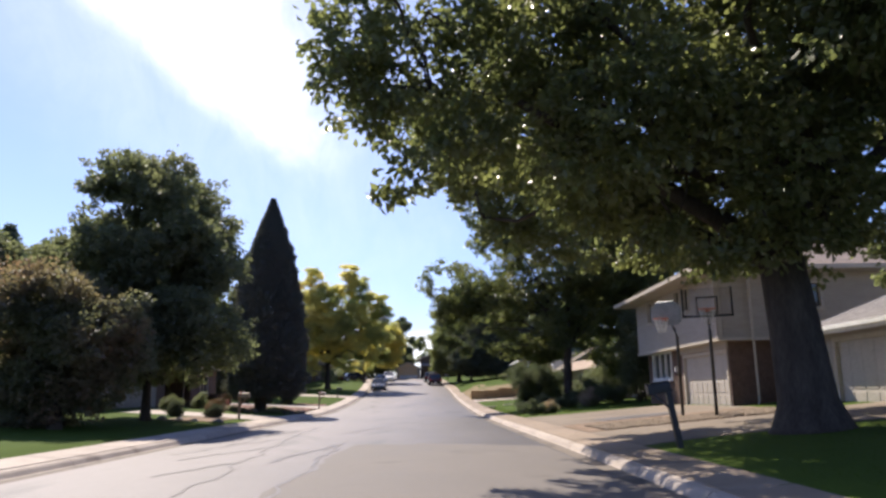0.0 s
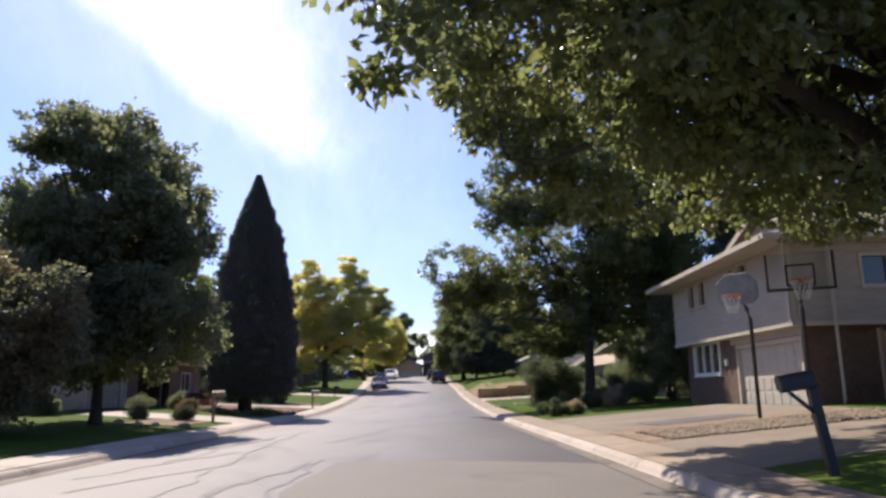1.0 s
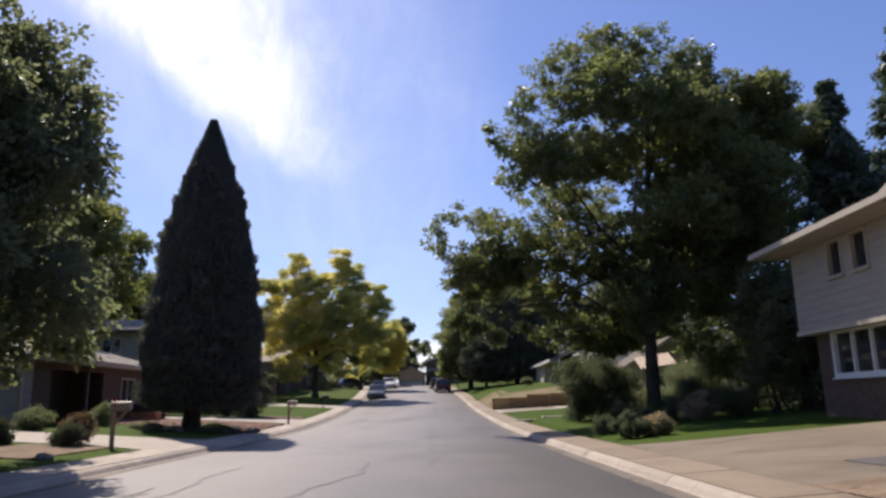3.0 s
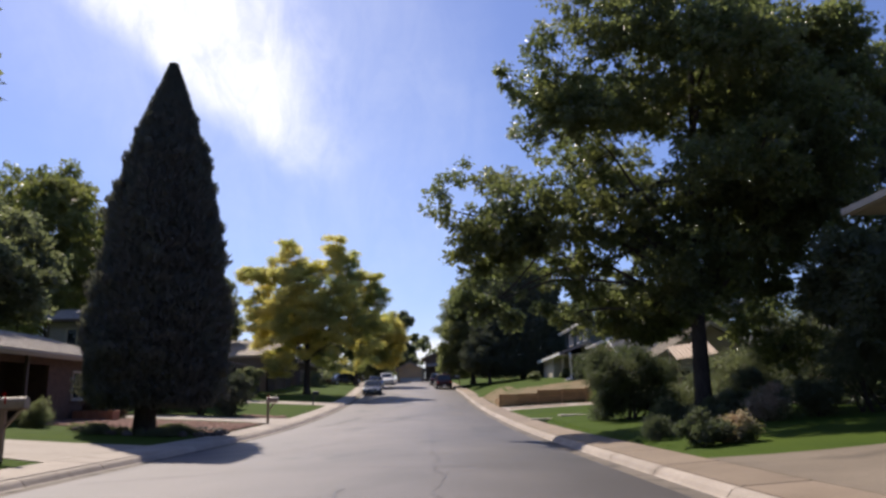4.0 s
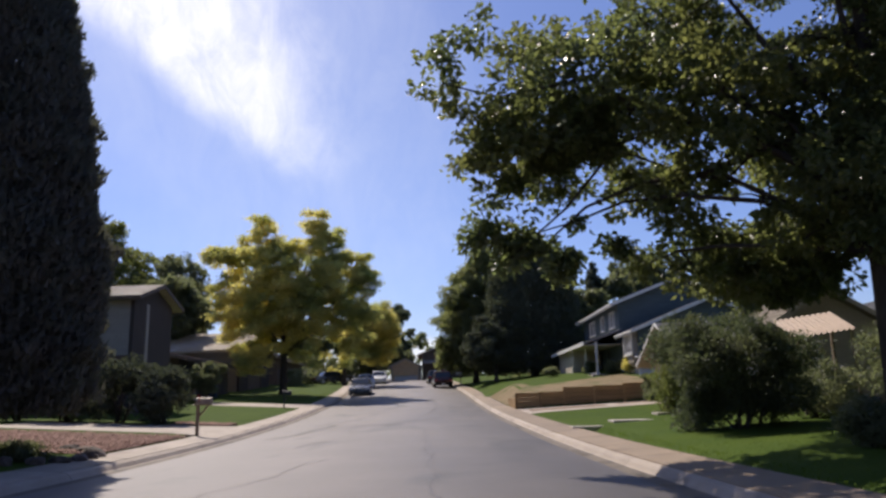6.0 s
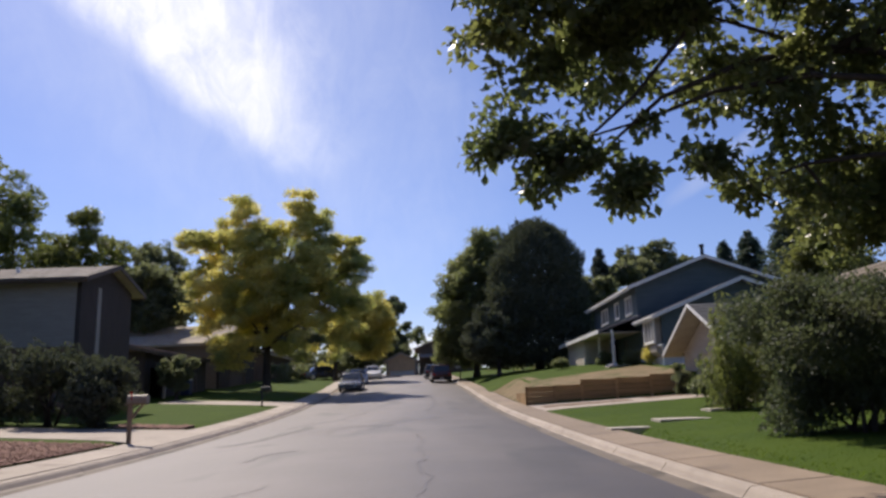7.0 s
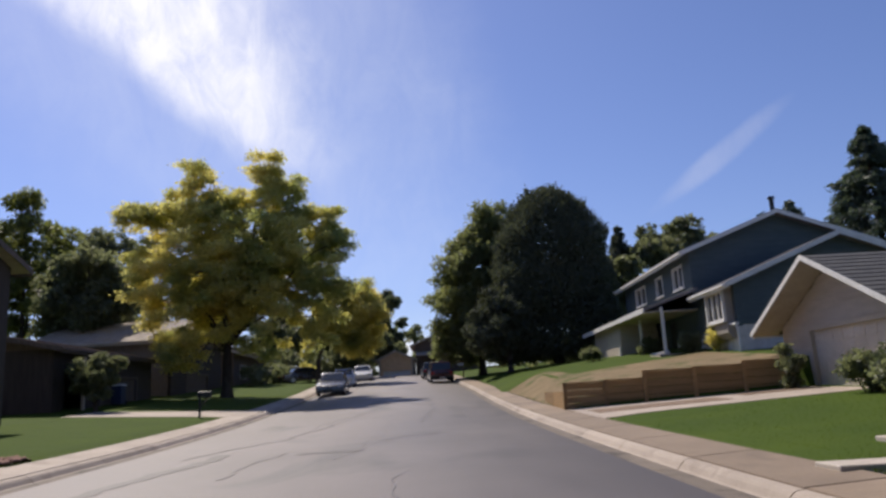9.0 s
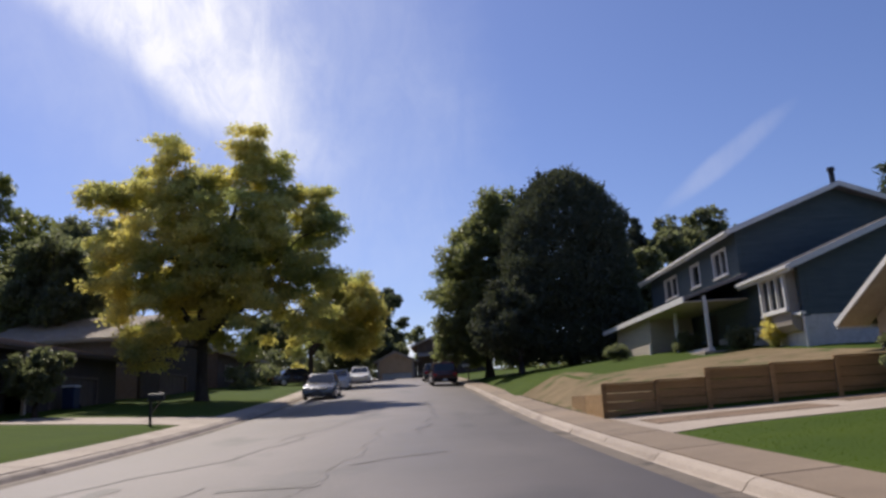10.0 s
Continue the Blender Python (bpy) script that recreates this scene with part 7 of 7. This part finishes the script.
# ---- cars ----
def car(label, x, y, paint, heading, length=4.6, width=1.8, height=1.45, kind="sedan"):
    """A parked car, built with its nose towards +y and then turned."""
    t = thing("car", (0, 0, 0), label, "car")
    L, Wd, Hh = length, width, height
    suv = kind == "suv"
    belt = 0.62 * Hh if not suv else 0.58 * Hh
    lo = 0.19 if not suv else 0.26
    prof = [(-L / 2, lo + 0.12), (-L / 2 + 0.03, belt * 0.88), (-L / 2 + 0.12, belt), (L * 0.22, belt * 1.0), (L / 2 - 0.35, belt * 0.86), (L / 2 - 0.03, belt * 0.68), (L / 2, lo + 0.15), (L / 2 - 0.12, lo), (-L / 2 + 0.12, lo)]
    bm = bmesh.new()
    prism(bm, [(-Wd / 2, y_, z_) for y_, z_ in prof], (Wd, 0, 0))
    bevelled(bm, 0.06, 3)
    part("body", bm, paint, t, smooth=True)
    rear = -L / 2 + (0.75 if not suv else 0.12)
    cab = [(rear, belt - 0.02), (rear + (0.55 if not suv else 0.18), Hh - 0.03), (L * 0.05, Hh - 0.01), (L * 0.24, belt - 0.02)]
    ins = 0.16
    bm = bmesh.new()
    a = [bm.verts.new((-Wd / 2 + 0.05 + (ins if z_ > belt else 0), y_, z_)) for y_, z_ in cab]
    b = [bm.verts.new((Wd / 2 - 0.05 - (ins if z_ > belt else 0), y_, z_)) for y_, z_ in cab]
    bm.faces.new(a)
    bm.faces.new(list(reversed(b)))
    for i in range(4):
        bm.faces.new((a[i], b[i], b[(i + 1) % 4], a[(i + 1) % 4]))
    bevelled(bm, 0.05, 3)
    part("cabin", bm, paint, t, smooth=True)

    def pane(p, nudge):
        bm = bmesh.new()
        prism(bm, p, nudge)
        part("car_window", bm, GLASS, t)

    def mixp(p, q, f):
        return tuple(p[i] + (q[i] - p[i]) * f for i in range(3))

    for (i, j), nud in (((0, 1), (0, -0.012, 0.006)), ((3, 2), (0, 0.012, 0.01))):
        A0 = (-Wd / 2 + 0.05, *cab[i])
        A1 = (-Wd / 2 + 0.05 + ins, *cab[j])
        B0, B1 = (-A0[0], *cab[i]), (-A1[0], *cab[j])
        q = [mixp(A0, A1, 0.14), mixp(B0, B1, 0.14), mixp(B0, B1, 0.88), mixp(A0, A1, 0.88)]
        q = [(p[0] * 0.88, p[1], p[2]) for p in q]
        pane(q, nud)
    for s in (-1, 1):
        def sp(y_, f):
            return (s * (Wd / 2 - 0.05 - ins * f), y_, belt - 0.02 + (Hh - belt) * f)
        ya, yb = rear + 0.30, L * 0.19
        for c0, c1 in ((0.0, 0.47), (0.53, 1.0)):
            l0, l1 = ya + (yb - ya) * c0, ya + (yb - ya) * c1
            sh0 = 0.30 if c0 == 0 and not suv else 0.06 if c0 == 0 else 0.0
            sh1 = 0.28 if c1 == 1 else 0.0
            pane([sp(l0, 0.12), sp(l1, 0.12), sp(l1 - sh1, 0.84), sp(l0 + sh0, 0.84)], (s * 0.012, 0, 0.004))
    for s in (-1, 1):
        for y_ in (-L * 0.31, L * 0.31):
            bm = bmesh.new()
            r = 0.33 if not suv else 0.37
            tube(bm, [(s * (Wd / 2 - 0.19), y_, r), (s * (Wd / 2 - 0.16), y_, r), (s * (Wd / 2 - 0.01), y_, r), (s * (Wd / 2 + 0.015), y_, r)], [r * 0.92, r, r, r * 0.9], 20)
            w = part("wheel", bm, TYRE, t)
            bm = bmesh.new()
            tube(bm, [(s * (Wd / 2 + 0.014), y_, r), (s * (Wd / 2 + 0.024), y_, r)], [r * 0.62, r * 0.55], 16)
            part("rim", bm, PALE_METAL, w)
        part("headlight", bevelled(boxes((s * Wd * 0.36 - 0.17, s * Wd * 0.36 + 0.17, L / 2 - 0.1, L / 2 + 0.012, belt * 0.64, belt * 0.80)), 0.02, 1), LAMP_CLEAR, t)
        part("tail_light", bevelled(boxes((s * Wd * 0.39 - 0.13, s * Wd * 0.39 + 0.13, -L / 2 - 0.012, -L / 2 + 0.1, belt * 0.72, belt * 0.92)), 0.02, 1), LAMP_RED, t)
        part("wing_mirror", bevelled(boxes((s * (Wd / 2 + 0.02) - 0.08, s * (Wd / 2 + 0.02) + 0.08, L * 0.17, L * 0.17 + 0.09, belt, belt + 0.13)), 0.025, 1), paint, t)
    part("bumper", bevelled(boxes((-Wd / 2 + 0.05, Wd / 2 - 0.05, -L / 2 - 0.05, -L / 2 + 0.08, lo + 0.05, lo + 0.25)), 0.03, 1), TYRE if suv else paint, t)
    part("bumper", bevelled(boxes((-Wd / 2 + 0.05, Wd / 2 - 0.05, L / 2 - 0.08, L / 2 + 0.05, lo + 0.02, lo + 0.22)), 0.03, 1), TYRE if suv else paint, t)
    part("plate", boxes((-0.16, 0.16, -L / 2 - 0.062, -L / 2 - 0.052, lo + 0.1, lo + 0.22)), TRIM_WHITE, t)
    slope = math.degrees(math.atan((road_z(y + 1.5) - road_z(y - 1.5)) / 3))
    sgn = 1 if abs(heading) < 90 else -1
    t.matrix_world = Matrix.Translation((x, y, max(land(x, y), road_z(y) - 0.05) + 0.01)) @ pose(0, 0, 0, sgn * slope, 0, heading)
    return t


def turn_at(y):
    return math.degrees(math.atan((curb_right(y - 3) - curb_right(y + 3)) / 6))


car("dark grey sedan parked at the kerb with sun on its bonnet", curb_left(95.6) + 1.35, 95.8, PAINT_GREY, 180 + turn_at(95), 4.7, 1.82, 1.45)
car("white sedan parked behind a dark grey one", curb_left(107) + 1.35, 107.6, PAINT_WHITE, 180 + turn_at(107), 4.6, 1.8, 1.45)
car("white sedan parked near the bend", -8.85, 119.5, PAINT_WHITE, 180 + turn_at(119), 4.7, 1.82, 1.45)
car("dark maroon sport utility car parked at the kerb", curb_right(106) - 1.2, 106.0, PAINT_MAROON, turn_at(106), 4.6, 1.84, 1.65, "suv")
car("dark car parked beyond the maroon one", curb_right(115) - 1.35, 115.5, PAINT_BLACK, turn_at(115), 4.6, 1.8, 1.5)
car("black sedan parked on a driveway", -13.85, 115.8, PAINT_BLACK, -62, 4.7, 1.82, 1.45)


# ---- mailboxes, hoops and small things ----
def mailbox(label, x, y, turn, post_mat, box_mat, h=1.05, stout=0.09, flag=True, lean=0, size=1.0):
    z = land(x, y)
    t = thing("mailbox", (0, 0, 0), label, "mailbox")
    part("post", bevelled(boxes((-stout / 2, stout / 2, -stout / 2, stout / 2, -0.2, h)), 0.008, 1), post_mat, t)
    part("arm", bevelled(boxes((-0.05, 0.05, -0.12, 0.46, h + 0.002, h + 0.045)), 0.006, 1), post_mat, t)
    bm = bmesh.new()
    prism(bm, [(0.025, 0.03, h - 0.32), (0.025, 0.30, h - 0.005), (0.025, 0.36, h - 0.005), (0.025, 0.03, h - 0.40)], (-0.05, 0, 0))
    part("brace", bm, post_mat, t)
    bm = bmesh.new()
    ring = [(-0.095, 0), (0.095, 0), (0.095, 0.12)] + [(0.095 * math.cos(a), 0.12 + 0.095 * math.sin(a)) for a in (0.5, 1.05, 1.57, 2.1, 2.64)] + [(-0.095, 0.12)]
    prism(bm, [(a, -0.06, h + 0.047 + b) for a, b in ring], (0, 0.50, 0))
    body = part("box", bm, box_mat, t)
    bm = bmesh.new()
    prism(bm, [(a * 1.06, 0.442, h + 0.047 + b * 1.03) for a, b in ring], (0, 0.02, 0))
    part("door", bm, box_mat, body)
    if flag:
        part("flag", boxes((0.097, 0.103, 0.05, 0.08, h + 0.12, h + 0.30), (0.097, 0.103, 0.0, 0.08, h + 0.30, h + 0.35)), LAMP_RED, body, "red metal flag")
    t.matrix_world = Matrix.Translation((x, y, z)) @ pose(0, 0, 0, 0, lean, 0) @ pose(0, 0, 0, 0, 0, turn) @ Matrix.Scale(size, 4)
    return t


mailbox("dark mailbox on a thick leaning wooden post", 4.5, 14.2, 90, DARK_METAL, DARK_METAL, 1.25, 0.13, flag=False, lean=-9, size=0.85)
mailbox("weathered wooden mailbox post with a pale box", -9.75, 35.4, -90, POST_WOOD, BOX_METAL, 1.0, 0.1)
mailbox("pale metal mailbox on a wooden post beside a driveway", -9.35, 55.8, -90, POST_WOOD, BOX_METAL, 1.0, 0.1)
mailbox("dark mailbox on a thin post at a lawn's corner", -11.0, 76.8, -90, DARK_METAL, DARK_METAL, 0.8, 0.08, flag=False)
mailbox("pale mailbox on a post behind the parked cars", 0.75, 107.5, 90, POST_WOOD, PALE_METAL, 1.0, 0.1)


def hoop(label, x, y, board, turn, bw=1.1, bh=0.75, clear=False):
    """A basketball hoop on a pole, facing along its own -y."""
    z = land(x, y)
    t = thing("basketball_hoop", (0, 0, 0), label, "hoop")
    bm = bmesh.new()
    tube(bm, [(0, 0, -0.3), (0, 0, 2.5), (0, -0.12, 2.75), (0, -0.5, 3.1)], [0.05, 0.05, 0.05, 0.045], 10)
    part("pole", bm, DARK_METAL, t, smooth=True)
    bm = bmesh.new()
    if clear:
        for d in ((-bw / 2, -bw / 2 + 0.05, 2.85, 2.85 + bh), (bw / 2 - 0.05, bw / 2, 2.85, 2.85 + bh), (-bw / 2, bw / 2, 2.85, 2.91), (-0.3, -0.26, 2.95, 3.4), (0.26, 0.3, 2.95, 3.4), (-0.3, 0.3, 3.4, 3.44), (-0.3, 0.3, 2.95, 2.99)):
            box(bm, d[0], d[1], -0.56, -0.53, d[2], d[3])
        part("board_frame", bm, DARK_METAL, t)
        part("backboard", boxes((-bw / 2 + 0.052, bw / 2 - 0.052, -0.55, -0.54, 2.915, 2.85 + bh)), CLEAR_BOARD, t, "clear acrylic backboard")
    else:
        prism(bm, [(-bw / 2, -0.53, 2.98), (-bw / 2 + 0.14, -0.53, 2.84), (bw / 2 - 0.14, -0.53, 2.84), (bw / 2, -0.53, 2.98), (bw / 2, -0.53, 3.4), (bw / 2 - 0.25, -0.53, 3.62), (-bw / 2 + 0.25, -0.53, 3.62), (-bw / 2, -0.53, 3.4)], (0, -0.035, 0))
        part("backboard", bevelled(bm, 0.01, 1), board, t, "smoked grey fan-shaped backboard")
    bm = bmesh.new()
    ring = [(0.225 * math.cos(k * math.tau / 20), -0.84 + 0.225 * math.sin(k * math.tau / 20), 3.05) for k in range(21)]
    tube(bm, ring, [0.012] * 21, 5)
    box(bm, -0.07, 0.07, -0.66, -0.565, 3.0, 3.06)
    part("rim", bm, RIM, t)
    bm = bmesh.new()
    for k in range(12):
        for s in (1, -1):
            a = k * math.tau / 12
            pts = []
            for i in range(5):
                f = i / 4
                rr = 0.22 - 0.10 * f
                aa = a + s * f * 0.9
                pts.append((rr * math.cos(aa), -0.84 + rr * math.sin(aa), 3.04 - 0.42 * f))
            tube(bm, pts, [0.006] * 5, 3)
    part("net", bm, NET, t)
    t.matrix_world = Matrix.Translation((x, y, z)) @ pose(0, 0, 0, 0, 0, turn)
    return t


CLEAR_BOARD = bpy.data.materials.new("clear acrylic")
CLEAR_BOARD.use_nodes = True
CLEAR_BOARD.node_tree.nodes["Principled BSDF"].inputs["Transmission Weight"].default_value = 0.95
CLEAR_BOARD.node_tree.nodes["Principled BSDF"].inputs["Roughness"].default_value = 0.05
CLEAR_BOARD.node_tree.nodes["Principled BSDF"].inputs["IOR"].default_value = 1.05
hoop("basketball hoop with a smoked board on a dark pole", 7.6, 23.5, BOARD_GREY, -50)
hoop("basketball hoop with a clear framed board", 7.9, 21.4, BOARD_GREY, -22, 1.4, 0.85, True)

zb = land(-18.35, 86.0)
bin_ = thing("recycling_bin", (-18.35, 86.0, zb), "dark blue wheeled bin, its lid painted white for a reflection", "bin")
part("bin_body", bevelled(boxes((-18.62, -18.08, 85.7, 86.3, zb + 0.03, zb + 1.0)), 0.04, 2), BIN_BLUE, bin_)
# white paint on the lid stands in for its bright reflection
part("lid", bevelled(boxes((-18.65, -18.05, 85.67, 86.33, zb + 1.002, zb + 1.09)), 0.03, 2), TRIM_WHITE, bin_)
for e in (-1, 1):
    bm = bmesh.new()
    tube(bm, [(-18.35 + e * 0.24, 86.33, zb + 0.12), (-18.35 + e * 0.29, 86.33, zb + 0.12)], [0.11, 0.11], 12)
    part("bin_wheel", bm, TYRE, bin_)

# stones edging the beds, pebbles, grass
for k, (x, y, r) in enumerate(((-9.6, 31.8, 0.2), (-9.9, 32.3, 0.16), (-11.4, 32.0, 0.18), (-10.6, 31.6, 0.16), (-12.2, 32.2, 0.2), (8.3, 60.6, 0.3), (7.9, 60.2, 0.24))):
    rng = rs(300 + k)
    bm = bmesh.new()
    bmesh.ops.create_icosphere(bm, subdivisions=2, radius=r)
    for v in bm.verts:
        v.co = Vector((v.co.x * rng.uniform(0.95, 1.05), v.co.y * rng.uniform(0.95, 1.05) * 0.8, v.co.z * 0.55)) * (1 + 0.25 * noise.noise(v.co * 3 / r * 0.3 + Vector((k, 0, 0))))
    bmesh.ops.translate(bm, verts=bm.verts, vec=(x, y, land(x, y) + r * 0.25))
    tagged(part("stone", bm, STONE), "rounded pale field stone at a bed's edge", "stone", "garden stones")


def scatter_stones(name, point, d0, d1, y0, y1, count, size, material, label, seed):
    """Loose stones that cover a bed."""
    rng = rs(seed)
    base = np.array([(0, 0, 1), (1, 0, 0), (-0.5, 0.87, 0), (-0.5, -0.87, 0), (0, 0, -0.5)], float)
    tri = np.array([(0, 1, 2), (0, 2, 3), (0, 3, 1), (4, 2, 1), (4, 3, 2), (4, 1, 3)])
    vs, fs = [], []
    for i in range(count):
        p = np.array(point(rng.uniform(d0, d1), rng.uniform(y0, y1)))
        s = size * rng.uniform(0.5, 1.4)
        a = rng.uniform(0, math.tau)
        m3 = np.array([[math.cos(a), -math.sin(a), 0], [math.sin(a), math.cos(a), 0], [0, 0, 0.6]])
        vs.append(p + (0, 0, 0.03) + (base * s * rng.uniform(0.7, 1.3, (5, 1))) @ m3.T)
        fs.append(tri + i * 5)
    me = mesh_arrays(name, np.concatenate(vs), np.concatenate(fs))
    me.materials.append(material)
    tagged(new(name, me), label, "stones", kind="stuff")


scatter_stones("rock_mulch", left_d, WALK_D + 0.2, 8.9, 48.7, 55.3, 7000, 0.06, MULCH, "loose red-brown landscape rock", 401)
scatter_stones("dirt_clods", left_d, WALK_D + 0.3, 3.8, 61.1, 62.5, 700, 0.08, MULCH, "heap of dark wood chips at the corner of a lawn", 403)
scatter_stones("gravel", right_d, WALK_D + 0.5, 7.3, 20.6, 23.2, 4300, 0.055, PEBBLE, "loose pale brown river gravel", 402)


def grass(name, areas, seed, label):
    """Short blades standing on the lawns: areas of (side, d0, d1, y0, y1, blades)."""
    rng = rs(seed)
    vs = []
    for point, d0, d1, y0, y1, count in areas:
        dd, yy = rng.uniform(d0, d1, count), rng.uniform(y0, y1, count)
        p = np.array([point(d, y) for d, y in zip(dd, yy)])
        a = rng.uniform(0, math.tau, count)
        h = rng.uniform(0.008, 0.02, count)[:, None]
        u = np.stack([np.cos(a), np.sin(a), np.zeros(count)], 1) * 0.012
        tip = p + np.stack([rng.normal(size=count) * 0.02, rng.normal(size=count) * 0.02, np.zeros(count)], 1) + h * (0, 0, 1)
        vs.append(np.stack([p - u - (0, 0, 0.01), p + u - (0, 0, 0.01), tip], 1))
    v = np.concatenate(vs)
    n = len(v)
    me = mesh_arrays(name, v.reshape(-1, 3), np.arange(n * 3).reshape(-1, 3))
    me.materials.append(BLADE)
    tagged(new(name, me), label, "grass", kind="stuff")


grass("grass", ((right_d, WALK_D + 0.02, 7.5, 36.0, 65.6, 24000), (left_d, WALK_D + 0.05, 8.0, 61.0, 77.3, 5000), (right_d, WALK_D + 0.02, 5.0, 6.0, 15.6, 5000), (left_d, WALK_D + 0.02, 6.0, 20.0, 36.0, 8000), (left_d, WALK_D + 0.02, 6.0, 41.0, 48.5, 4000), (left_d, WALK_D + 0.02, 6.0, 81.0, 95.0, 5000), (right_d, WALK_D + 0.02, 5.0, 70.3, 95.0, 5000)), 500, "short mown lawn grass")


for k in range(16):
    a = -2.5 + k * 0.24
    x, y = -11.5 + 2.5 * math.cos(a), 47.4 + 2.3 * math.sin(a)
    rng = rs(900 + k)
    bm = bmesh.new()
    bmesh.ops.create_icosphere(bm, subdivisions=2, radius=1.0)
    sx, sy, sz = rng.uniform(0.16, 0.30), rng.uniform(0.12, 0.2), rng.uniform(0.1, 0.16)
    for v in bm.verts:
        v.co = Vector((v.co.x * sx, v.co.y * sy, v.co.z * sz)) * (1 + 0.35 * noise.noise(v.co * 1.6 + Vector((k * 3.1, 0, 0))))
    bmesh.ops.translate(bm, verts=bm.verts, vec=(x, y, land(x, y) + 0.04))
    tagged(part("edging_rock", bm, ROCK_DARK), "dark rough edging rock round the juniper's bed", "rock", "edging rocks of the juniper bed")
